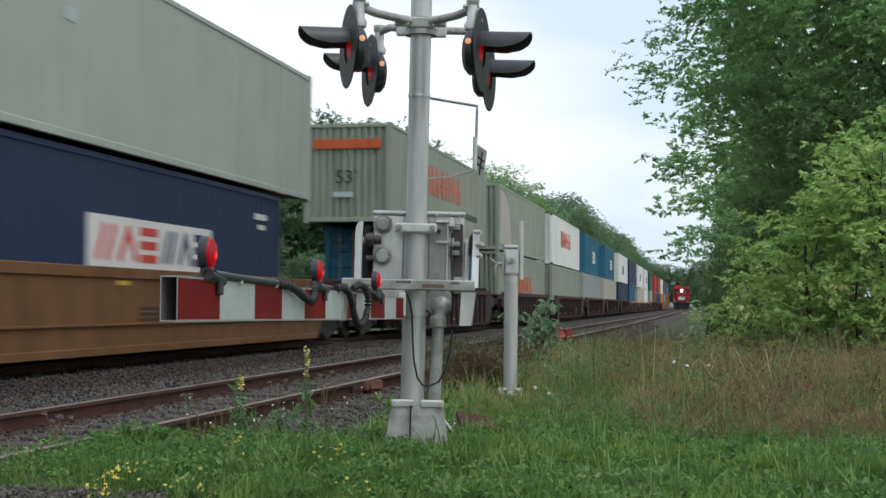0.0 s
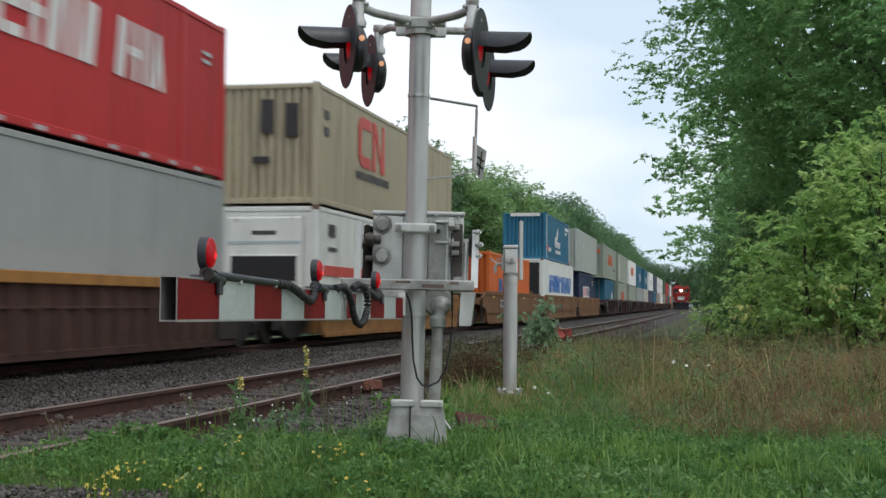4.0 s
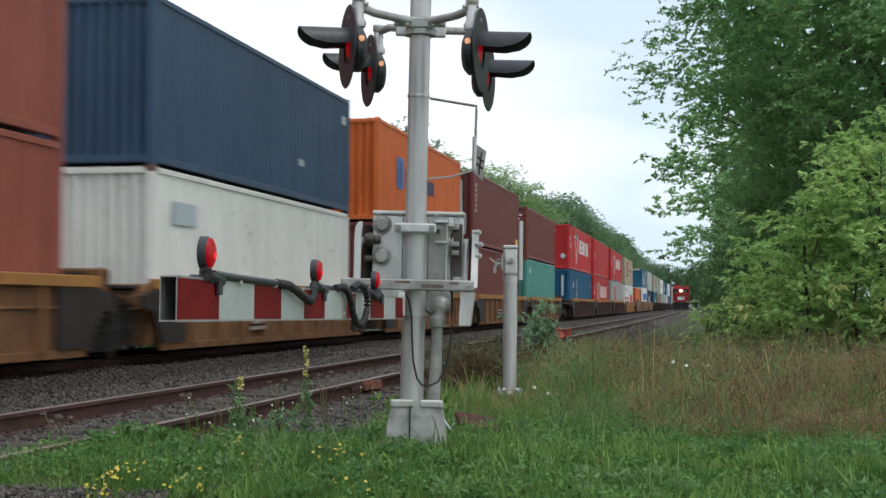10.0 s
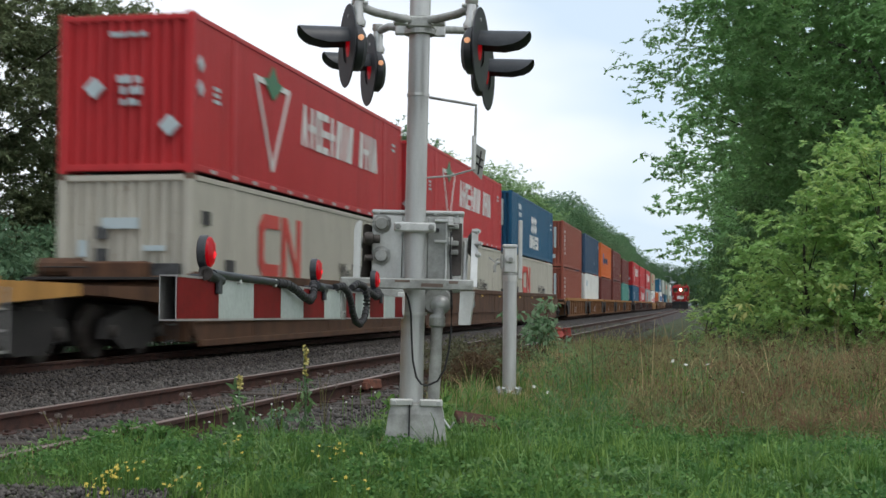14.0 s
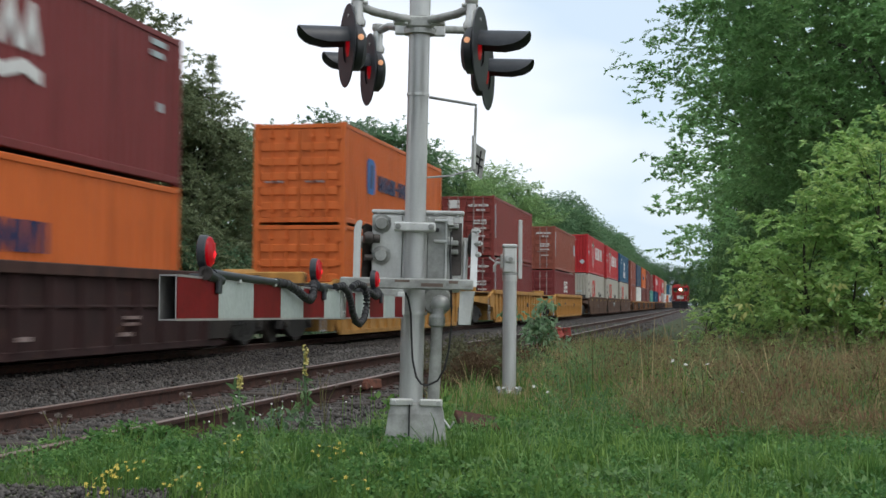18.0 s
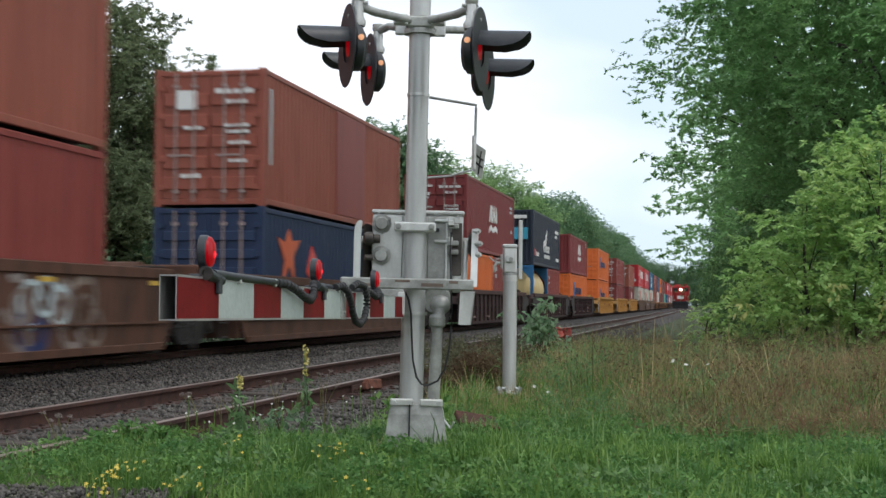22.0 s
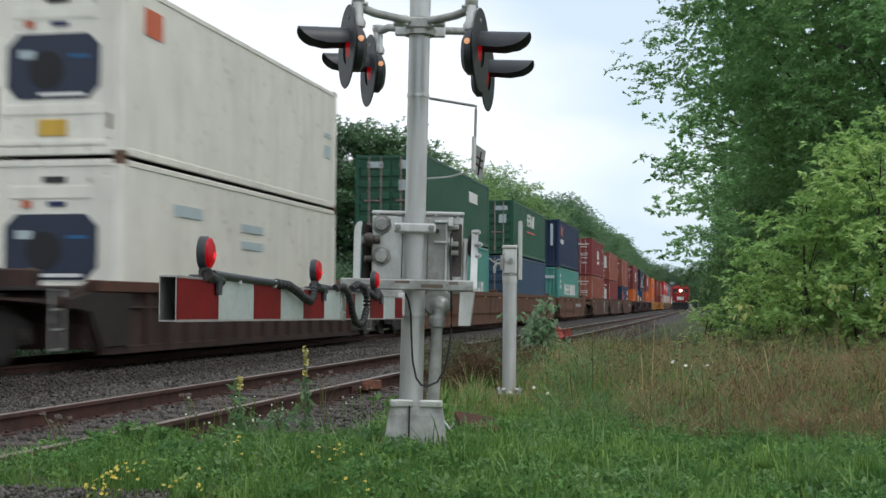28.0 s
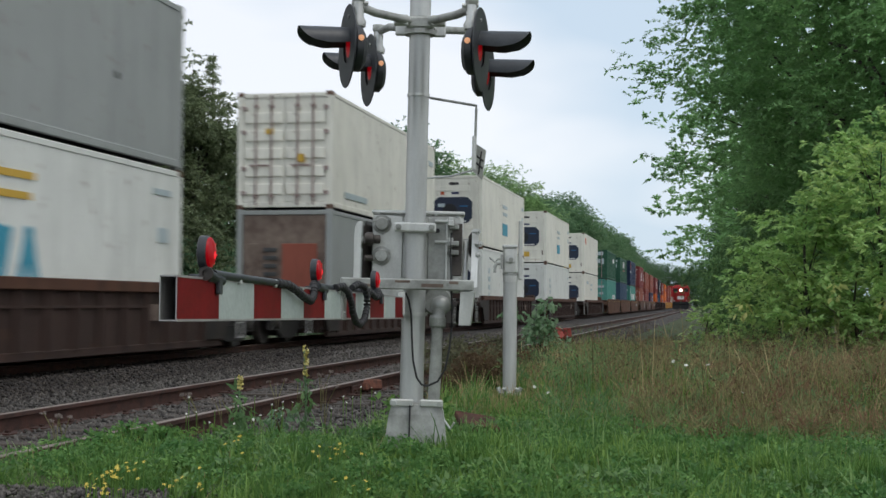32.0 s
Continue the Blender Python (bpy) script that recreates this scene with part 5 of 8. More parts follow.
def star_marks(b):
    """White angular star emblem with name bars below."""
    x, z = 4.2, 1.25
    b.poly([(x, z + 0.10), (x + 0.9, z + 0.32), (x + 1.6, z + 0.72), (x + 1.55, z + 0.40), (x + 1.2, z + 0.0), (x + 0.45, z - 0.12)], "letter_white")
    b.poly([(x + 0.9, z + 0.42), (x + 1.7, z + 0.85), (x + 1.65, z + 0.70), (x + 1.1, z + 0.38)], "letter_white")
    b.poly([(x - 0.1, z - 0.05), (x + 0.25, z - 0.02), (x + 0.6, z - 0.40), (x + 0.3, z - 0.40)], "letter_white")
    b.letters(x + 0.75, z - 0.40, 5, 0.42, 0.36, "letter_white", 0.1)
    b.letters(x + 0.35, z - 0.74, 8, 0.34, 0.22, "letter_white", holes=False)
    b.bars([(9.8, 11.5, 2.12, 2.30), (9.8, 10.7, 1.85, 2.0)], "letter_white")
    b.poly([(0.55, 0.52), (1.05, 0.52), (1.0, 0.85), (0.45, 0.85)], "letter_red")
    b.letters(1.15, 0.52, 4, 0.3, 0.24, "letter_white", holes=False)
    b.end_bars([(0.35, 2.0, 2.42, 2.60)], "letter_white")


def cma_marks(b):
    b.bar(3.2, 8.2, 1.12, 1.94, "letter_white", "sign_panel", "white sign panel")
    s = b.letters(3.45, 1.24, 3, 0.80, 0.58, "letter_red", 0.12)
    s.location.y -= 0.005
    s = b.letters(5.95, 1.24, 3, 0.70, 0.58, "letter_navy", 0.12)
    s.location.y -= 0.005
    b.bars([(10.6, 11.3, 2.3, 2.42), (10.8, 11.2, 2.1, 2.2)], "letter_white")


def build_containers():
    LOW = (-265.8, -288.4, -311.9, -334.8, -353.6, -372.8, -396.1)     # stacks on a lower box
    SHORT = 2.59

    def put(c, layer, box, dx=0.0, bottom=None):
        if bottom is None and layer and c in LOW:
            bottom = 2.89
        z = bottom if bottom is not None else (0.30 if layer == 0 else 3.20)
        MOVING.append((box.root, c + dx, z))
        return box

    # units ahead at the start, far down the line
    b = put(45.3, 1, Box(L53, "sage", "weathered sage-green container with orange letter shapes", end="corr"))
    b.letters(5.2, 1.25, 6, 0.95, 0.95, "letter_orange")
    b.bars([(11.4, 14.2, 0.85, 1.05)], "letter_dark")
    b.end_bars([(0.3, 2.3, 2.15, 2.42)], "letter_orange")
    part("end_number", lettering("53'", 0.55, "letter_dark"), None, b.root, at=pose(-b.l / 2 - 0.035, 0.35, 1.15, 90, 0, -90))
    b.end_bars([(1.1, 1.7, 0.75, 0.9)], "letter_pale")
    b = put(45.3, 0, Box(L40, "blue", "blue steel container under a sage-green one", end="door"))
    b.poly([(8.4, 1.2), (9.0, 1.9), (9.6, 1.2), (10.2, 1.9), (10.2, 1.5), (9.6, 0.8), (9.0, 1.5), (8.4, 0.8)], "letter_white")
    b = put(64.8, 1, Box(L53, "sage", "sage-grey container with a pale arched end panel", end="corr"))
    b.poly([(0.4, 0.3), (3.8, 0.3), (3.2, 1.6), (2.4, 2.3), (1.4, 2.6), (0.4, 2.65)], "bone", "pale_panel")
    b = put(64.8, 0, Box(L53, "sage", "sage-grey container with orange letter shapes", end="corr"))
    b.letters(5.2, 1.0, 6, 0.95, 0.95, "letter_orange")
    b = put(84.4, 1, Box(L53, "white", "off-white container with orange letter shapes", end="corr"))
    b.letters(4.6, 1.2, 6, 0.95, 0.95, "letter_orange")
    put(84.4, 0, Box(L53, "sage", "sage-grey container below a white one", end="corr"))
    far = [(103.6, "blue", "ash"), (123.0, "blue", "bone"), (142.6, "white", "navy"), (162.0, "navy", "blue"), (181.5, "white", "bone"), (201.0, "white", "white"),
           (220.5, "green", "sage"), (240.0, "red", "rust"), (259.5, "rust", "blue"), (279.0, "white", "orange"), (298.5, "brown", "teal"), (318.0, "blue", "red")]
    for c, up, low in far:
        for layer, colour in ((1, up), (0, low)):
            b = put(c, layer, Box(L53 if c < 200 and colour != "blue" else L40, colour, {"blue": "blue", "ash": "grey", "bone": "bone-grey", "white": "off-white", "navy": "navy", "green": "dark green", "sage": "sage-grey", "red": "red", "rust": "rust-red", "orange": "orange", "brown": "brown", "teal": "teal"}[colour] + " steel container far down the train", far=True))
            if colour in ("blue", "white") and layer == 1:
                b.letters(6.5, 0.9, 3, 0.9, 0.9, "letter_white" if colour == "blue" else "letter_navy")
    # the train as it passes
    b = put(21.46, 1, Box(L53, "grey", "weathered pale grey container", end="corr"))
    b.bars([(1.0, 1.35, 1.9, 2.2), (4.3, 4.5, 1.75, 1.95)], "letter_pale")
    b.end_bars([(1.0, 1.45, 1.85, 2.25), (0.5, 0.9, 0.42, 0.56)], "letter_orange")
    b = put(21.46, 0, Box(L40, "navy", "navy container with a white panel of letter shapes", end="door"))
    cma_marks(b)
    b = put(2.45, 1, Box(L40, "skyblue", "blue container with a white angular star emblem", tall=2.62, end="corr"), bottom=3.40)
    star_marks(b)
    b.bars([(0.03, 0.26, 0.1, 2.5)], "letter_white", "reflective_strip")
    b.bars([(11.95, 12.13, 0.1, 2.5)], "letter_pale", "reflective_strip")
    b = put(2.45, 0, Box(L53, "white", "white refrigerated container with big blue letter shapes", tall=3.10, end="grille", smooth=True))
    b.letters(2.7, 1.30, 8, 0.71, 0.98, "letter_blue", 0.14)
    b.bars([(8.45, 8.75, 1.95, 2.12)], "letter_blue")
    b.letters(8.9, 1.30, 7, 0.81, 0.98, "letter_blue", 0.14)
    b = put(-16.85, 0, Box(L40, "orange", "orange container riding alone in its well", end="corr"), bottom=0.22)
    hl_marks(b, 1.0, 2.6)
    b = put(-39.75, 1, Box(L53, "tan", "weathered tan container with a red two-letter logo", end="corr"))
    rail_logo(b, 1.28, 3.6)
    b.bars([(0.5, 0.9, 1.7, 1.9), (0.5, 0.9, 2.1, 2.3)], "letter_dark")
    b.letters(3.4, 0.95, 12, 0.30, 0.22, "letter_dark", holes=False)
    b.text(9.2, 1.42, "We Deliver", 0.62, "letter_dark")
    b.bars([(10.0, 11.6, 1.0, 1.14)], "letter_orange")
    b.end_bars([(0.5, 0.8, 1.6, 2.4), (1.1, 1.4, 1.7, 2.5), (1.2, 1.6, 1.0, 1.15)], "letter_dark")
    b = put(-39.75, 0, Box(L53, "white", "white refrigerated container with red and blue speed stripes", end="panel", smooth=True))
    b.bars([(0.5, 7.3, 1.25, 1.50)], "letter_red", "stripe")
    b.bars([(0.5, 7.6, 0.85, 1.05)], "letter_navy", "stripe")
    b.poly([(7.2, 1.50), (7.45, 1.50), (8.6, 0.40), (8.3, 0.40)], "letter_red", "stripe")
    b.poly([(9.6, 0.55), (9.95, 0.55), (10.2, 2.25), (9.85, 2.25)], "letter_navy")
    b.letters(10.4, 0.95, 6, 0.78, 0.85, "letter_red")
    b.letters(10.4, 0.60, 8, 0.52, 0.22, "letter_navy", holes=False)
    b.bars([(0.9, 1.5, 2.2, 2.5), (0.9, 1.6, 1.85, 1.95), (3.4, 4.1, 2.1, 2.4)], "letter_dark")
    b = put(-62.0, 1, Box(L53, "red", "red container with a triangle emblem and white letter shapes", end="corr"))
    ring_logo_red(b)
    b = put(-62.0, 0, Box(L53, "ash", "plain grey container under a red one", end="corr"))
    rail_logo(b)
    b = put(-81.8, 1, Box(L53, "red", "plain red container with small pale marks", end="corr"))
    b.bars([(1.0, 1.5, 1.5, 1.62), (1.0, 1.4, 1.3, 1.42), (1.0, 1.5, 1.7, 1.8), (14.9, 15.6, 2.2, 2.3), (14.9, 15.5, 2.0, 2.1)], "letter_pale")
    b.bars([(0.9 + 1.15 * k, 1.15 + 1.15 * k, 0.06, 0.13) for k in range(13)], "letter_pale", "reflector_marks")
    b.end_bars([(0.5, 0.85, 0.9, 1.2), (0.9, 1.5, 2.45, 2.57)], "letter_pale")
    b = put(-81.8, 0, Box(L53, "red", "red container with a triangle emblem and white letter shapes", end="corr"))
    ring_logo_red(b)
    b = put(-100.4, 1, Box(L53, "red", "red container with a triangle emblem and white letter shapes", end="corr"))
    ring_logo_red(b)
    b = put(-100.4, 0, Box(L53, "oceanblue", "blue container marked with its length", end="corr"))
    b.column(4.6, 0.5, 2.4, n=8, w=0.26)
    b.bars([(2.0, 2.6, 1.7, 2.1), (15.2, 15.7, 2.0, 2.1), (15.2, 15.6, 1.8, 1.9)], "letter_pale")
    part("end_number", lettering("53'", 0.62, "letter_white"), None, b.root, at=pose(-b.l / 2 - 0.035, 1.05, 2.0, 90, 0, -90))
    b.end_bars([(0.4, 0.55, 1.2, 2.5)], "letter_pale")
    b = put(-122.35, 1, Box(L40, "brown", "brown container with pale door markings", tall=SHORT, end="door"))
    door_marks(b, False)
    b = put(-122.35, 0, Box(L40, "teal", "sea-green container below a brown one", end="corr"))
    b.column(1.0, 2.2, 2.5, n=2, w=0.4)
    b = put(-137.6, 1, Box(L40, "brown", "dark brown container with code marks", end="corr"))
    b.column(0.5, 1.3, 2.5, n=6)
    b.bars([(11.2, 11.9, 0.5, 0.75)], "letter_yellow")
    b.end_bars([(0.45, 0.55, 1.2, 2.5), (0.9, 1.0, 1.6, 2.5), (0.3, 0.42, 0.4, 1.2)], "letter_pale")
    b = put(-137.6, 0, Box(L40, "brown", "dark brown container below another", end="corr"))
    b.end_bars([(0.45, 0.55, 1.2, 2.5), (0.9, 1.0, 1.6, 2.5)], "letter_pale")
    b = put(-152.6, 1, Box(L40, "orange", "orange container with a dark blue square emblem and letter shapes", end="corr"))
    hl_marks(b, 1.25, 2.3)
    put(-152.6, 0, Box(L40, "brown", "brown container below an orange one", end="corr"))
    b = put(-167.85, 1, Box(L40, "slate", "plain slate-blue steel container", end="corr"))
    b.bars([(8.0, 8.3, 0.8, 0.95), (11.5, 11.8, 2.2, 2.4)], "letter_pale")
    b = put(-167.85, 0, Box(L40, "white", "off-white container below a slate-blue one", end="corr"))
    b.bar(0.8, 1.9, 1.95, 2.35, "letter_pale")
    for layer in (1, 0):
        b = put(-183.2, layer, Box(L40, "rust", "rust-red container with white code marks", end="corr"))
        b.column(0.8, 0.8, 2.4, n=6, w=0.34)
        b.end_bars([(0.45, 0.6, 1.2, 2.5), (0.5, 0.95, 0.55, 0.8)], "letter_pale")
    b = put(-203.9, 1, Box(L53, "oceanblue", "blue container with a white knot emblem and letter shapes", end="corr"))
    for k in range(3):
        x = 6.75 + 0.72 * k
        b.poly([(x, 1.42), (x + 0.35, 1.27), (x + 0.66, 1.55), (x + 0.38, 1.72), (x + 0.68, 1.95), (x + 0.33, 2.15), (x, 1.92), (x + 0.25, 1.68)], "letter_white")
    b.letters(6.2, 0.50, 6, 0.57, 0.66, "letter_white", 0.14)
    b.bars([(2.2, 3.1, 2.2, 2.45), (2.3, 3.2, 1.85, 2.05), (15.0, 15.5, 2.1, 2.2), (15.0, 15.5, 1.85, 1.95)], "letter_pale")
    b.end_bars([(0.4, 0.55, 1.3, 2.5), (2.2, 2.4, 0.4, 0.5)], "letter_pale")
    for c, upper, lower in ((-203.9, None, "bone"), (-223.2, "red", "bone"), (-242.3, "red", "bone")):
        if upper:
            b = put(c, 1, Box(L53, "red", "red container with a triangle emblem and white letter shapes", end="corr"))
            ring_logo_red(b)
        b = put(c, 0, Box(L53, lower, "stained grey-white container with a red two-letter logo", end="corr"))
        rail_logo(b)
        b.bars([(0.5, 0.9, 1.5, 1.75), (0.5, 0.9, 2.0, 2.25), (1.7, 2.2, 1.0, 1.4)], "letter_dark")
        b.text(9.6, 1.15, "We Deliver", 0.62, "letter_dark")
        b.end_bars([(0.5, 0.9, 1.5, 1.6), (1.0, 1.7, 1.9, 2.1), (2.0, 2.15, 1.4, 1.7)], "letter_pale")
        b.end_bars([(1.60, 1.82, 1.72, 1.95), (1.60, 1.82, 1.32, 1.55), (0.2, 1.15, 0.85, 1.28)], "soot", "vent")
    b = put(-265.8, 1, Box(L40, "rust", "brown-red container with door rods and code marks", tall=SHORT, end="door"))
    door_marks(b)
    b.bars([(11.2, 11.8, 1.2, 1.9)], "letter_pale")
    b = put(-265.8, 0, Box(L40, "maroon", "maroon container with a white emblem", tall=SHORT, end="door"))
    b.letters(5.1, 1.3, 3, 0.7, 0.7, "letter_white", 0.14)
    for layer in (1, 0):
        b = put(-288.4, layer, Box(L40, "deepred" if layer else "maroon", "dark red container with white door labels", tall=SHORT, end="door"))
        door_marks(b)
        b.end_bars([(1.5, 1.95, 2.05, 2.40)], "letter_white", "label_sheet")
    for layer in (1, 0):
        b = put(-311.9, layer, Box(L40, "orange", "orange container with a dark blue square emblem and letter shapes", tall=SHORT, end="door"))
        hl_marks(b, 1.1, 2.3)
    for c, low in ((-334.8, "whole"), (-372.8, "split")):
        b = put(c, 1, Box(L40, "maroon", "maroon container with white wave emblem", tall=SHORT if c > -340 else 2.9, end="corr" if c > -340 else "door"))
        acl_marks(b)
        if c < -340:
            door_marks(b, False)
        if low == "whole":
            b = put(c, 0, Box(L40, "orange", "orange container below a maroon one", tall=SHORT, end="door"))
            hl_marks(b, 1.25, 2.3)
        else:
            put(c, 0, Box(L20, "orange", "short orange container with grey label", tall=SHORT, end="door"), -3.07).bars([(1.5, 2.2, 1.4, 2.0)], "letter_navy")
            b = put(c, 0, Box(L20, "deepred", "short dark red container with code marks", tall=SHORT, end="door"), 3.07)
            b.bars([(0.6, 1.0, 2.0, 2.15), (0.6, 0.95, 1.7, 1.85), (5.2, 5.7, 2.2, 2.35), (5.2, 5.7, 1.6, 1.75)], "letter_pale")
    b = put(-353.6, 1, Box(L40, "ink", "blue-black container with a white angular star emblem", end="corr"))
    star_marks(b)
    b.bars([(10.2, 11.6, 0.5, 0.68)], "letter_white")
    b.end_bars([(0.3, 2.0, 1.35, 1.95)], "letter_cyan", "patch")
    b = put(-353.6, 0, Box(L20, "deepred", "short dark red container beside a tank", tall=SHORT, end="corr"), 3.07)
    b.bars([(0.6, 1.0, 2.0, 2.15), (0.6, 0.95, 1.7, 1.85)], "letter_pale")
    tank_container(-353.6 - 3.07)
    b = put(-396.1, 1, Box(L40, "rust", "rust-red container with a darker repainted patch", end="door"))
    door_marks(b)
    b.bar(5.4, 8.1, 0.2, 2.75, "deepred", "repaired_panel")
    b.end_bars([(1.5, 1.95, 2.05, 2.45)], "letter_white", "label_sheet")
    b = put(-396.1, 0, Box(L40, "navy", "navy container with a red star emblem", tall=SHORT, end="door"))
    b.poly([(1.2, 0.9), (1.7, 1.4), (2.2, 0.9), (2.0, 1.6), (2.5, 2.0), (1.9, 1.95), (1.7, 2.2), (1.4, 1.9), (0.9, 2.0), (1.4, 1.5)], "letter_orange")
    b.poly([(3.0, 1.3), (3.5, 1.0), (3.9, 1.5), (3.4, 1.9)], "letter_red")
    b.bars([(9.2, 11.0, 1.75, 2.15), (9.2, 10.4, 1.2, 1.5)], "letter_white")
    for layer in (1, 0):
        b = put(-415.7, layer, Box(L40, "rust" if layer else "deepred", "rust-red container with white door labels", tall=SHORT if layer else 2.9, end="door"))
        door_marks(b)
        b.end_bars([(1.55, 2.0, 2.0, 2.4), (0.6, 0.85, 1.1, 2.1), (0.25, 0.5, 1.1, 2.1)], "letter_white", "label_sheet")
    b = put(-435.1, 1, Box(L40, "maroon", "maroon container with white wave emblem and door marks", end="door"))
    acl_marks(b)
    door_marks(b, False)
    b = put(-435.1, 0, Box(L40, "rust", "rust-red container below a maroon one", end="door"))
    door_marks(b)
    b.end_bars([(1.5, 1.95, 2.0, 2.4)], "letter_white", "label_sheet")
    b = put(-458.3, 1, Box(L40, "navy", "navy container with a small orange and white emblem", end="corr"))
    b.poly([(0.8, 1.9), (1.3, 2.1), (1.9, 1.85), (1.6, 2.2), (2.0, 2.5), (1.4, 2.35), (0.9, 2.6), (1.1, 2.2)], "letter_orange")
    b.letters(0.8, 1.45, 3, 0.55, 0.28, "letter_white", holes=False)
    b.end_bars([(0.4, 0.55, 1.3, 2.6)], "letter_pale")
    b.end_bars([(1.0, 1.2, 1.25, 1.42), (1.55, 1.8, 1.25, 1.42)], "letter_yellow")
    b = put(-458.3, 0, Box(L40, "teal", "sea-green container with large white letter shapes", end="corr"))
    b.letters(2.9, 1.22, 5, 0.60, 0.68, "letter_white", 0.14)
    b.letters(6.2, 1.22, 8, 0.43, 0.68, "letter_white", 0.14)
    b.column(0.5, 1.6, 2.6, n=3, w=0.4)
    b.end_bars([(0.3, 1.9, 2.2, 2.38)], "letter_pale")
    b = put(-477.6, 1, Box(L40, "green", "dark green container with white letter shapes over a red line", tall=SHORT, end="door"))
    b.letters(4.6, 1.6, 5, 0.56, 0.62, "letter_white", 0.12)
    b.bars([(4.5, 7.5, 1.28, 1.36)], "letter_red")
    b.end_bars([(0.3, 0.9, 2.1, 2.3), (0.35, 0.7, 1.5, 1.9)], "letter_pale")
    put(-477.6, 0, Box(L40, "slate", "slate-blue container below a green one", end="door"))
    b = put(-496.9, 1, Box(L40, "green", "dark green container with a white oval door mark", tall=SHORT, end="door"))
    b.end_bars([(1.5, 2.0, 2.15, 2.35), (0.35, 0.9, 2.1, 2.4), (0.3, 0.5, 1.3, 1.8), (0.6, 0.95, 1.4, 1.75)], "letter_pale")
    b.bars([(7.6, 9.4, 1.6, 2.0)], "letter_white")
    b = put(-496.9, 0, Box(L40, "teal", "sea-green container below a green one", end="door"))
    b.letters(7.0, 0.8, 6, 0.66, 0.7, "letter_white")
    b.end_bars([(0.3, 0.9, 2.1, 2.3), (0.35, 0.7, 1.5, 1.7), (1.5, 2.1, 2.2, 2.4)], "letter_pale")
    for c in (-519.85, -543.0, -564.35):
        for layer in (1, 0):
            b = put(c, layer, Box(L40, "cream" if layer or c > -540 else "white", "white refrigerated container with its cooling unit showing", end="reefer", smooth=True))
            if c > -530:
                if layer:
                    b.poly([(0.8, 2.1), (1.5, 2.1), (1.5, 2.55), (0.8, 2.55)], "letter_orange", "emblem_patch")
                    b.bars([(11.2, 11.7, 1.7, 1.8), (11.2, 11.7, 1.2, 1.5)], "letter_pale")
                else:
                    b.bars([(2.1, 3.4, 2.1, 2.3), (5.5, 6.8, 2.0, 2.16), (5.5, 6.8, 1.66, 1.82)], "letter_pale")
            elif layer:
                b.bars([(5.4, 6.7, 1.92, 2.06), (5.45, 6.65, 1.60, 1.74)], "letter_pale")
                b.poly([(5.35, 0.72), (6.75, 0.72), (6.75, 1.25), (5.35, 1.25)], "letter_cyan", "emblem_patch")
                b.bars([(11.3, 11.9, 2.2, 2.35), (11.4, 11.8, 1.6, 1.85)], "letter_pale")
            else:
                b.column(1.6, 0.5, 2.2, "letter_pale", 5, 0.42)
                b.bars([(11.2, 11.8, 2.2, 2.3)], "letter_pale")
    b = put(-586.0, 1, Box(L40, "cream", "white container with rusty door edges", end="door", smooth=True))
    b.bars([(1.2, 3.4, 0.35, 0.5), (11.3, 11.9, 2.2, 2.35)], "letter_pale")
    b.end_bars([(1.5, 1.7, 1.85, 1.98), (0.7, 0.9, 1.15, 1.35)], "letter_yellow")
    b = put(-586.0, 0, Box(L40, "ash", "sooty grey generator container with louvres and a rust-stained end", end="stained", smooth=True))
    b.bar(5.55, 6.9, 1.42, 2.72, "dark_void", "louvre_opening", "dark louvre opening")
    for k in range(8):
        b.bar(5.55, 6.9, 1.45 + 0.16 * k, 1.52 + 0.16 * k, "soot", "slat", y=0.02)
    for pts in (((3.2, 2.8), (5.3, 2.8), (5.2, 2.5), (4.8, 2.2), (4.5, 2.35), (4.1, 2.0), (3.8, 2.3), (3.4, 2.25)), ((7.2, 2.8), (10.2, 2.8), (10.0, 2.5), (9.4, 2.45), (8.9, 2.0), (8.5, 2.2), (8.1, 2.4), (7.6, 2.1), (7.4, 2.4))):
        b.poly(list(pts), "soot", "soot_stain")
    b.bars([(10.9, 11.8, 2.0, 2.25), (10.9, 11.7, 1.2, 1.5)], "soot")
    b = put(-607.6, 1, Box(L40, "ash", "plain grey container over a white one", end="door", smooth=True))
    b.bars([(9.5, 9.6, 1.2, 1.3)], "soot")
    b = put(-607.6, 0, Box(L40, "white", "white container with a pale blue letter patch", end="door", smooth=True))
    b.letters(5.0, 0.76, 3, 0.78, 0.85, "letter_cyan")
    b.bars([(5.3, 7.0, 2.26, 2.36), (5.6, 6.9, 1.98, 2.08)], "letter_yellow")
    b.bars([(11.0, 11.7, 2.4, 2.5), (11.2, 11.6, 1.6, 1.85)], "letter_pale")


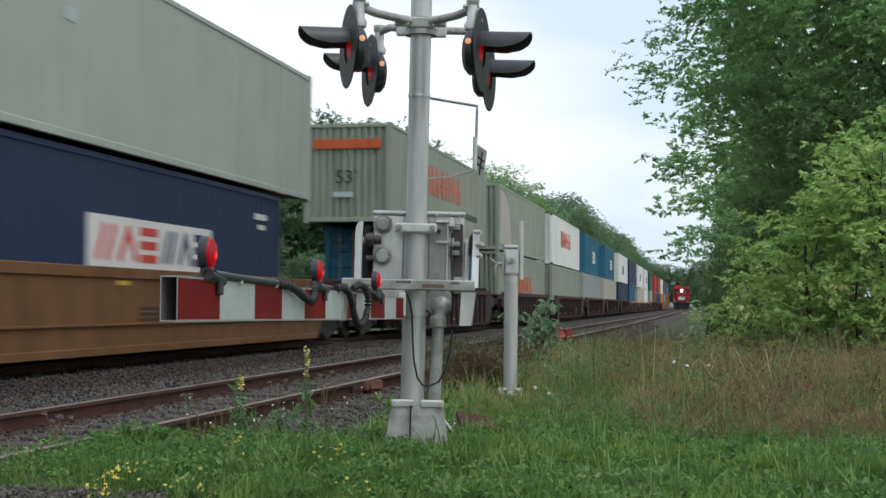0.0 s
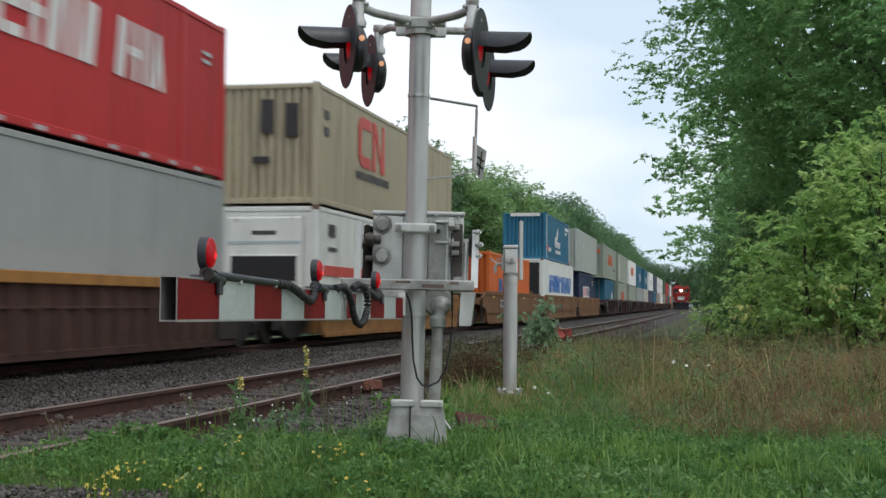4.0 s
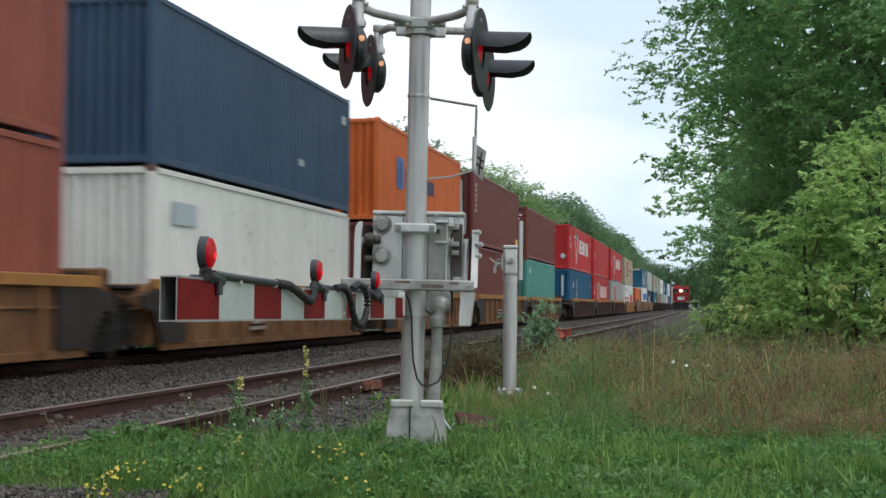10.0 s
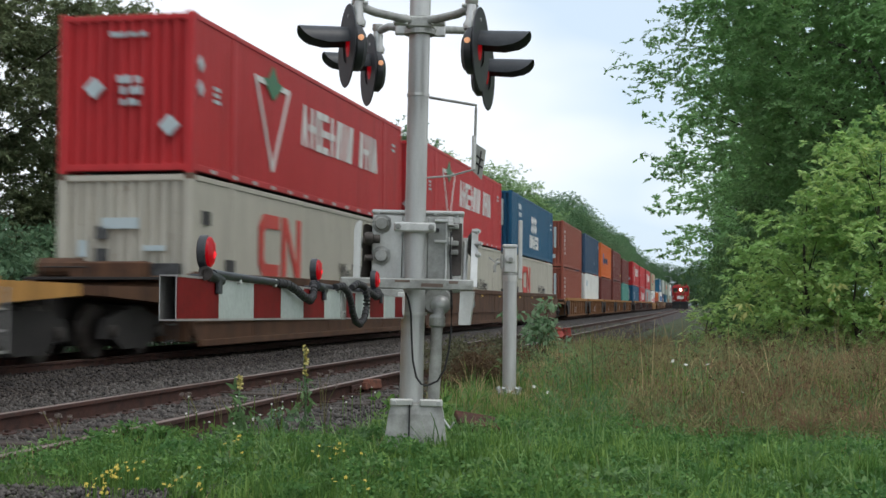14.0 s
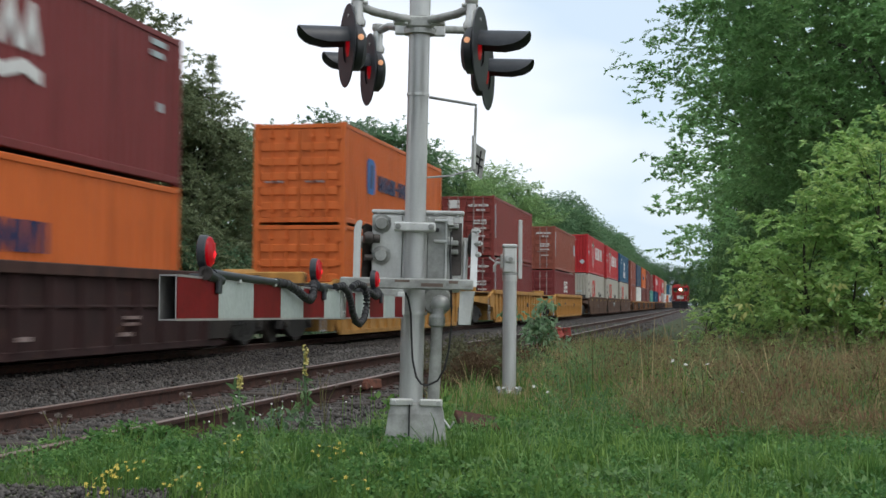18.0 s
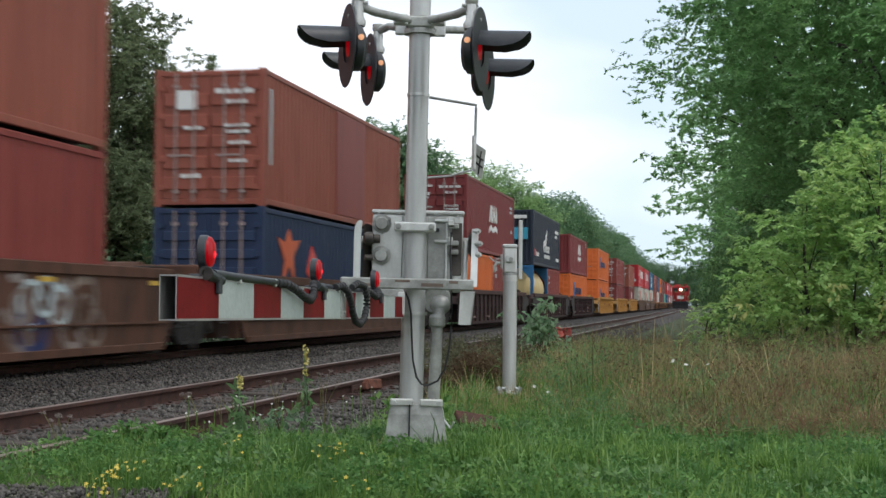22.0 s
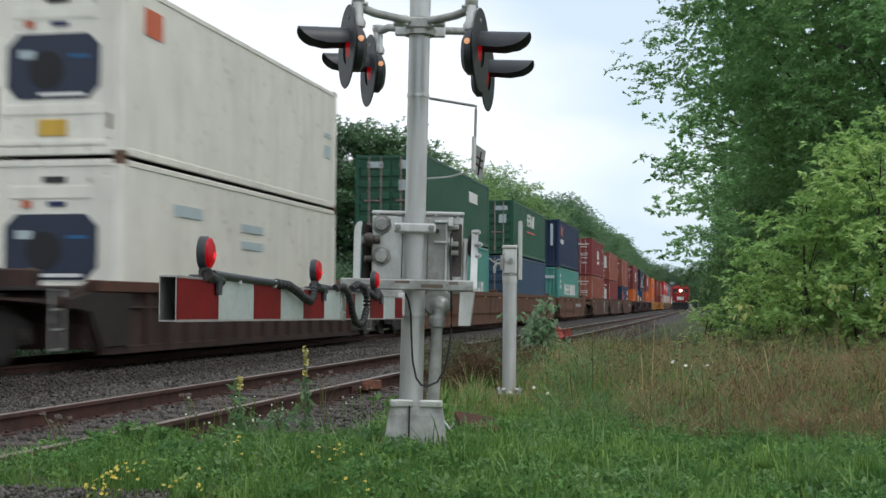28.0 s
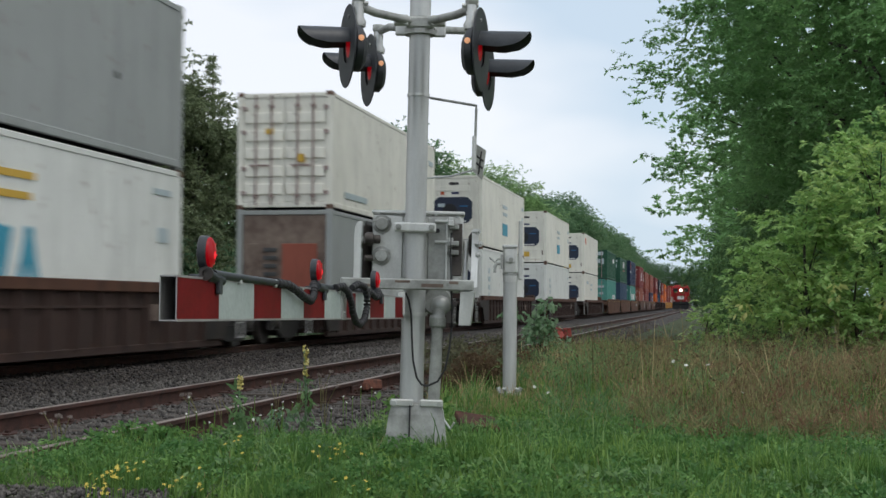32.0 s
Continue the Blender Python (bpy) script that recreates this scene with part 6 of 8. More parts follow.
def tank_container(c):
    """A cream tank in a blue open frame, in the rear half of a well."""
    root = thing("tank_container", "cream tank in a blue steel frame", "tank container", "containers on the train")
    l, w, h = L20, 2.44, 2.59
    prof = [(-l / 2 + 0.25, 0.15), (-l / 2 + 0.32, 0.7), (-l / 2 + 0.5, 1.0), (-l / 2 + 0.8, 1.12), (l / 2 - 0.8, 1.12), (l / 2 - 0.5, 1.0), (l / 2 - 0.32, 0.7), (l / 2 - 0.25, 0.15)]
    part("tank", Shape().turned((0, 0, 1.35), (1, 0, 0), prof, 28), "tank", root, "cream cylindrical tank", smooth=True)
    for sx in (-1, 1):
        for sy in (-1, 1):
            part("frame_post", Shape().box(sx * l / 2 - 0.08, sx * l / 2 + 0.08, sy * (w / 2 - 0.08) - 0.08, sy * (w / 2 - 0.08) + 0.08, 0, h, 0.01), "frame_blue", root)
            part("brace", Shape().rod((sx * l / 2, sy * (w / 2 - 0.1), 0.6), (sx * l / 2, sy * 0.5, 0.05), 0.05, n=6), "frame_blue", root)
            part("gusset", Shape().loft([[(sx * l / 2 - 0.03, sy * (w / 2 - 0.1), h - 0.8), (sx * l / 2 - 0.03, sy * (w / 2 - 0.1), h - 0.1), (sx * l / 2 - 0.03, sy * 0.5, h - 0.1)], [(sx * l / 2 + 0.03, sy * (w / 2 - 0.1), h - 0.8), (sx * l / 2 + 0.03, sy * (w / 2 - 0.1), h - 0.1), (sx * l / 2 + 0.03, sy * 0.5, h - 0.1)]]), "frame_blue", root)
        for z in (0.07, h - 0.08):
            part("frame_beam", Shape().box(sx * l / 2 - 0.07, sx * l / 2 + 0.07, -w / 2 + 0.1, w / 2 - 0.1, z - 0.07, z + 0.07, 0.01), "frame_blue", root)
    for sy in (-1, 1):
        part("side_rail", Shape().box(-l / 2, l / 2, sy * (w / 2 - 0.06) - 0.05, sy * (w / 2 - 0.06) + 0.05, 0, 0.14, 0.01), "frame_blue", root)
    part("label_sheet", Shape().box(-2.1, -1.6, -1.125, -1.10, 1.5, 1.9), "letter_white", root)
    part("manhole", Shape().turned((0.0, 0, 2.46), (0, 0, 1), [(0, 0.3), (0.12, 0.3), (0.16, 0.22)], 16), "tank", root)
    MOVING.append((root, c, 0.30))


# ---- well cars ----
def well_car(c, kind, colour, label, well, front, rear, top=1.41, rib=0.0, sill=None, marks=None):
    """A low well car: two deep side walls, end platforms and wheel trucks. front, rear: reach from the middle to its ends."""
    root = thing("well_car", label, "railway wagon", "well cars of the train")
    half, w = well / 2, 1.47
    z0 = 0.14
    over = max(0.25, min(0.75, min(front, rear) - half - 0.42))
    far = c > 100
    dip = 0.08 if kind == "amber" else 0.24
    proud = 0.085 if rib else 0.03
    for sy in (-1, 1):
        def wall():
            e = half + over
            pts = [(-e, 0.80), (-half - 0.12, 0.74), (-half + 0.12, 0.34), (-half + 0.34, z0), (half - 0.34, z0), (half - 0.12, 0.34), (half + 0.12, 0.74), (e, 0.80), (e, top - dip), (half + 0.05, top - 0.02), (half - 0.1, top), (-half + 0.1, top), (-half - 0.05, top - 0.02), (-e, top - dip)]
            a = [(x, sy * (w - 0.05), z) for x, z in pts]
            b = [(x, sy * w, z) for x, z in pts]
            return Shape().loft([b, a] if sy < 0 else [a, b])
        side = part("side_wall", cached(("well_side", well, top, sy, dip, round(over, 2)), wall, colour), None, root)
        part("top_chord", cached(("well_chord", well, top, proud, sill or 0), lambda: Shape().box(-half + 0.02, half - 0.02, -proud, proud, top - 0.15, top + 0.02, 0.012), sill or colour), None, side, at=pose(0, sy * w, 0))
        part("bottom_chord", cached(("well_lower_chord", well), lambda: Shape().box(-half + 0.36, half - 0.36, -0.03, 0.03, z0 - 0.03, z0 + 0.09, 0.008), colour), None, side, at=pose(0, sy * (w + 0.012), 0))
        if rib:
            k = round((well - 0.8) / rib)
            places = [-half + 0.4 + i * (well - 0.8) / k for i in range(k + 1)]

            def one_rib(x=0.0, s=None):
                """A pressed side post, wider at its foot."""
                d = 0.07
                quad = lambda z, g, o: [(x - 0.075 * g, -o, z), (x + 0.075 * g, -o, z), (x + 0.075 * g, o, z), (x - 0.075 * g, o, z)]
                return (s or Shape()).loft([quad(z0 + 0.07, 1.25, d), quad(0.55, 1.0, d), quad(top - 0.15, 0.8, d * 0.8)])

            if sy < 0 and not far:
                for x in places:
                    part("rib", cached(("well_rib", top), one_rib, colour), None, side, at=pose(x, -w, 0))
            else:
                def rib_row():
                    s = Shape()
                    for x in places:
                        one_rib(x, s)
                    return s
                row = part("ribs", cached(("well_rib_row", well, top), rib_row, colour), None, side, at=pose(0, sy * w, 0))
                row["kind"] = "stuff"
            part("ledge", cached(("well_shelf", well), lambda: Shape().box(-half + 0.25, half - 0.25, -0.035, 0.035, 0.80, 0.84, 0.006), colour), None, side, at=pose(0, sy * w, 0))
        else:
            for x in (-half * 0.62, 0.0, half * 0.62):
                part("seam", cached(("well_seam", top), lambda: Shape().box(-0.012, 0.012, -0.008, 0.008, z0 + 0.1, top - 0.16), colour), None, side, at=pose(x, sy * (w + 0.003), 0))
            part("ledge", cached(("well_ledge", well), lambda: Shape().box(-half + 0.2, half - 0.2, -0.03, 0.03, 0.54, 0.575, 0.004), colour), None, side, at=pose(0, sy * (w + 0.006), 0))
        if sy < 0 and kind in ("worn", "umber", "brown", "dark"):
            for sx in (-1, 1):
                def grimy():
                    pts = [(half - 1.25, z0 + 0.10), (half - 0.30, z0 + 0.10), (half + 0.10, 0.76), (half + over - 0.03, 0.82), (half + over - 0.03, top - 0.26), (half + 0.04, top - 0.16), (half - 1.25, top - 0.16)]
                    rings = [[(sx * x, y, z) for x, z in pts] for y in (-w + 0.004, -w - 0.078)]
                    return Shape().loft(rings if sx > 0 else rings[::-1])
                part("end_panel", cached(("well_end_panel", well, top, sx), grimy, "soot_plate"), None, side, "dark grimy end panel")
        if sy < 0:
            for x, z, a, b, m in marks or ():
                part("marking", Shape().box(x, x + a, -w - (0.075 if rib else 0.012) - (0.004 if m == "soot" else 0), -w + 0.004, z, z + b), m, side)
    part("well_floor", cached(("well_floor", well), lambda: Shape().box(-half + 0.1, half - 0.1, -w + 0.06, w - 0.06, 0.20, 0.29), "running_gear"), None, root)
    for sx, reach in ((1, front), (-1, rear)):
        def platform():
            s = Shape()
            ring = lambda x, y, a, b: [(x, -y, a), (x, y, a), (x, y, b), (x, -y, b)]
            return s.loft([ring(half - 0.05, w - 0.06, 0.50, top - 0.06), ring(half + 0.22, w - 0.06, 0.84, top - 0.10), ring(half + over - 0.02, w - 0.07, 0.86, top - 0.27), ring(reach - 0.40, w - 0.25, 0.98, min(1.16, top - 0.27)), ring(reach - 0.12, 0.55, 1.02, min(1.14, top - 0.28))])
        end = part("end_platform", cached(("end_platform", well, round(reach, 2), top, round(over, 2)), platform, colour), None, root, at=pose(0, 0, 0, 0, 0, 0 if sx > 0 else 180))
        deck = top - 0.20
        part("bulkhead", cached(("well_bulkhead", top, well), lambda: Shape().box(half - 0.14, half + 0.02, -w + 0.06, w - 0.06, 0.2, top - 0.12, 0.015), colour), None, end)
        part("centre_sill", cached(("centre_sill", well, round(reach, 2)), lambda: Shape().box(half - 0.1, reach - 0.06, -0.50, 0.50, 0.62, 1.02, 0.02).box(reach - 0.3, reach - 0.02, -0.2, 0.2, 0.7, 0.98, 0.02), "running_gear"), None, end, "dark centre sill and coupling")
        part("brake_rigging", cached(("brake_rigging",), lambda: Shape().rod((0.1, -1.40, 0.66), (1.3, -1.25, 0.70), 0.03, n=6).rod((0.2, -1.3, 0.44), (1.1, -1.32, 0.46), 0.022, n=6).box(0.25, 0.55, -1.38, -0.9, 0.52, 0.76, 0.02).tube([(0.15, -1.36, 0.9), (0.2, -1.40, 0.72), (0.7, -1.36, 0.62), (1.2, -1.2, 0.7)], 0.025, 6).box(0.75, 0.95, -1.36, -0.85, 0.58, 0.78, 0.02), "running_gear"), None, end, "dark pipes and brake rods", at=pose(half, 0, 0))
        part("walkway", cached(("walkway", round(over, 2)), lambda: Shape().box(0, over - 0.08, -1.36, 1.36, 0, 0.05, 0.005), "running_gear"), None, end, at=pose(half + 0.10, 0, deck + 0.06))
        for y in (w - 0.04, -w + 0.04):
            part("ladder", cached(("end_ladder",), lambda: Shape().rod((-0.17, 0, 0), (-0.17, 0, 0.86), 0.020, n=6).rod((0.17, 0, 0), (0.17, 0, 0.86), 0.020, n=6).box(-0.17, 0.17, -0.025, 0.025, 0.0, 0.035).box(-0.17, 0.17, -0.02, 0.02, 0.28, 0.31).box(-0.17, 0.17, -0.02, 0.02, 0.56, 0.59), "aluminium" if rib == 0.9 or rib == 0.8 else "running_gear"), None, end, "worn steel end ladder", at=pose(half + over + 0.12, y, 0.22))
        part("hand_rail", cached(("hand_rail",), lambda: Shape().tube([(0, -1.05, 0), (0, -1.05, 0.28), (0, -0.2, 0.28), (0, -0.2, 0)], 0.018, 6), "running_gear"), None, end, at=pose(half + over * 0.9, 0, deck))
        if sx < 0:
            part("brake_cylinder", cached(("brake_cylinder",), lambda: Shape().turned((0, -1.25, 0.20), (0, 1, 0), [(0, 0.12), (0.03, 0.17), (0.8, 0.17), (0.84, 0.08)], 14).box(-0.2, 0.2, -0.6, 0.8, 0.0, 0.30, 0.03), colour), None, end, "air reservoir and valve box", at=pose(half + 0.34, 0, deck + 0.08))
            part("brake_wheel", cached(("brake_wheel",), lambda: Shape().turned((0, 0.7, 0.18), (1, 0, 0), [(0, 0.15), (0.02, 0.16), (0.04, 0.15)], 18).rod((0.02, 0.7, -0.1), (0.02, 0.7, 0.18), 0.03, n=8), "running_gear"), None, end, at=pose(half + 0.26, 0, deck + 0.06))
    return root


def graffiti(side, places, seed):
    """Faded spray-paint ribbons on the side wall that faces the road."""
    rng = random.Random(seed)
    for x, z, size, m in places:
        s = Shape()
        for k in range(3):
            a, turn = rng.uniform(0, 6.28), rng.uniform(0.35, 0.75) * rng.choice((-1, 1))
            px, pz = x + rng.uniform(-0.3, 0.3) * size, z + rng.uniform(-0.25, 0.25) * size
            line = []
            for j in range(10):
                line.append((px, pz, a))
                px, pz = px + 0.16 * size * math.cos(a), min(1.2, max(0.26, pz + 0.16 * size * math.sin(a)))
                a += turn
            wide = rng.uniform(0.035, 0.07)
            y = -1.474 - 0.001 * k
            top = [(px - wide * math.sin(q), y, pz + wide * math.cos(q)) for px, pz, q in line]
            low = [(px + wide * math.sin(q), y, pz - wide * math.cos(q)) for px, pz, q in line]
            s.add(top + low, [(10 + j, 11 + j, 1 + j, j) for j in range(9)])
        part("graffiti", s, m, side, "faded spray-paint scrawl")


def wheel_truck(parent, x):
    """A two-axle truck with side frames, springs and wheels."""
    def truck_frame():
        s = Shape()
        for sy in (-1, 1):
            pts = [(-1.18, 0.32), (-1.06, 0.62), (-0.45, 0.76), (0.45, 0.76), (1.06, 0.62), (1.18, 0.32), (0.75, 0.30), (0.45, 0.14), (-0.45, 0.14), (-0.75, 0.30)]
            a = [(px, sy * 1.0, pz) for px, pz in pts]
            b = [(px, sy * 1.12, pz) for px, pz in pts]
            s.loft([b, a] if sy < 0 else [a, b])
        s.box(-0.22, 0.22, -1.12, 1.12, 0.40, 0.84, 0.02)
        for x in (-0.42, 0.42):
            s.box(x - 0.21, x + 0.10, -1.06, 1.06, 0.18, 0.62, 0.02) if x > 0 else s.box(x - 0.10, x + 0.21, -1.06, 1.06, 0.18, 0.62, 0.02)
        return s
    truck = part("wheel_truck", cached(("wheel_truck",), truck_frame, "running_gear"), None, parent, "dark two-axle wheel truck", at=pose(x, 0, 0))
    for ax in (-0.86, 0.86):
        for sy in (-1, 1):
            part("wheel", cached(("train_wheel",), lambda: Shape().turned((0, -0.07, 0), (0, 1, 0), [(0, 0.36), (0.0, 0.42), (0.10, 0.425), (0.105, 0.45), (0.135, 0.45), (0.14, 0.3)], 22), "wheel_steel", True), None, truck, at=pose(ax, sy * 0.76, 0.425, 0, 0, 0 if sy < 0 else 180))
            part("axle_box", cached(("axle_box",), lambda: Shape().turned((0, -0.09, 0), (0, 1, 0), [(0, 0.06), (0.02, 0.10), (0.18, 0.10)], 12), "wheel_steel"), None, truck, at=pose(ax, sy * 1.10, 0.43, 0, 0, 0 if sy < 0 else 180))
    for sy in (-1, 1):
        part("spring_nest", cached(("truck_spring",), lambda: Shape().rod((-0.14, 0, 0.28), (-0.14, 0, 0.52), 0.055, n=8).rod((0, 0, 0.28), (0, 0, 0.52), 0.055, n=8).rod((0.14, 0, 0.28), (0.14, 0, 0.52), 0.055, n=8), "running_gear"), None, truck, at=pose(0, sy * 1.06, 0))


def build_wells():
    smooth = ("tan-brown smooth-sided well car", 16.9, 1.41, 0.0)
    styles = {
        "tan": ("well_tan", *smooth, None), "orange": ("well_orange", "orange-brown smooth-sided well car", 16.9, 1.20, 0.0, None),
        "brown": ("well_brown", "dark brown ribbed well car with a tan top sill", 16.9, 1.29, 0.62, "well_sill"),
        "russet": ("well_russet", "rusty dark brown smooth-sided well car", 16.9, 1.41, 0.0, None),
        "worn": ("well_worn", "weathered yellow-brown ribbed well car with a bright top sill", 13.3, 1.26, 1.25, "well_sill"),
        "yellow": ("well_yellow", "bright yellow ribbed well car", 15.6, 1.44, 0.9, None),
        "dark": ("well_dark", "dark brown ribbed well car with white markings", 16.0, 1.40, 0.95, "well_brown"),
        "rust": ("well_rust", "rust-brown smooth well car with faded graffiti", 16.2, 1.42, 0.0, None),
        "amber": ("well_amber", "amber-brown smooth well car with rusty stains", 16.2, 1.37, 0.0, None),
        "umber": ("well_umber", "dark umber ribbed well car with a rusty top sill", 15.4, 1.20, 0.8, "well_rust"),
    }
    units = [(318, "tan"), (298.5, "tan"), (279, "tan"), (259.5, "dark"), (240, "dark"), (220.5, "dark"), (201, "brown"), (181.5, "brown"), (162, "brown"), (142.6, "dark"), (123, "dark"), (103.6, "dark"),
             (84.4, "dark"), (64.8, "dark"), (45.3, "dark"), (21.46, "tan"), (2.45, "tan"), (-16.85, "tan"), (-39.75, "orange"), (-62.0, "brown"), (-81.8, "brown"), (-100.4, "brown"),
             (-122.35, "worn"), (-137.6, "worn"), (-152.6, "worn"), (-167.85, "worn"), (-183.2, "worn"), (-203.9, "russet"), (-223.2, "russet"), (-242.3, "russet"),
             (-265.8, "yellow"), (-288.4, "yellow"), (-311.9, "yellow"), (-334.8, "dark"), (-353.6, "dark"), (-372.8, "dark"), (-396.1, "rust"), (-415.7, "rust"), (-435.1, "rust"),
             (-458.3, "amber"), (-477.6, "amber"), (-496.9, "amber"), (-519.85, "umber"), (-543.0, "umber"), (-564.35, "umber"), (-586.0, "umber"), (-607.6, "umber")]
    for i, (c, style) in enumerate(units):
        colour, label, well, top, rib, sill = styles[style]
        ahead = (units[i - 1][0] - c) / 2 if i else well / 2 + 2.2
        behind = (c - units[i + 1][0]) / 2 if i + 1 < len(units) else well / 2 + 2.2
        well = min(well, 2 * min(ahead, behind) - 1.5)
        well = 13.3 if well < 14 else well
        marks = []
        if style in ("tan", "russet"):
            marks += [(-1.6, 0.80 - 0.09 * k, 2.2 - 0.4 * k, 0.035, "letter_dark") for k in range(3)] + [(-6.8 + 4.4 * k, 1.16, 0.42, 0.07, "letter_yellow") for k in range(4)]
        if c == -16.85:
            marks += [(-4.75 + 1.6 * k, 0.78, 1.5, 0.30, "letter_pale") for k in range(2)] + [(-4.62 + 1.6 * k, 0.83, 1.0, 0.20, "soot") for k in range(2)]
        if c == -223.2:
            marks += [(-1.5, 0.76, 1.9, 0.26, "letter_pale"), (-1.3, 0.80, 0.8, 0.18, "soot")]
        if style == "dark":
            marks += [(-6.35 + 3.17 * k, 0.36, 0.34, 0.06, "rod_worn") for k in range(4)] + [(3.35, 0.62, 0.42, 0.05, "rod_worn"), (3.35, 0.52, 0.34, 0.05, "rod_worn"), (1.6, 1.30, 0.5, 0.06, "letter_pale")]
        if style in ("rust", "amber"):
            marks += [(-7.2 + 3.6 * k, 1.16, 0.42, 0.07, "letter_yellow") for k in range(5)]
            if c in (-396.1, -458.3):
                marks += [(1.3, 0.74, 1.7, 0.26, "rust_stain"), (3.25, 0.74, 1.7, 0.26, "rust_stain")]
                marks += [(1.45 + 0.48 * k + (0.1 if k > 2 else 0), 0.79, 0.30, 0.15, "letter_pale") for k in range(7)]
        if style == "brown":
            marks += [(-7.5, 1.06, 0.5, 0.07, "letter_yellow"), (-5.5, 1.06, 0.5, 0.07, "letter_yellow")]
        if style == "worn":
            marks += [(-2.0, 0.62, 0.9, 0.07, "rod_worn"), (-2.0, 0.50, 0.7, 0.07, "rod_worn"), (-2.0, 0.38, 0.8, 0.07, "rod_worn")]
        if style == "yellow":
            marks += [(2.1, 0.72, 0.34, 0.20, "soot"), (-3.4, 0.86, 0.5, 0.10, "soot"), (4.6, 1.36, 0.5, 0.06, "letter_pale")]
        if style == "umber":
            marks += [(4.2, 0.60, 0.32, 0.26, "rust_stain"), (-1.6, 1.10, 0.5, 0.06, "rod_worn")]
        if style == "orange":
            marks += [(-6.0 + 3.0 * k, 0.95, 0.5, 0.08, "letter_yellow") for k in range(5)]
        root = well_car(c, style, colour, label, well, ahead, behind, top, rib, sill, marks)
        if style == "rust" and c > -440 and c != -396.1:
            graffiti(root.children[0], [(-5.2, 0.75, 0.9, "graffiti"), (2.8, 0.7, 1.0, "graffiti"), (3.7, 0.75, 1.1, "letter_pale"), (4.5, 0.7, 1.0, "graffiti"), (5.4, 0.75, 1.0, "rust_stain"), (3.4, 0.5, 0.8, "letter_navy")], int(-c))
        if c == -458.3:
            raised = part("raised_end", Shape().box(6.3, 8.95, -1.46, -1.40, 1.28, 1.60, 0.01), colour, root, "raised side plate at the car's end")
            part("edge_rail", Shape().box(6.3, 8.95, -1.48, -1.41, 1.60, 1.63, 0.006), "rod_worn", raised, "worn pale top edge")
        joined_front = i and units[i - 1][1] == style and ahead * 2 < 20.4
        joined_back = i + 1 < len(units) and units[i + 1][1] == style and behind * 2 < 20.4
        wheel_truck(root, -behind + 0.02 if joined_back else -(behind - 1.75))
        if not joined_front:
            wheel_truck(root, ahead - 1.75)
        MOVING.append((root, c, 0.0))


build_containers()
build_wells()


def locomotive():
    """A red locomotive waiting on the near track far down the line, headlight on."""
    x = 250.0
    root = thing("locomotive", "red locomotive standing with its headlight lit", "locomotive", at=pose(x, TRACK_NEAR + bend(x), 0, 0, 0, math.degrees(math.atan(slope(x)))))
    part("frame", Shape().box(0, 20, -1.5, 1.5, 0.95, 1.45, 0.05), "dark_void", root)
    part("short_hood", Shape().box(1.2, 3.4, -0.95, 0.95, 1.45, 3.2, 0.12), "loco_red", root, "red nose hood")
    cab = part("cab", Shape().loft([[(3.4, -1.55, 1.45), (5.6, -1.55, 1.45), (5.6, 1.55, 1.45), (3.4, 1.55, 1.45)], [(3.4, -1.55, 4.1), (5.6, -1.55, 4.1), (5.6, 1.55, 4.1), (3.4, 1.55, 4.1)], [(3.6, -1.1, 4.6), (5.6, -1.1, 4.6), (5.6, 1.1, 4.6), (3.6, 1.1, 4.6)]]), "loco_red", root, "red driver's cab")
    for y in (-0.95, 0.95):
        part("windscreen", Shape().box(3.37, 3.41, y - 0.4, y + 0.4, 3.3, 3.95, 0.01), "dark_void", cab)
    part("long_hood", Shape().box(5.6, 19, -0.95, 0.95, 1.45, 4.3, 0.15), "loco_red", root)
    light = part("headlight", Shape().turned((3.38, 0, 3.62), (-1, 0, 0), [(0, 0.24), (0.1, 0.24), (0.12, 0.15)], 16), "headlight", cab, "bright white headlight")
    for y in (-1.1, 1.1):
        part("ditch_light", Shape().turned((0.15, y, 1.65), (-1, 0, 0), [(0, 0.10), (0.05, 0.09)], 12), "letter_pale", root)
    part("pilot", Shape().loft([[(0.0, -1.4, 0.15), (0.3, -1.4, 0.15), (0.3, 1.4, 0.15), (0.0, 1.4, 0.15)], [(0.1, -1.4, 1.0), (0.5, -1.4, 1.0), (0.5, 1.4, 1.0), (0.1, 1.4, 1.0)]]), "dark_void", root)
    part("nose_stripe", Shape().box(1.17, 1.2, -0.6, 0.6, 1.9, 2.5), "letter_white", root)
    for y in (-1.35, 1.35):
        part("hand_rail", Shape().tube([(0.3, y, 1.45), (0.3, y, 2.4), (3.2, y, 2.4)], 0.03, 6), "letter_white", root)
    wheel_truck(root, 3.6)
    wheel_truck(root, 16.4)


locomotive()


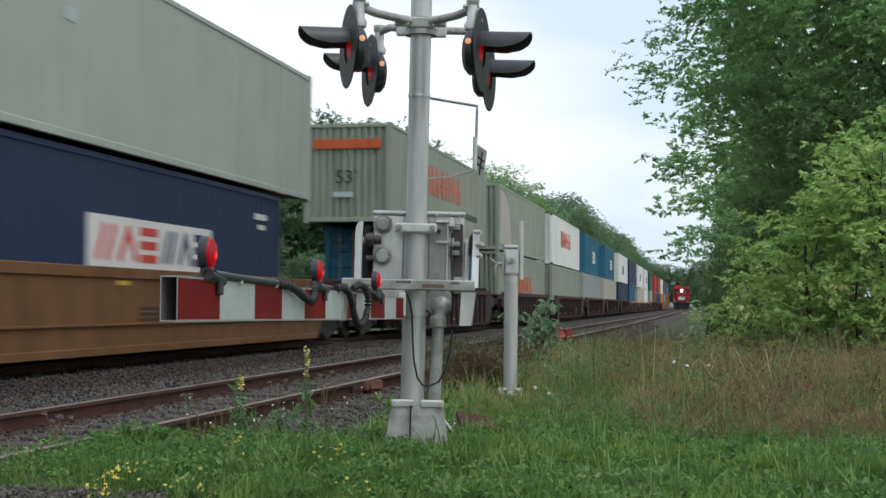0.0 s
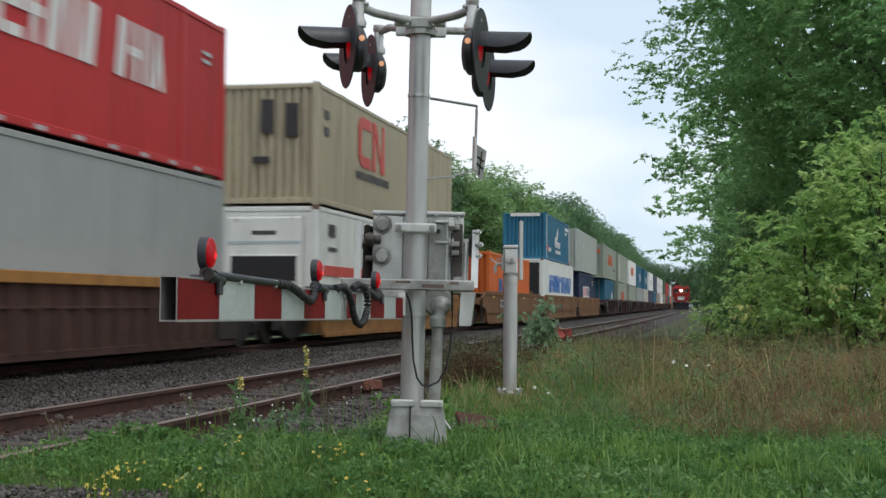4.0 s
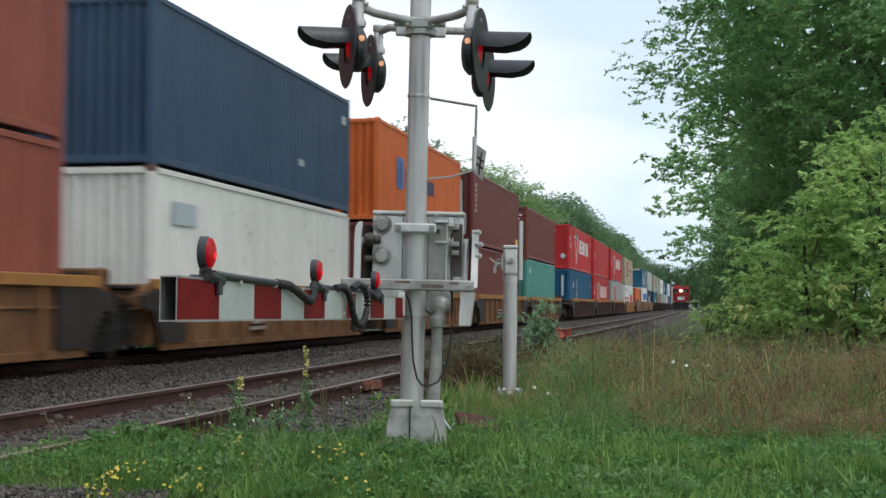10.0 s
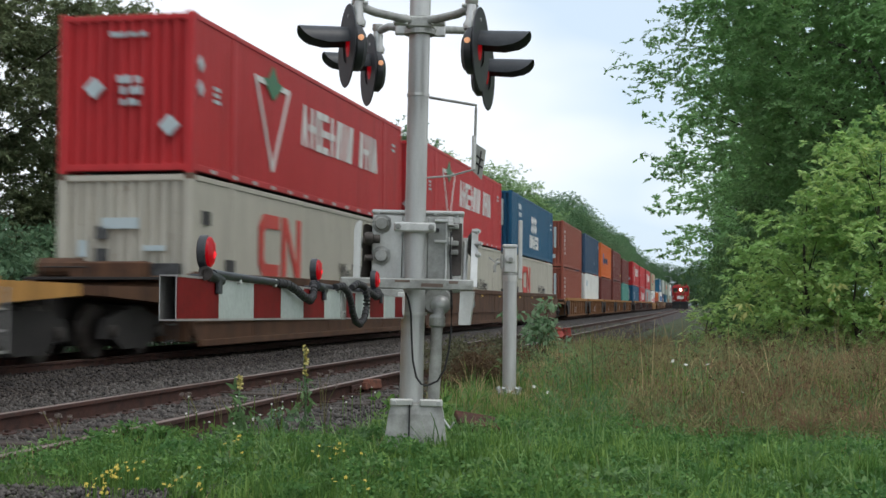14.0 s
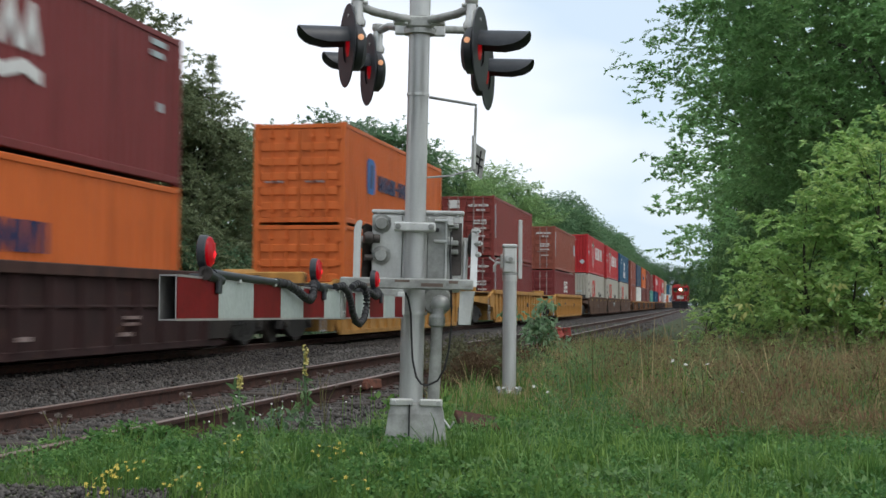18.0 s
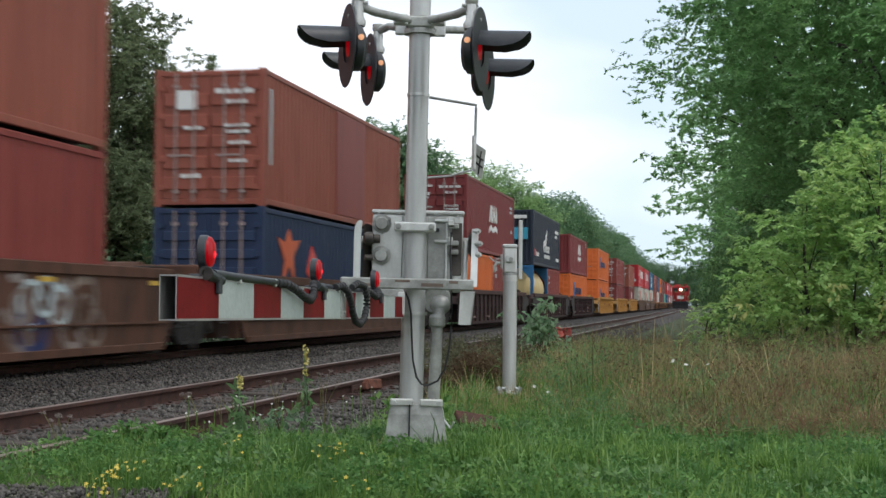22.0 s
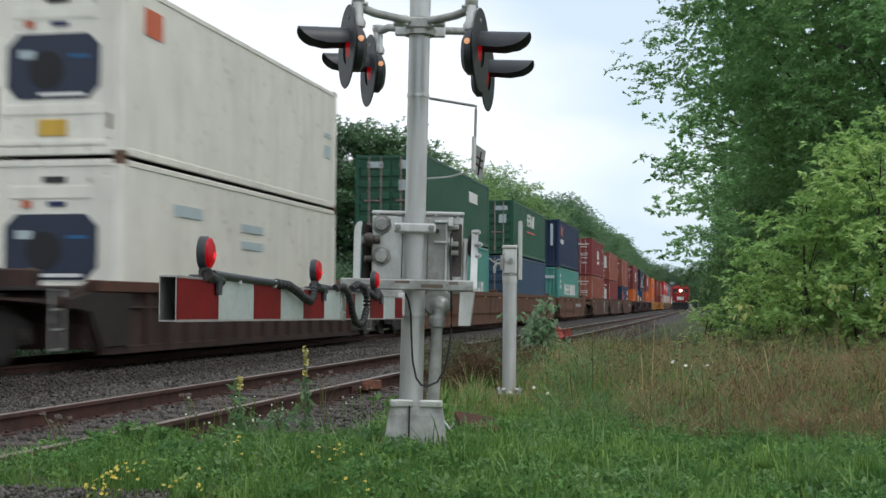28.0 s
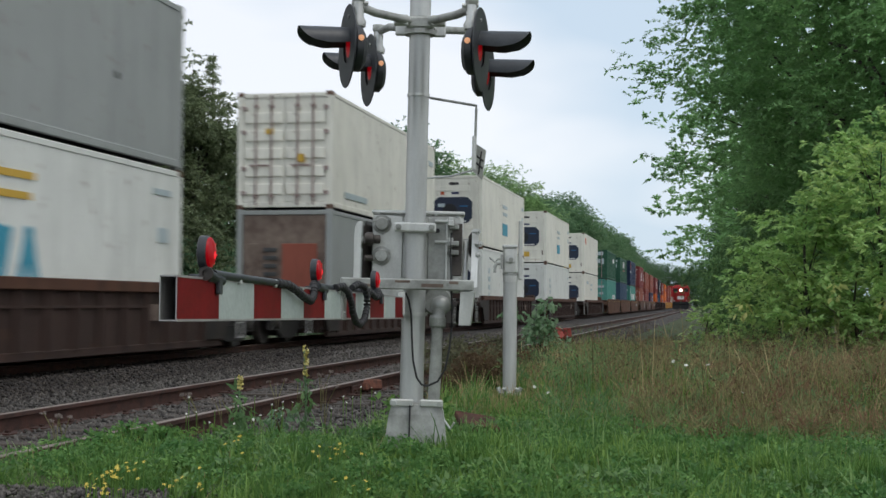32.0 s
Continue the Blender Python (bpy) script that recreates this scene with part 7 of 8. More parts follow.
# ---- plants ----
def leaf_cloud(centres, radii, per, size, flat=0.42, droop=0.35, narrow=0.55, seed=1):
    """Many pointed leaves scattered in clumps; returns verts and faces."""
    rng = np.random.default_rng(seed)
    n = len(centres) * per
    c = np.repeat(np.asarray(centres), per, 0)
    r = np.repeat(np.asarray(radii), per)[:, None]
    p = rng.normal(0, 1, (n, 3))
    p /= np.linalg.norm(p, axis=1, keepdims=True)
    p *= rng.random((n, 1)) ** 0.45
    p[:, 2] *= flat
    pos = c + p * r
    out = p.copy()
    out[:, 2] -= droop
    d = out + rng.normal(0, 0.75, (n, 3))
    d /= np.linalg.norm(d, axis=1, keepdims=True)
    up = np.array([0, 0, 1.0]) + rng.normal(0, 0.55, (n, 3))
    s = np.cross(d, up)
    s /= np.linalg.norm(s, axis=1, keepdims=True) + 1e-9
    ln = size * rng.uniform(0.6, 1.25, (n, 1))
    nrm = np.cross(s, d)
    v = np.stack([pos, pos + d * ln * 0.45 + s * ln * narrow * 0.5 + nrm * ln * 0.06, pos + d * ln, pos + d * ln * 0.45 - s * ln * narrow * 0.5 + nrm * ln * 0.06], 1)
    f = np.arange(n * 4).reshape(n, 4)
    return v.reshape(-1, 3), f


def spray_cloud(centres, radii, twigs, per, size, narrow=0.40, droop=0.25, seed=1):
    """Leaves in layered sprays: each clump bears twigs that reach outwards, with leaves in pairs along them, faces up."""
    rng = np.random.default_rng(seed)
    c = np.asarray(centres, dtype=float)
    m = len(c) * twigs
    r = np.repeat(np.asarray(radii), twigs)[:, None]
    out = np.repeat(c * np.array([1, 1, 0.0]), twigs, 0)
    out /= np.linalg.norm(out, axis=1, keepdims=True) + 1e-6
    axis = out * 0.45 + rng.normal(0, 0.65, (m, 3)) * np.array([1, 1, 0.5])
    axis[:, 2] += droop * (0.3 - rng.random(m))
    axis /= np.linalg.norm(axis, axis=1, keepdims=True)
    start = np.clip(rng.normal(0, 0.48, (m, 3)), -0.8, 0.8) * np.array([1, 1, 0.55])
    start = np.repeat(c, twigs, 0) + start * r
    reach = r * rng.uniform(0.22, 0.48, (m, 1))
    n = m * per
    t = rng.random((n, 1))
    ax = np.repeat(axis, per, 0)
    pos = np.repeat(start, per, 0) + ax * np.repeat(reach, per, 0) * t
    pos[:, 2] -= (0.12 * np.repeat(reach, per, 0) * t ** 2)[:, 0]
    side = np.cross(ax, np.array([0, 0, 1.0]))
    side /= np.linalg.norm(side, axis=1, keepdims=True) + 1e-6
    hand = rng.choice([-1.0, 1.0], (n, 1))
    d = ax * 0.55 + side * hand * 0.75 + rng.normal(0, 0.32, (n, 3))
    d[:, 2] -= 0.10
    d /= np.linalg.norm(d, axis=1, keepdims=True)
    up = np.array([0, 0, 1.0]) + rng.normal(0, 0.38, (n, 3))
    w = np.cross(d, up)
    w /= np.linalg.norm(w, axis=1, keepdims=True) + 1e-6
    ln = size * rng.uniform(0.6, 1.2, (n, 1))
    nrm = np.cross(w, d)
    v = np.stack([pos, pos + d * ln * 0.45 + w * ln * narrow * 0.5 + nrm * ln * 0.05, pos + d * ln, pos + d * ln * 0.45 - w * ln * narrow * 0.5 + nrm * ln * 0.05], 1)
    return v.reshape(-1, 3), np.arange(n * 4).reshape(n, 4)


def limb_shape(trunk_h, trunk_r, tips, rng, n_limbs, lean=(0, 0)):
    s = Shape()
    top = Vector((lean[0], lean[1], trunk_h))
    pts = [Vector((0, 0, -0.1)), Vector((lean[0] * 0.3 + 0.05, lean[1] * 0.3, trunk_h * 0.35)), Vector((lean[0] * 0.7, lean[1] * 0.7 + 0.05, trunk_h * 0.7)), top]
    rings = []
    for i, p in enumerate(pts):
        r = trunk_r * (1.15, 0.85, 0.55, 0.15)[i]
        rings.append([p + Vector((r * math.cos(q), r * math.sin(q), 0)) for q in [2 * math.pi * k / 9 for k in range(9)]])
    s.loft(rings)
    for k in range(min(n_limbs, len(tips))):
        tip = Vector(tips[k])
        zb = max(0.18 * trunk_h, min(trunk_h * 0.92, tip.z * 0.62))
        root = Vector((lean[0], lean[1], 0)) * (zb / trunk_h) + Vector((0, 0, zb))
        mid = root.lerp(tip, 0.5) + Vector((rng.normal(0, 0.15), rng.normal(0, 0.15), 0.12 * (tip - root).length))
        r = trunk_r * 0.34
        ring = lambda p, rr, w: [p + w.to_track_quat("Z", "Y") @ Vector((rr * math.cos(q), rr * math.sin(q), 0)) for q in [2 * math.pi * j / 6 for j in range(6)]]
        w = (tip - root).normalized()
        s.loft([ring(root, r, w), ring(mid, r * 0.55, w), ring(tip, r * 0.12, w)])
    return s


def crown_points(n, rx, ry, z0, z1, seed, spray=0.2, shape=0.5):
    """Clump centres inside an uneven crown, denser towards its shell."""
    rng = np.random.default_rng(seed)
    pts, rad = [], []
    while len(pts) < n:
        p = rng.normal(0, 1, 3)
        p /= np.linalg.norm(p)
        t = rng.random() ** 0.33
        t = 0.35 + 0.65 * t
        bulge = 1 + spray * math.sin(3.1 * math.atan2(p[1], p[0]) + seed) + rng.normal(0, spray * 0.6)
        zz = p[2] * t
        slim = 1.0 - shape * max(0, zz) ** 1.5
        pts.append((p[0] * rx * t * bulge * slim, p[1] * ry * t * bulge * slim, (z0 + z1) / 2 + zz * (z1 - z0) / 2 * (1 + rng.normal(0, 0.06))))
        rad.append(rng.uniform(0.55, 1.15))
    return pts, np.array(rad)


def make_tree(name, height, rx, z0, clumps, per, clump_r, leaf, mat, seed, limbs=14, trunk=0.16, ry=None, spray=0.2, shape=0.5, label="", category="tree", group="", narrow=0.55, twigs=0):
    rng = np.random.default_rng(seed)
    pts, rad = crown_points(clumps, rx, ry or rx, z0, height, seed, spray, shape)
    root = thing(name, label, category, group)
    part("trunk", limb_shape(height * 0.86, trunk, pts, rng, limbs), "bark", root, "grey-brown trunk with limbs")
    if twigs:
        v, f = spray_cloud(pts, rad * clump_r, twigs, per, leaf, narrow, seed=seed)
    else:
        v, f = leaf_cloud(pts, rad * clump_r, per, leaf, seed=seed, narrow=narrow)
    part("crown", array_mesh("crown", v, f, mat), None, root)
    return root


def spruce(x, y, hgt, wide, seed):
    """A narrow conifer: whorls of drooping boughs with short needles in tufts."""
    rng = np.random.default_rng(seed)
    root = thing("spruce_tree", "slender dark conifer with a pointed top", "tree", "trees behind the train", at=pose(x, y, ground_height(x, y)))
    part("trunk", Shape().rod((0, 0, -0.1), (0, 0, hgt), 0.15, 0.012, 8), "bark", root, "thin straight trunk")
    s, pts, rad = Shape(), [], []
    z = hgt - 0.25
    while z > hgt * 0.25:
        share = (hgt - z) / hgt
        for k in range(5):
            a = rng.uniform(0, 6.283)
            r = wide * (0.10 + 1.2 * share) * rng.uniform(0.6, 1.15)
            tip = Vector((r * math.cos(a), r * math.sin(a), z + 0.12 * r))
            s.rod((0, 0, z), tip, 0.025, 0.008, 5)
            for q in np.linspace(0.25, 1.0, max(2, int(r / 0.22))):
                pts.append(tuple(Vector((0, 0, z)).lerp(tip, q)))
                rad.append(0.13 + 0.10 * share)
        z -= 0.30 + 0.25 * share
    part("bough", s, "bark", root)
    v, f = leaf_cloud(pts, np.array(rad), 26, 0.16, seed=seed, narrow=0.16, flat=0.6)
    part("crown", array_mesh("crown", v, f, "leaf_dark"), None, root)


def trees():
    # tall leafy trees on the near side of the line
    row = [("maple_tree", 27.0, -3.70, 14.0, 4.0, 1.4, 600, 460, 0.95, 0.108, 11), ("maple_tree", 24.5, -6.6, 13.0, 4.2, 1.5, 320, 280, 0.95, 0.14, 12),
           ("maple_tree", 34.0, -3.1, 12.5, 3.6, 0.6, 370, 280, 0.85, 0.15, 13), ("maple_tree", 43.0, -3.3, 12.0, 3.95, 0.6, 270, 150, 0.9, 0.18, 14),
           ("maple_tree", 54.0, -3.1, 12.0, 4.7, 0.6, 190, 130, 1.0, 0.20, 15), ("maple_tree", 68.0, -2.95, 12.5, 4.7, 0.6, 170, 120, 1.1, 0.24, 16),
           ("maple_tree", 86.0, -2.7, 12.5, 4.5, 0.6, 150, 110, 1.2, 0.28, 17), ("maple_tree", 32.0, -8.5, 15.0, 5.0, 1.5, 140, 80, 1.1, 0.22, 18)]
    for nm, x, y, hgt, rx, z0, cl, per, cr, leaf, seed in row:
        t = make_tree(nm, hgt, rx, z0, cl, 20, cr, leaf, "leaf_maple", seed, 22, 0.17, spray=0.24, shape=0.25, twigs=max(4, per // 20), narrow=0.48, label="tall leafy green tree at the edge of the line", group="trees beside the line")
        t.matrix_basis = pose(x, y, ground_height(x, y))
    for x, y, hgt, rx, cl, per, leaf, seed, mat in ((20.6, -2.4, 3.9, 1.15, 120, 120, 0.10, 31, "leaf_bright"), (19.6, -3.4, 3.9, 1.2, 90, 90, 0.12, 32, "leaf_bright"), (20.8, -1.35, 3.0, 0.85, 90, 115, 0.10, 33, "leaf_bright"),
                                               (22.0, -1.0, 1.75, 0.5, 45, 85, 0.10, 40, "leaf_bright"), (20.2, -2.0, 1.7, 1.0, 55, 85, 0.115, 41, "leaf_bright"),
                                               (24.0, 0.12, 0.95, 0.42, 22, 55, 0.11, 34, "leaf_bright"), (21.6, -3.6, 4.0, 1.6, 80, 90, 0.13, 35, "leaf_maple"), (26.0, -1.0, 2.6, 1.2, 80, 90, 0.11, 36, "leaf_verge"), (29.0, -1.0, 3.2, 1.3, 80, 80, 0.11, 42, "leaf_verge"),
                                               (33.0, -0.9, 2.0, 0.9, 50, 70, 0.14, 37, "leaf_verge"), (42.0, -1.3, 2.2, 1.1, 50, 60, 0.17, 38, "leaf_verge"), (55.0, -1.6, 2.4, 1.3, 50, 55, 0.2, 39, "leaf_verge"), (72.0, -1.8, 2.8, 1.5, 50, 50, 0.26, 43, "leaf_verge")):
        t = make_tree("shrub", hgt, rx, 0.1, cl, per if mat != "leaf_bright" else max(7, per // 9), 0.42, leaf, mat, seed, 9, 0.035, spray=0.34 if mat == "leaf_bright" else 0.2, shape=0.3, twigs=8 if mat == "leaf_bright" else 0, narrow=0.5,
                      label="young bright green maple shrub" if mat == "leaf_bright" else "dense green shrub below the trees", category="shrub", group="shrubs below the trees")
        t.matrix_basis = pose(x, y, ground_height(x, y))
        for q in {41: ((-0.75, 0.35, 1.28), (-0.75, -0.32, 1.05)), 33: ((-0.7, 0.92, 1.0),)}.get(seed, ()):
            v, f = leaf_cloud([q, (q[0], q[1] + 0.03, q[2] - 0.10)], np.array([0.09, 0.13]), 12, 0.12, flat=0.7, droop=1.6, narrow=0.4, seed=seed + 60)
            part("faded_leaves", array_mesh("faded_leaves", v, f, "leaf_faded"), None, t, "drooping yellowed leaves")
    # broad dark trees beyond the train
    for x, y, hgt, rx, cl, per, leaf, seed in ((36.5, 22.0, 18.0, 4.4, 380, 27, 0.165, 51), (44.5, 21.5, 12.6, 3.7, 320, 27, 0.165, 52), (48.5, 19.8, 10.2, 3.0, 230, 25, 0.165, 53), (31.0, 22.5, 15.0, 4.6, 200, 24, 0.18, 54), (40.0, 19.0, 6.0, 2.8, 150, 26, 0.165, 55)):
        t = make_tree("oak_tree", hgt, rx, 0.4, cl, 20, 1.05, leaf, "leaf_dark", seed, 22, 0.24, spray=0.26, shape=0.45, twigs=per, narrow=0.42, label="broad dark green tree behind the train", group="trees behind the train")
        t.matrix_basis = pose(x, y, ground_height(x, y))
    for x, y, hgt, wide, seed in ((42.9, 19.5, 10.6, 1.0, 61), (47.2, 20.4, 11.5, 1.1, 62), (52.5, 20.4, 11.9, 1.5, 63)):
        spruce(x, y, hgt, wide, seed)
    # the wood further off, few shapes many times
    kinds = []
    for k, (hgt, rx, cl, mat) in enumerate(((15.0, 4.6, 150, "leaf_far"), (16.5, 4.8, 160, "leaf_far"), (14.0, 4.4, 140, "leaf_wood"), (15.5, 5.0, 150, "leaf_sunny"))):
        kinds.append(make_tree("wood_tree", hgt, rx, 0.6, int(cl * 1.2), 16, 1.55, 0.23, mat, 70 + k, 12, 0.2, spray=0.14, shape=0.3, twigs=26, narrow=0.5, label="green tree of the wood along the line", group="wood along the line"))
    rng = random.Random(5)
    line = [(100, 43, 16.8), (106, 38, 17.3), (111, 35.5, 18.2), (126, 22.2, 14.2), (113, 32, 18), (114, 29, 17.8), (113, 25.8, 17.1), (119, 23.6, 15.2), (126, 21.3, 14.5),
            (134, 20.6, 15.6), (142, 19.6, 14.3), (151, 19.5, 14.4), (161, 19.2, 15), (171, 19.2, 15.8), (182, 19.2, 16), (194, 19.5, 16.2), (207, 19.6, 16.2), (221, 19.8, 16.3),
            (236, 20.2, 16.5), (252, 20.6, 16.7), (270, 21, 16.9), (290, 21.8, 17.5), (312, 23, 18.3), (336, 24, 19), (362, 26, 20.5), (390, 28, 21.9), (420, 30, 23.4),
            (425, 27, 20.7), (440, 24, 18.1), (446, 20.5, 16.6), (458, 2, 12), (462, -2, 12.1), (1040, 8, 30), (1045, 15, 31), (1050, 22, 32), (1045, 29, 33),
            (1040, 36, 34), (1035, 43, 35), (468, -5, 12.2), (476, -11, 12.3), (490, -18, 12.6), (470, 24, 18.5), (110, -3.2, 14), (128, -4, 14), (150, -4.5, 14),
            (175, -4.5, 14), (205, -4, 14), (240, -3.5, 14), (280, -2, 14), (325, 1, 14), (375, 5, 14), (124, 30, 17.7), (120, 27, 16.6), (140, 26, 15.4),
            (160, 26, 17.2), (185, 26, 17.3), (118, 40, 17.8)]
    waiting = {}
    for i, (x, y, high) in enumerate(line):
        k = i if i < 4 else 3 if 117 < x < 136 and y < 25 else 2 if x < 125 and y > 30 else rng.choice((0, 1))
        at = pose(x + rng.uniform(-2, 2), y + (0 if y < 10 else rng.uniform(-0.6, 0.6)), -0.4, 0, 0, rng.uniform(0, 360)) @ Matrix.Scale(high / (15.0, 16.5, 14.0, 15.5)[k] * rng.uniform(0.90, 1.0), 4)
        if i < 4:
            waiting[k] = at
        else:
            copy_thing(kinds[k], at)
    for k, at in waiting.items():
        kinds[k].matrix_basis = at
    bush = make_tree("shrub", 3.4, 2.3, 0.0, 70, 110, 0.8, 0.17, "leaf_wood", 91, 8, 0.05, label="dark shrub behind the far track", category="shrub", group="shrubs behind the train")
    for i, (x, y) in enumerate([(24, 17.5), (29, 17), (34, 17.8), (40, 16.9), (46, 17.4), (53, 16.8), (60, 17.6), (68, 17), (77, 17.5), (87, 17), (98, 17.4), (110, 17), (124, 17.4)]):
        at = pose(x, y, -0.5, 0, 0, rng.uniform(0, 360))
        if i == 0:
            bush.matrix_basis = at
        else:
            copy_thing(bush, at)


def blades(name, n, place, length, width, mat, label, bend_by=0.45, seed=3, kind="stuff", category="grass", spread=0.9, grow=None):
    """Grass blades: place gives x, y for random pairs; each blade is two tapering pieces."""
    rng = np.random.default_rng(seed)
    x, y = place(rng, n)
    z = np.array([ground_height(a, b) for a, b in zip(x, y)]) - 0.02
    ang = rng.uniform(0, 6.283, n)
    ln = rng.uniform(length[0], length[1], n) * (0.75 + 0.5 * rng.random(n))
    if grow:
        ln = ln * grow(x, y)
    w = rng.uniform(width[0], width[1], n)
    dx, dy = np.cos(ang), np.sin(ang)
    lean = rng.uniform(0.05, bend_by, n)
    base = np.stack([x, y, z], -1)
    side = np.stack([-dy, dx, np.zeros(n)], -1) * w[:, None]

    def along(t):
        """A point of the arching blade at the share t of its length."""
        a = lean * (0.25 + spread * t) * 1.25
        return base + np.stack([dx * np.sin(a) * ln * t, dy * np.sin(a) * ln * t, np.cos(a) * ln * t], -1)

    m1, m2, tip = along(0.4), along(0.75), along(1.0)
    v = np.stack([base - side, base + side, m1 + side * 0.9, m1 - side * 0.9, m2 + side * 0.6, m2 - side * 0.6, tip], 1).reshape(-1, 3)
    i = (np.arange(n) * 7)[:, None]
    f = np.concatenate([i + np.array([0, 1, 2]), i + np.array([0, 2, 3]), i + np.array([3, 2, 4]), i + np.array([3, 4, 5]), i + np.array([5, 4, 6])], 0)
    return mesh_thing(name, array_mesh(name, v, f, mat), None, label, category, kind=kind)


def verge_plants():
    def tufts(x, y):
        """Uneven growth: patches of taller and shorter grass."""
        h = np.sin(1.9 * x + 2.3 * y) + np.sin(3.7 * y - 1.1 * x + 1) + np.sin(5.3 * x - 4.1 * y + 2) + 0.8 * np.sin(9.1 * y + 2.7 * x)
        return np.clip(0.98 + 0.16 * h, 0.45, 1.5)

    def lush(rng, n):
        x = 5.7 + 4.8 * rng.random(n) ** 1.1
        edge = np.clip(3.4 - 0.95 * (x - 8.0), 1.9, 3.95) + 0.15 * np.sin(x * 9)
        y = -2.8 + (edge + 2.8) * rng.random(n)
        return x, y

    def gravel_gap(place):
        def inner(rng, n):
            x, y = place(rng, n)
            hole = (x < 6.1) & (y > 2.45)
            x[hole] += 0.9
            return x, y
        return inner

    blades("grass", 120000, gravel_gap(lush), (0.04, 0.12), (0.002, 0.005), "grass_green", "lush green grass and clover on the verge", 1.5, 3, grow=lambda x, y: tufts(1.7 * x, 1.7 * y) ** 1.6)
    blades("grass", 4200, gravel_gap(lush), (0.11, 0.20), (0.003, 0.006), "grass_green", "longer green grass tufts on the verge", 1.6, 4, grow=lambda x, y: tufts(1.7 * x, 1.7 * y) ** 1.5)

    def clumps(rng, n):
        k = 140
        cx, cy = 6.0 + 3.4 * rng.random(k), rng.uniform(-2.2, 3.0, k)
        ok = cy < 3.2 - 0.95 * (cx - 8.0)
        cy[~ok] -= 2.0
        pick = rng.integers(0, k, n)
        return cx[pick] + rng.normal(0, 0.12, n), cy[pick] + rng.normal(0, 0.12, n)

    def tuft(rng, n):
        k = 46
        cx, cy = 6.6 + 2.6 * rng.random(k), rng.uniform(-2.2, 2.6, k)
        cy = np.minimum(cy, 3.0 - 0.95 * (cx - 8.0))
        pick = rng.integers(0, k, n)
        return cx[pick] + rng.normal(0, 0.045, n), cy[pick] + rng.normal(0, 0.045, n)

    blades("grass_tufts", 2200, tuft, (0.14, 0.25), (0.003, 0.006), "grass_pale", "long arching grass tufts on the verge", 1.9, 16)
    blades("weeds", 9000, clumps, (0.05, 0.15), (0.005, 0.014), "grass_green", "broad-leaved green weeds on the verge", 0.9, 5, category="weeds")

    def tussocks(rng, n):
        spots = np.array([(7.30, 1.00), (7.25, 1.28), (7.50, 0.86), (7.45, -0.28), (7.15, -0.75), (7.60, 0.25), (6.75, -0.45), (7.9, 1.25), (7.7, -1.1)])
        pick = rng.integers(0, len(spots), n)
        return spots[pick, 0] + rng.normal(0, 0.055, n), spots[pick, 1] + rng.normal(0, 0.07, n)

    blades("grass_tufts", 4200, tussocks, (0.13, 0.25), (0.002, 0.0045), "grass_green", "dense dark green tussocks in the verge grass", 1.3, 20)

    blades("straw", 1500, gravel_gap(lush), (0.07, 0.17), (0.0016, 0.003), "grass_dry", "thin dead straws among the green grass", 2.4, 18)

    def edge_clumps(rng, n):
        """Soft high clumps that hang over the gravel beside the near rail."""
        spots = np.array([(8.05, 3.98), (8.25, 3.80), (7.75, 4.25), (7.45, 4.30), (8.5, 3.62), (8.75, 3.42), (7.1, 4.15), (9.0, 3.1), (9.6, 2.5), (9.9, 2.1)])
        pick = rng.integers(0, len(spots), n)
        return spots[pick, 0] + rng.normal(0, 0.16, n), spots[pick, 1] + rng.normal(0, 0.13, n)

    blades("grass", 9000, edge_clumps, (0.10, 0.24), (0.002, 0.005), "grass_pale", "soft pale green grass hanging over the gravel", 1.9, 19)

    rng = np.random.default_rng(40)
    k = 950
    cx = 5.9 + 4.2 * rng.random(k) ** 1.1
    cy = -2.6 + (np.clip(3.3 - 0.95 * (cx - 8.0), 1.9, 3.8) + 2.6) * rng.random(k)
    keep = ~((cx < 6.3) & (cy > 2.4))
    cz = np.array([ground_height(a, b) for a, b in zip(cx, cy)]) + rng.uniform(0.03, 0.10, k)
    v, f = leaf_cloud(np.stack([cx, cy, cz], -1)[keep], rng.uniform(0.05, 0.13, k)[keep], 46, 0.026, seed=41, narrow=0.8)
    mesh_thing("clover", array_mesh("clover", v, f, "clover"), None, "low round-leaved clover in the verge grass", "weeds", kind="stuff")

    rng = np.random.default_rng(44)
    k = 170
    cx = 6.0 + 3.4 * rng.random(k)
    cy = -2.4 + (np.clip(3.2 - 0.95 * (cx - 8.0), 1.9, 3.7) + 2.4) * rng.random(k)
    keep = ~((cx < 6.3) & (cy > 2.4))
    cz = np.array([ground_height(a, b) for a, b in zip(cx, cy)]) + rng.uniform(0.04, 0.10, k)
    v, f = leaf_cloud(np.stack([cx, cy, cz], -1)[keep], rng.uniform(0.05, 0.10, k)[keep], 22, 0.042, seed=45, narrow=0.5, droop=-0.3)
    mesh_thing("broad_weeds", array_mesh("broad_weeds", v, f, "leaf_verge"), None, "broad-leaved pale green weeds in the verge grass", "weeds", kind="stuff")

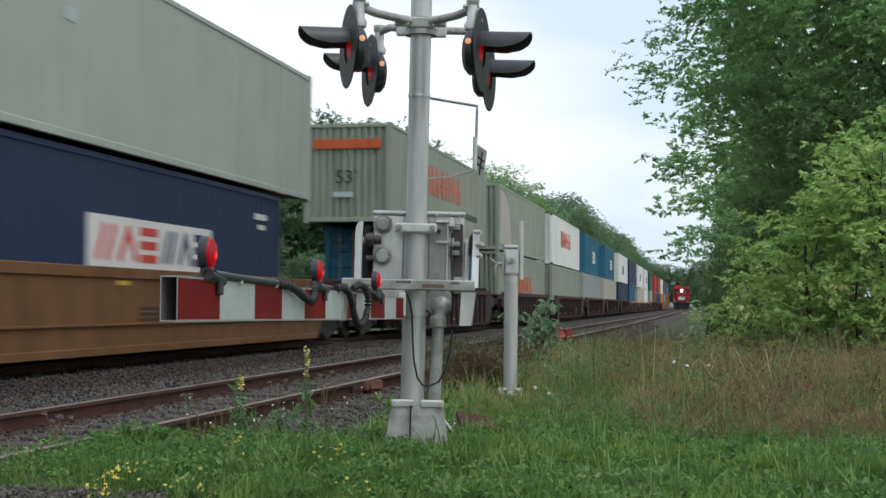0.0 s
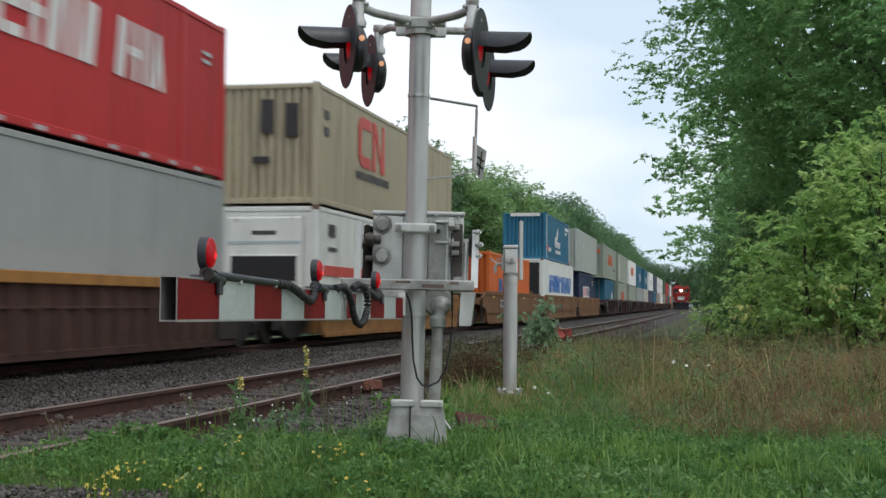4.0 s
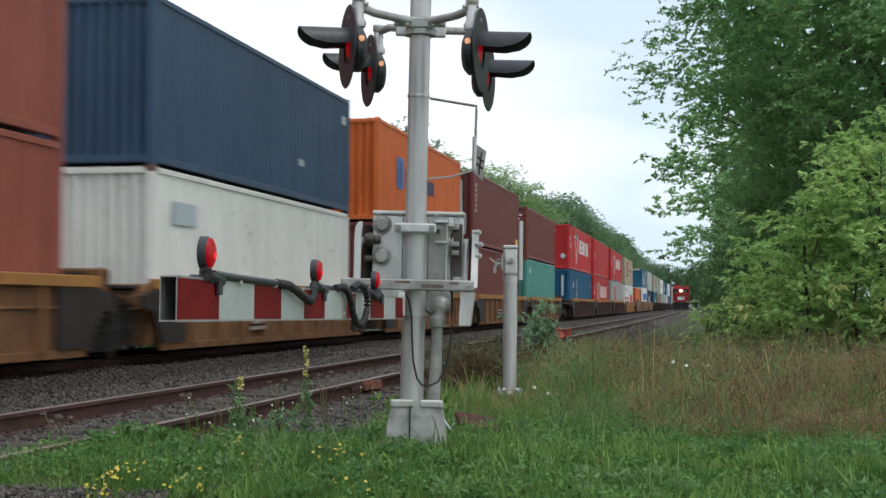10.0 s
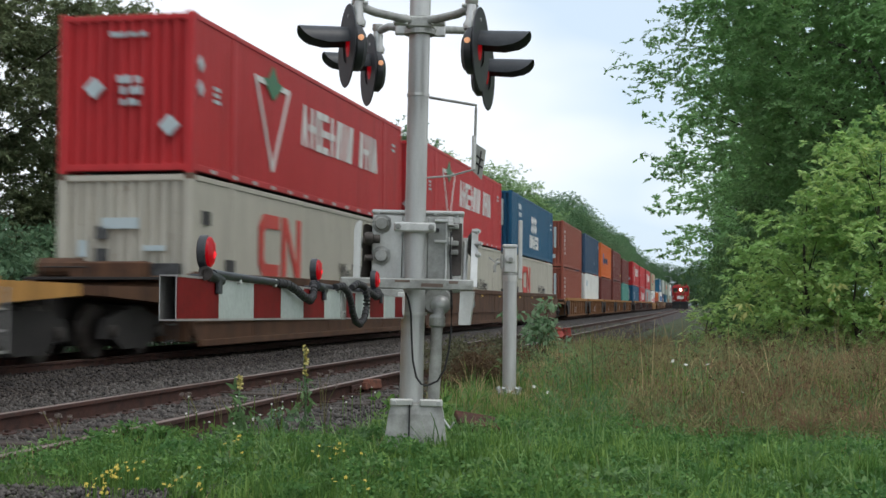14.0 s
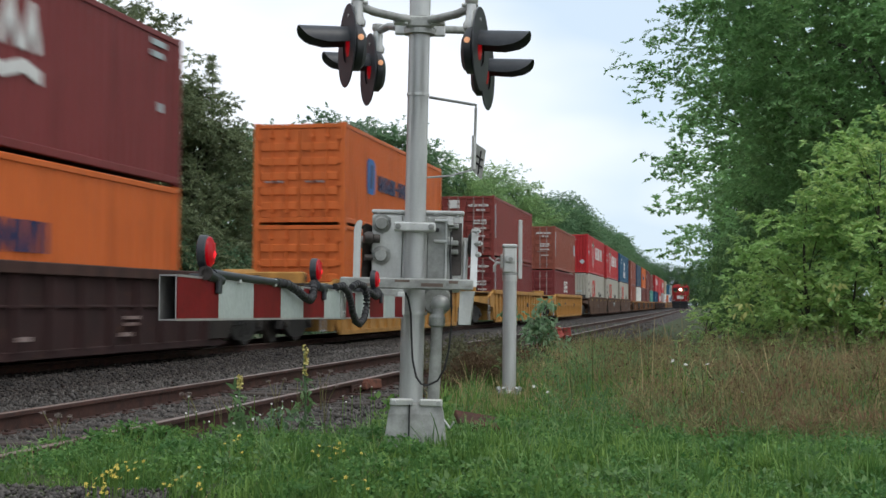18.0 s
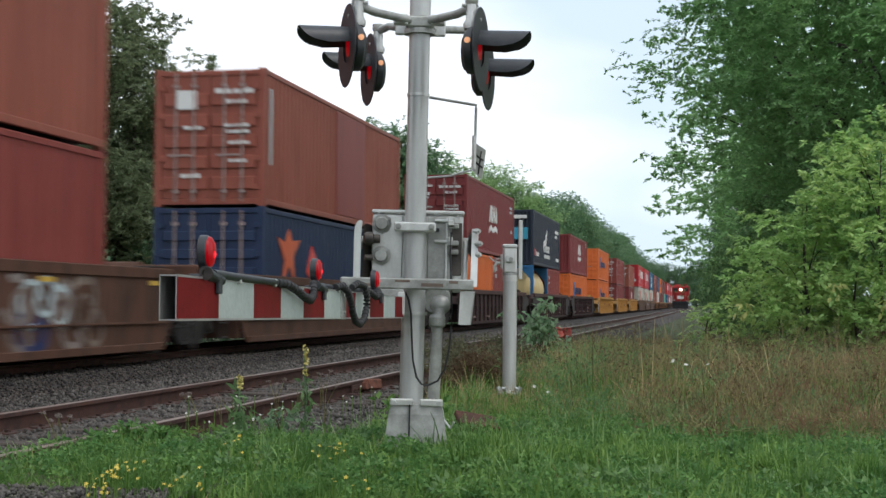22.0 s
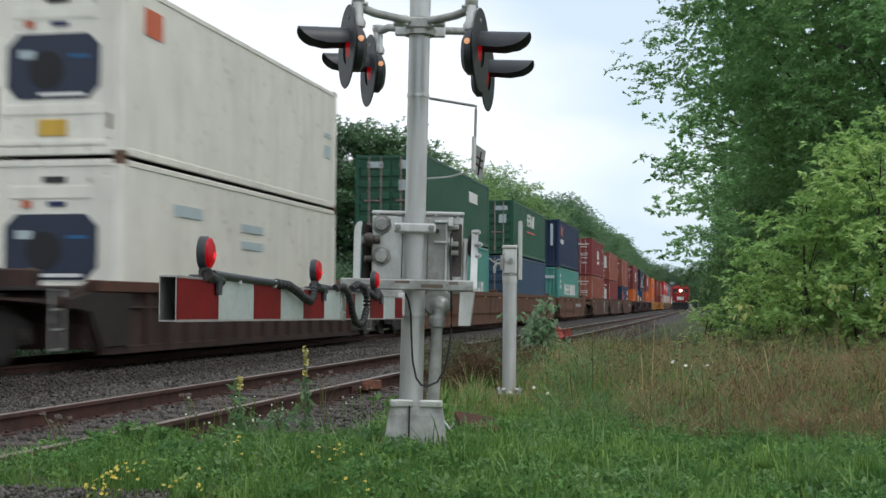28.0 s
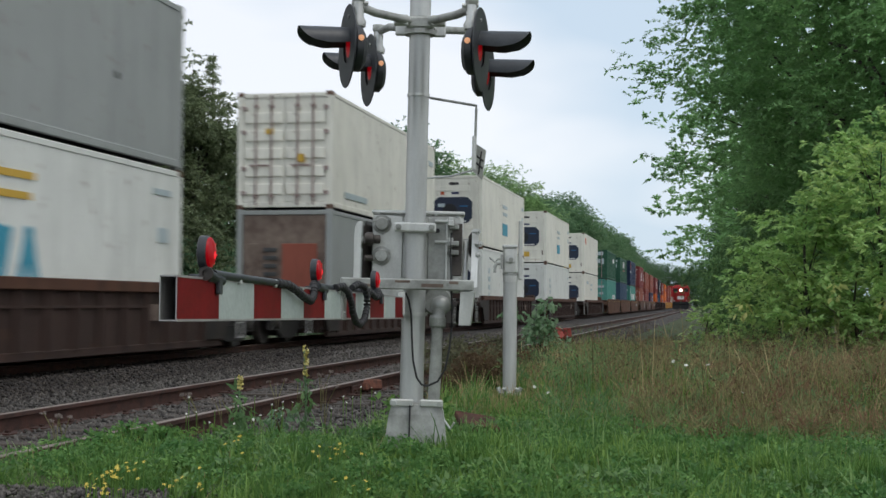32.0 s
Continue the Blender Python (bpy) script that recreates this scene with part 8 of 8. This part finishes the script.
    def dry(rng, n):
        k = 420
        cx = 9.0 + 13.5 * rng.random(k) ** 1.15
        lo, hi = -0.16 * cx - 0.6, 2.0 - 0.02 * cx
        cy = lo + (hi - lo) * rng.random(k)
        pick = rng.integers(0, k, n)
        r = np.where(rng.random(n) < 0.6, 0.22, 0.7)
        x, y = cx[pick] + rng.normal(0, 1, n) * r, cy[pick] + rng.normal(0, 1, n) * r
        x = np.clip(x, 8.9, 24)
        y = np.minimum(y, np.where(x < 10.2, 1.55, 2.1))
        return clear(x, y)

    def clear(x, y):
        """Keeps the low turf round the mast and the post free of tall growth."""
        t = np.abs(y - 0.152 * x) < 0.26
        x = np.where(t & (x > 11.0) & (x < 13.0), x + 2.1, x)
        x = np.where(t & (x < 11.0), x + 4.3, x)
        return x, y

    def drier(rng, n):
        x, y = dry(rng, n)
        lush_part = (y > 0.15 * x - 0.9) & (x < 15) & (rng.random(n) < 0.8)
        return x, np.where(lush_part, y - 1.6, y)

    def rise(x, y):
        return np.clip((x - 7.9) / 4.2, 0.25, 1.0) * tufts(x, y)

    blades("dry_grass", 42000, drier, (0.16, 0.42), (0.0020, 0.0042), "grass_dry", "tall tan and olive grass beside the line", 1.5, 6, grow=rise)
    blades("tall_grass", 46000, dry, (0.13, 0.36), (0.003, 0.006), "grass_green", "green grass among the dry stalks", 1.4, 7, grow=rise)
    blades("rust_grass", 11000, drier, (0.22, 0.48), (0.0020, 0.0040), "grass_rust", "reddish brown dry grass in patches", 1.0, 12, grow=lambda x, y: rise(x, y) * np.clip(1.1 - tufts(y, x), 0.15, 0.6) * 2.0)
    blades("dry_stalks", 2600, drier, (0.30, 0.62), (0.0020, 0.0040), "weed_brown", "brown dry seed stalks standing in the grass", 0.8, 8, category="weeds", grow=rise)
    blades("dry_stalks", 900, lambda rng, n: (10.5 + 8.5 * rng.random(n), -2.8 + 3.6 * rng.random(n)), (0.5, 0.85), (0.003, 0.005), "grass_dry", "long pale stalks arching over the grass", 1.9, 13, category="weeds")

    blades("dry_stalks", 170, lambda rng, n: (10.5 + 4.5 * rng.random(n), -2.4 + 3.0 * rng.random(n)), (0.5, 0.85), (0.004, 0.007), "grass_dry", "pale bent straws over the grass", 2.2, 17, category="weeds")

    def foot(rng, n):
        x = 10.9 + 2.6 * rng.random(n)
        return x, 0.152 * x + rng.uniform(-0.5, 0.5, n)

    blades("grass", 12000, foot, (0.05, 0.15), (0.003, 0.007), "grass_green", "short green grass round the post", 1.2, 14)
    blades("grass", 1500, foot, (0.12, 0.22), (0.002, 0.004), "grass_dry", "short dry grass round the post", 1.2, 15)

    def fringe(rng, n):
        x = 9.2 + 16 * rng.random(n)
        return clear(x, 1.5 + 0.95 * rng.random(n))

    blades("tall_grass", 12000, fringe, (0.12, 0.34), (0.003, 0.007), "grass_green", "green grass along the ballast", 1.2, 9, grow=rise)
    def dry_fringe(rng, n):
        x, y = fringe(rng, n)
        return np.where((x < 14.5) & (rng.random(n) < 0.75), x + 6.0, x), y

    blades("dry_grass", 10000, dry_fringe, (0.2, 0.42), (0.003, 0.005), "grass_dry", "dry grass along the ballast", 1.2, 10, grow=rise)
    # bushy weeds of several colours all through the stand
    for seed, n, mat, size, label in ((51, 520, "weed_olive", 0.10, "olive bushy weeds in the tall grass"), (52, 240, "grass_rust", 0.09, "red-brown withered weeds in the tall grass"), (53, 330, "leaf_verge", 0.10, "leafy green weeds in the tall grass"), (54, 150, "weed_brown", 0.08, "dark brown withered weeds in the tall grass")):
        rng = np.random.default_rng(seed)
        x, y = (dry if mat == "leaf_verge" else drier)(rng, n)
        if mat == "leaf_verge":
            y = np.where(rng.random(n) < 0.5, np.minimum(y + 0.8, 2.0), y)
            x, y = clear(x, y)
        high = rng.uniform(0.08, 0.34, n) * rise(x, y)
        v, f = leaf_cloud(np.stack([x, y, high], -1), rng.uniform(0.07, 0.18, n), 60, size, flat=0.9, droop=-0.5, seed=seed, narrow=0.07)
        mesh_thing("weeds", array_mesh("weeds", v, f, mat), None, label, "weeds", kind="stuff")
    # seed heads and blossoms as small specks on the dry stand
    rng = np.random.default_rng(21)
    n = 5000
    x, y = dry(rng, n)
    v, f = leaf_cloud(np.stack([x, y, rng.uniform(0.28, 0.66, n)], -1), np.full(n, 0.02), 1, 0.022, seed=22)
    mesh_thing("seed_heads", array_mesh("seed_heads", v, f, "weed_brown"), None, "small brown seed heads over the dry grass", "weeds", kind="stuff")

    def flower(x, y, z, r, mat, label, name="flower", petals=6):
        s = Shape()
        for k in range(petals):
            a = 6.283 * k / petals
            s.add([(0, 0, 0), (r * 0.6 * math.cos(a - 0.45), r * 0.6 * math.sin(a - 0.45), r * 0.25), (r * math.cos(a), r * math.sin(a), r * 0.15), (r * 0.6 * math.cos(a + 0.45), r * 0.6 * math.sin(a + 0.45), r * 0.25)], [(0, 1, 2, 3)])
        root = thing(name, label, "flower", "wild flowers on the verge", at=pose(x, y, z))
        part("blossom", s, mat, root, at=pose(0, 0, 0, rng.uniform(-35, 35), rng.uniform(-60, 0), 0))
        part("stem", Shape().tube([(0, 0, 0), (0.01, 0.005, -z * 0.5), (0.0, 0.0, -z + ground_height(x, y))], 0.003, 5), "grass_green", root)

    spots = [(5.51, 2.61, 9), (5.93, 2.72, 6), (5.74, 2.69, 4), (5.67, 2.32, 4), (5.51, 2.19, 3), (6.95, 2.57, 2), (7.27, 2.6, 2), (7.0, 1.99, 7), (5.75, 1.61, 3), (5.54, 1.42, 2), (6.68, 1.98, 3), (5.27, 2.52, 4)]
    for cx, cy, k in spots:
        for _ in range(int(k * 1.6)):
            flower(cx + rng.normal(0, 0.06), cy + rng.normal(0, 0.05), 0.08 + 0.07 * rng.random(), 0.011, "flower_yellow", "small yellow wild flower", petals=5)
    for cx, cy, z in ((10.3, 0.22, 0.44), (10.4, 0.06, 0.44), (10.5, 0.32, 0.46), (10.2, -0.19, 0.25), (11.9, 1.58, 0.16), (11.6, 1.42, 0.13)):
        flower(cx, cy, z, 0.019, "flower_white", "flat white wild flower head", petals=8)
    for k in range(26):
        x = 8.2 + 2.2 * rng.random()
        flower(x, 2.55 + 1.1 * rng.random(), 0.10 + 0.14 * rng.random(), 0.010, "flower_white", "small white flower beside the rail", petals=7)

    def mullein(x, y, hgt, spike):
        root = thing("mullein", "tall yellow flower spike over green leaves", "flower", "flower spikes by the track", at=pose(x, y, -0.12))
        part("stem", Shape().tube([(0, 0, 0), (0.01, 0, hgt * 0.5), (0.0, 0.01, hgt - 0.02)], 0.008, 6), "leaf_pale", root)
        m = 70
        a = rng.uniform(0, 6.283, m)
        zz = hgt - spike * rng.random(m)
        pts = np.stack([0.009 * np.cos(a), 0.009 * np.sin(a), zz], -1)
        v, f = leaf_cloud(pts, np.full(m, 0.005), 2, 0.020, seed=int(x * 100), narrow=0.9)
        part("flower_spike", array_mesh("flower_spike", v, f, "flower_pale"), None, root, "yellow blossoms")
        m = 36
        pts = np.stack([rng.normal(0, 0.03, m), rng.normal(0, 0.03, m), rng.uniform(0.02, hgt - spike, m)], -1)
        v, f = leaf_cloud(pts, np.full(m, 0.015), 2, 0.085, seed=int(x * 100) + 1, narrow=0.35)
        part("foliage", array_mesh("foliage", v, f, "leaf_verge"), None, root)

    mullein(9.35, 2.90, 0.70, 0.21)
    mullein(9.0, 3.27, 0.50, 0.09)

    def rest(x, y):
        bed = float(np.interp(y - TRACK_NEAR, [-2.7, -2.1, -1.55, 1.5], [-0.46, -0.27, -0.175, -0.175])) if y > 2.2 else -1.0
        return max(ground_height(x, y), bed)

    def weed(x, y, hgt, rx, n, leaf, mat, label, name="weed_plant"):
        root = thing(name, label, "weeds", "weeds by the track", at=pose(x, y, rest(x, y)))
        k = 14
        pts = np.stack([rng.normal(0, rx * 0.5, k), rng.normal(0, rx * 0.5, k), rng.uniform(0.05, hgt, k)], -1)
        s = Shape()
        for p in pts[:9]:
            s.tube([(0, 0, 0), (p[0] * 0.4, p[1] * 0.4, p[2] * 0.6), tuple(p)], 0.006, 5)
        part("stalk", s, "weed_brown", root)
        v, f = leaf_cloud(pts, np.full(k, rx * 0.45), n // k, leaf, seed=int(x * 77 + y * 13), narrow=0.5)
        part("foliage", array_mesh("foliage", v, f, mat), None, root)
        return root

    weed(9.3, 3.05, 0.34, 0.20, 320, 0.05, "leaf_pale", "tangled pale green weed by the rail")
    weed(8.7, 3.75, 0.20, 0.30, 500, 0.05, "grass_green", "low green weed clump between rail and verge")
    weed(9.9, 2.25, 0.20, 0.28, 260, 0.08, "grass_green", "low green weed clump by the mast")
    for x, y, h, r, m in ((14.6, 2.52, 0.58, 0.50, "weed_shade"), (15.6, 2.80, 0.64, 0.55, "weed_brown"), (16.6, 2.90, 0.68, 0.55, "weed_shade"), (15.2, 2.36, 0.52, 0.48, "weed_shade"), (13.6, 2.28, 0.44, 0.45, "weed_brown"), (17.6, 3.2, 0.62, 0.5, "weed_shade")):
        weed(x, y, h, r, 3000, 0.045, m, "brown-olive bushy weed behind the mast")
    for x, y, h, r, n in ((8.35, 3.90, 0.24, 0.22, 1100), (8.45, 3.68, 0.20, 0.22, 900), (8.2, 4.15, 0.16, 0.18, 500), (9.4, 3.45, 0.14, 0.25, 500), (7.9, 4.05, 0.12, 0.3, 500), (7.6, 4.4, 0.12, 0.35, 500)):
        weed(x, y, h, r, n, 0.05, "clover", "leafy green weed clump beside the rail")
    for x, y, h in ((10.1, 4.0, 0.20), (10.2, 3.85, 0.16), (10.0, 3.7, 0.18), (8.6, 4.4, 0.14), (8.7, 4.5, 0.12), (11.7, 3.9, 0.2), (12.0, 3.8, 0.22), (12.6, 3.75, 0.25), (11.2, 3.3, 0.22)):
        dry_head = thing("dry_flower", "withered pale flower heads on thin stems", "flower", "withered flowers beside the rail", at=pose(x, y, rest(x, y)))
        tips = [(rng.normal(0, 0.05), rng.normal(0, 0.06), h + 0.12 + 0.06 * rng.random()) for _ in range(3)]
        for q in tips:
            part("stem", Shape().tube([(0, 0, 0), (q[0] * 0.3, q[1] * 0.3, q[2] * 0.6), q], 0.003, 5), "weed_olive", dry_head)
        v, f = leaf_cloud(tips, np.full(3, 0.018), 26, 0.017, seed=int(x * 50), narrow=0.9)
        part("flower_head", array_mesh("flower_head", v, f, "flower_dusty"), None, dry_head, "dusty pale flower heads")
    tall = weed(17.2, 2.15, 0.95, 0.36, 620, 0.11, "leaf_pale", "milkweed with broad pale leaves beside the post")
    v, f = leaf_cloud([(0.10, -0.22, 0.60), (0.08, -0.2, 0.28)], np.array([0.06, 0.05]), 9, 0.13, seed=77, narrow=0.8)
    part("red_foliage", array_mesh("red_foliage", v, f, "leaf_red"), None, tall, "bright red leaves")


trees()
loose_stones()
verge_plants()


# ---- movement of the train ----
def on_track(x, z):
    return pose(x, TRACK_FAR + bend(x), z, 0, 0, math.degrees(math.atan(slope(x))))


def motions():
    for ob, c, z in MOVING:
        walk(ob, [(t, on_track(c + SPEED * t, z)) for t in range(0, 33, 2)])


motions()
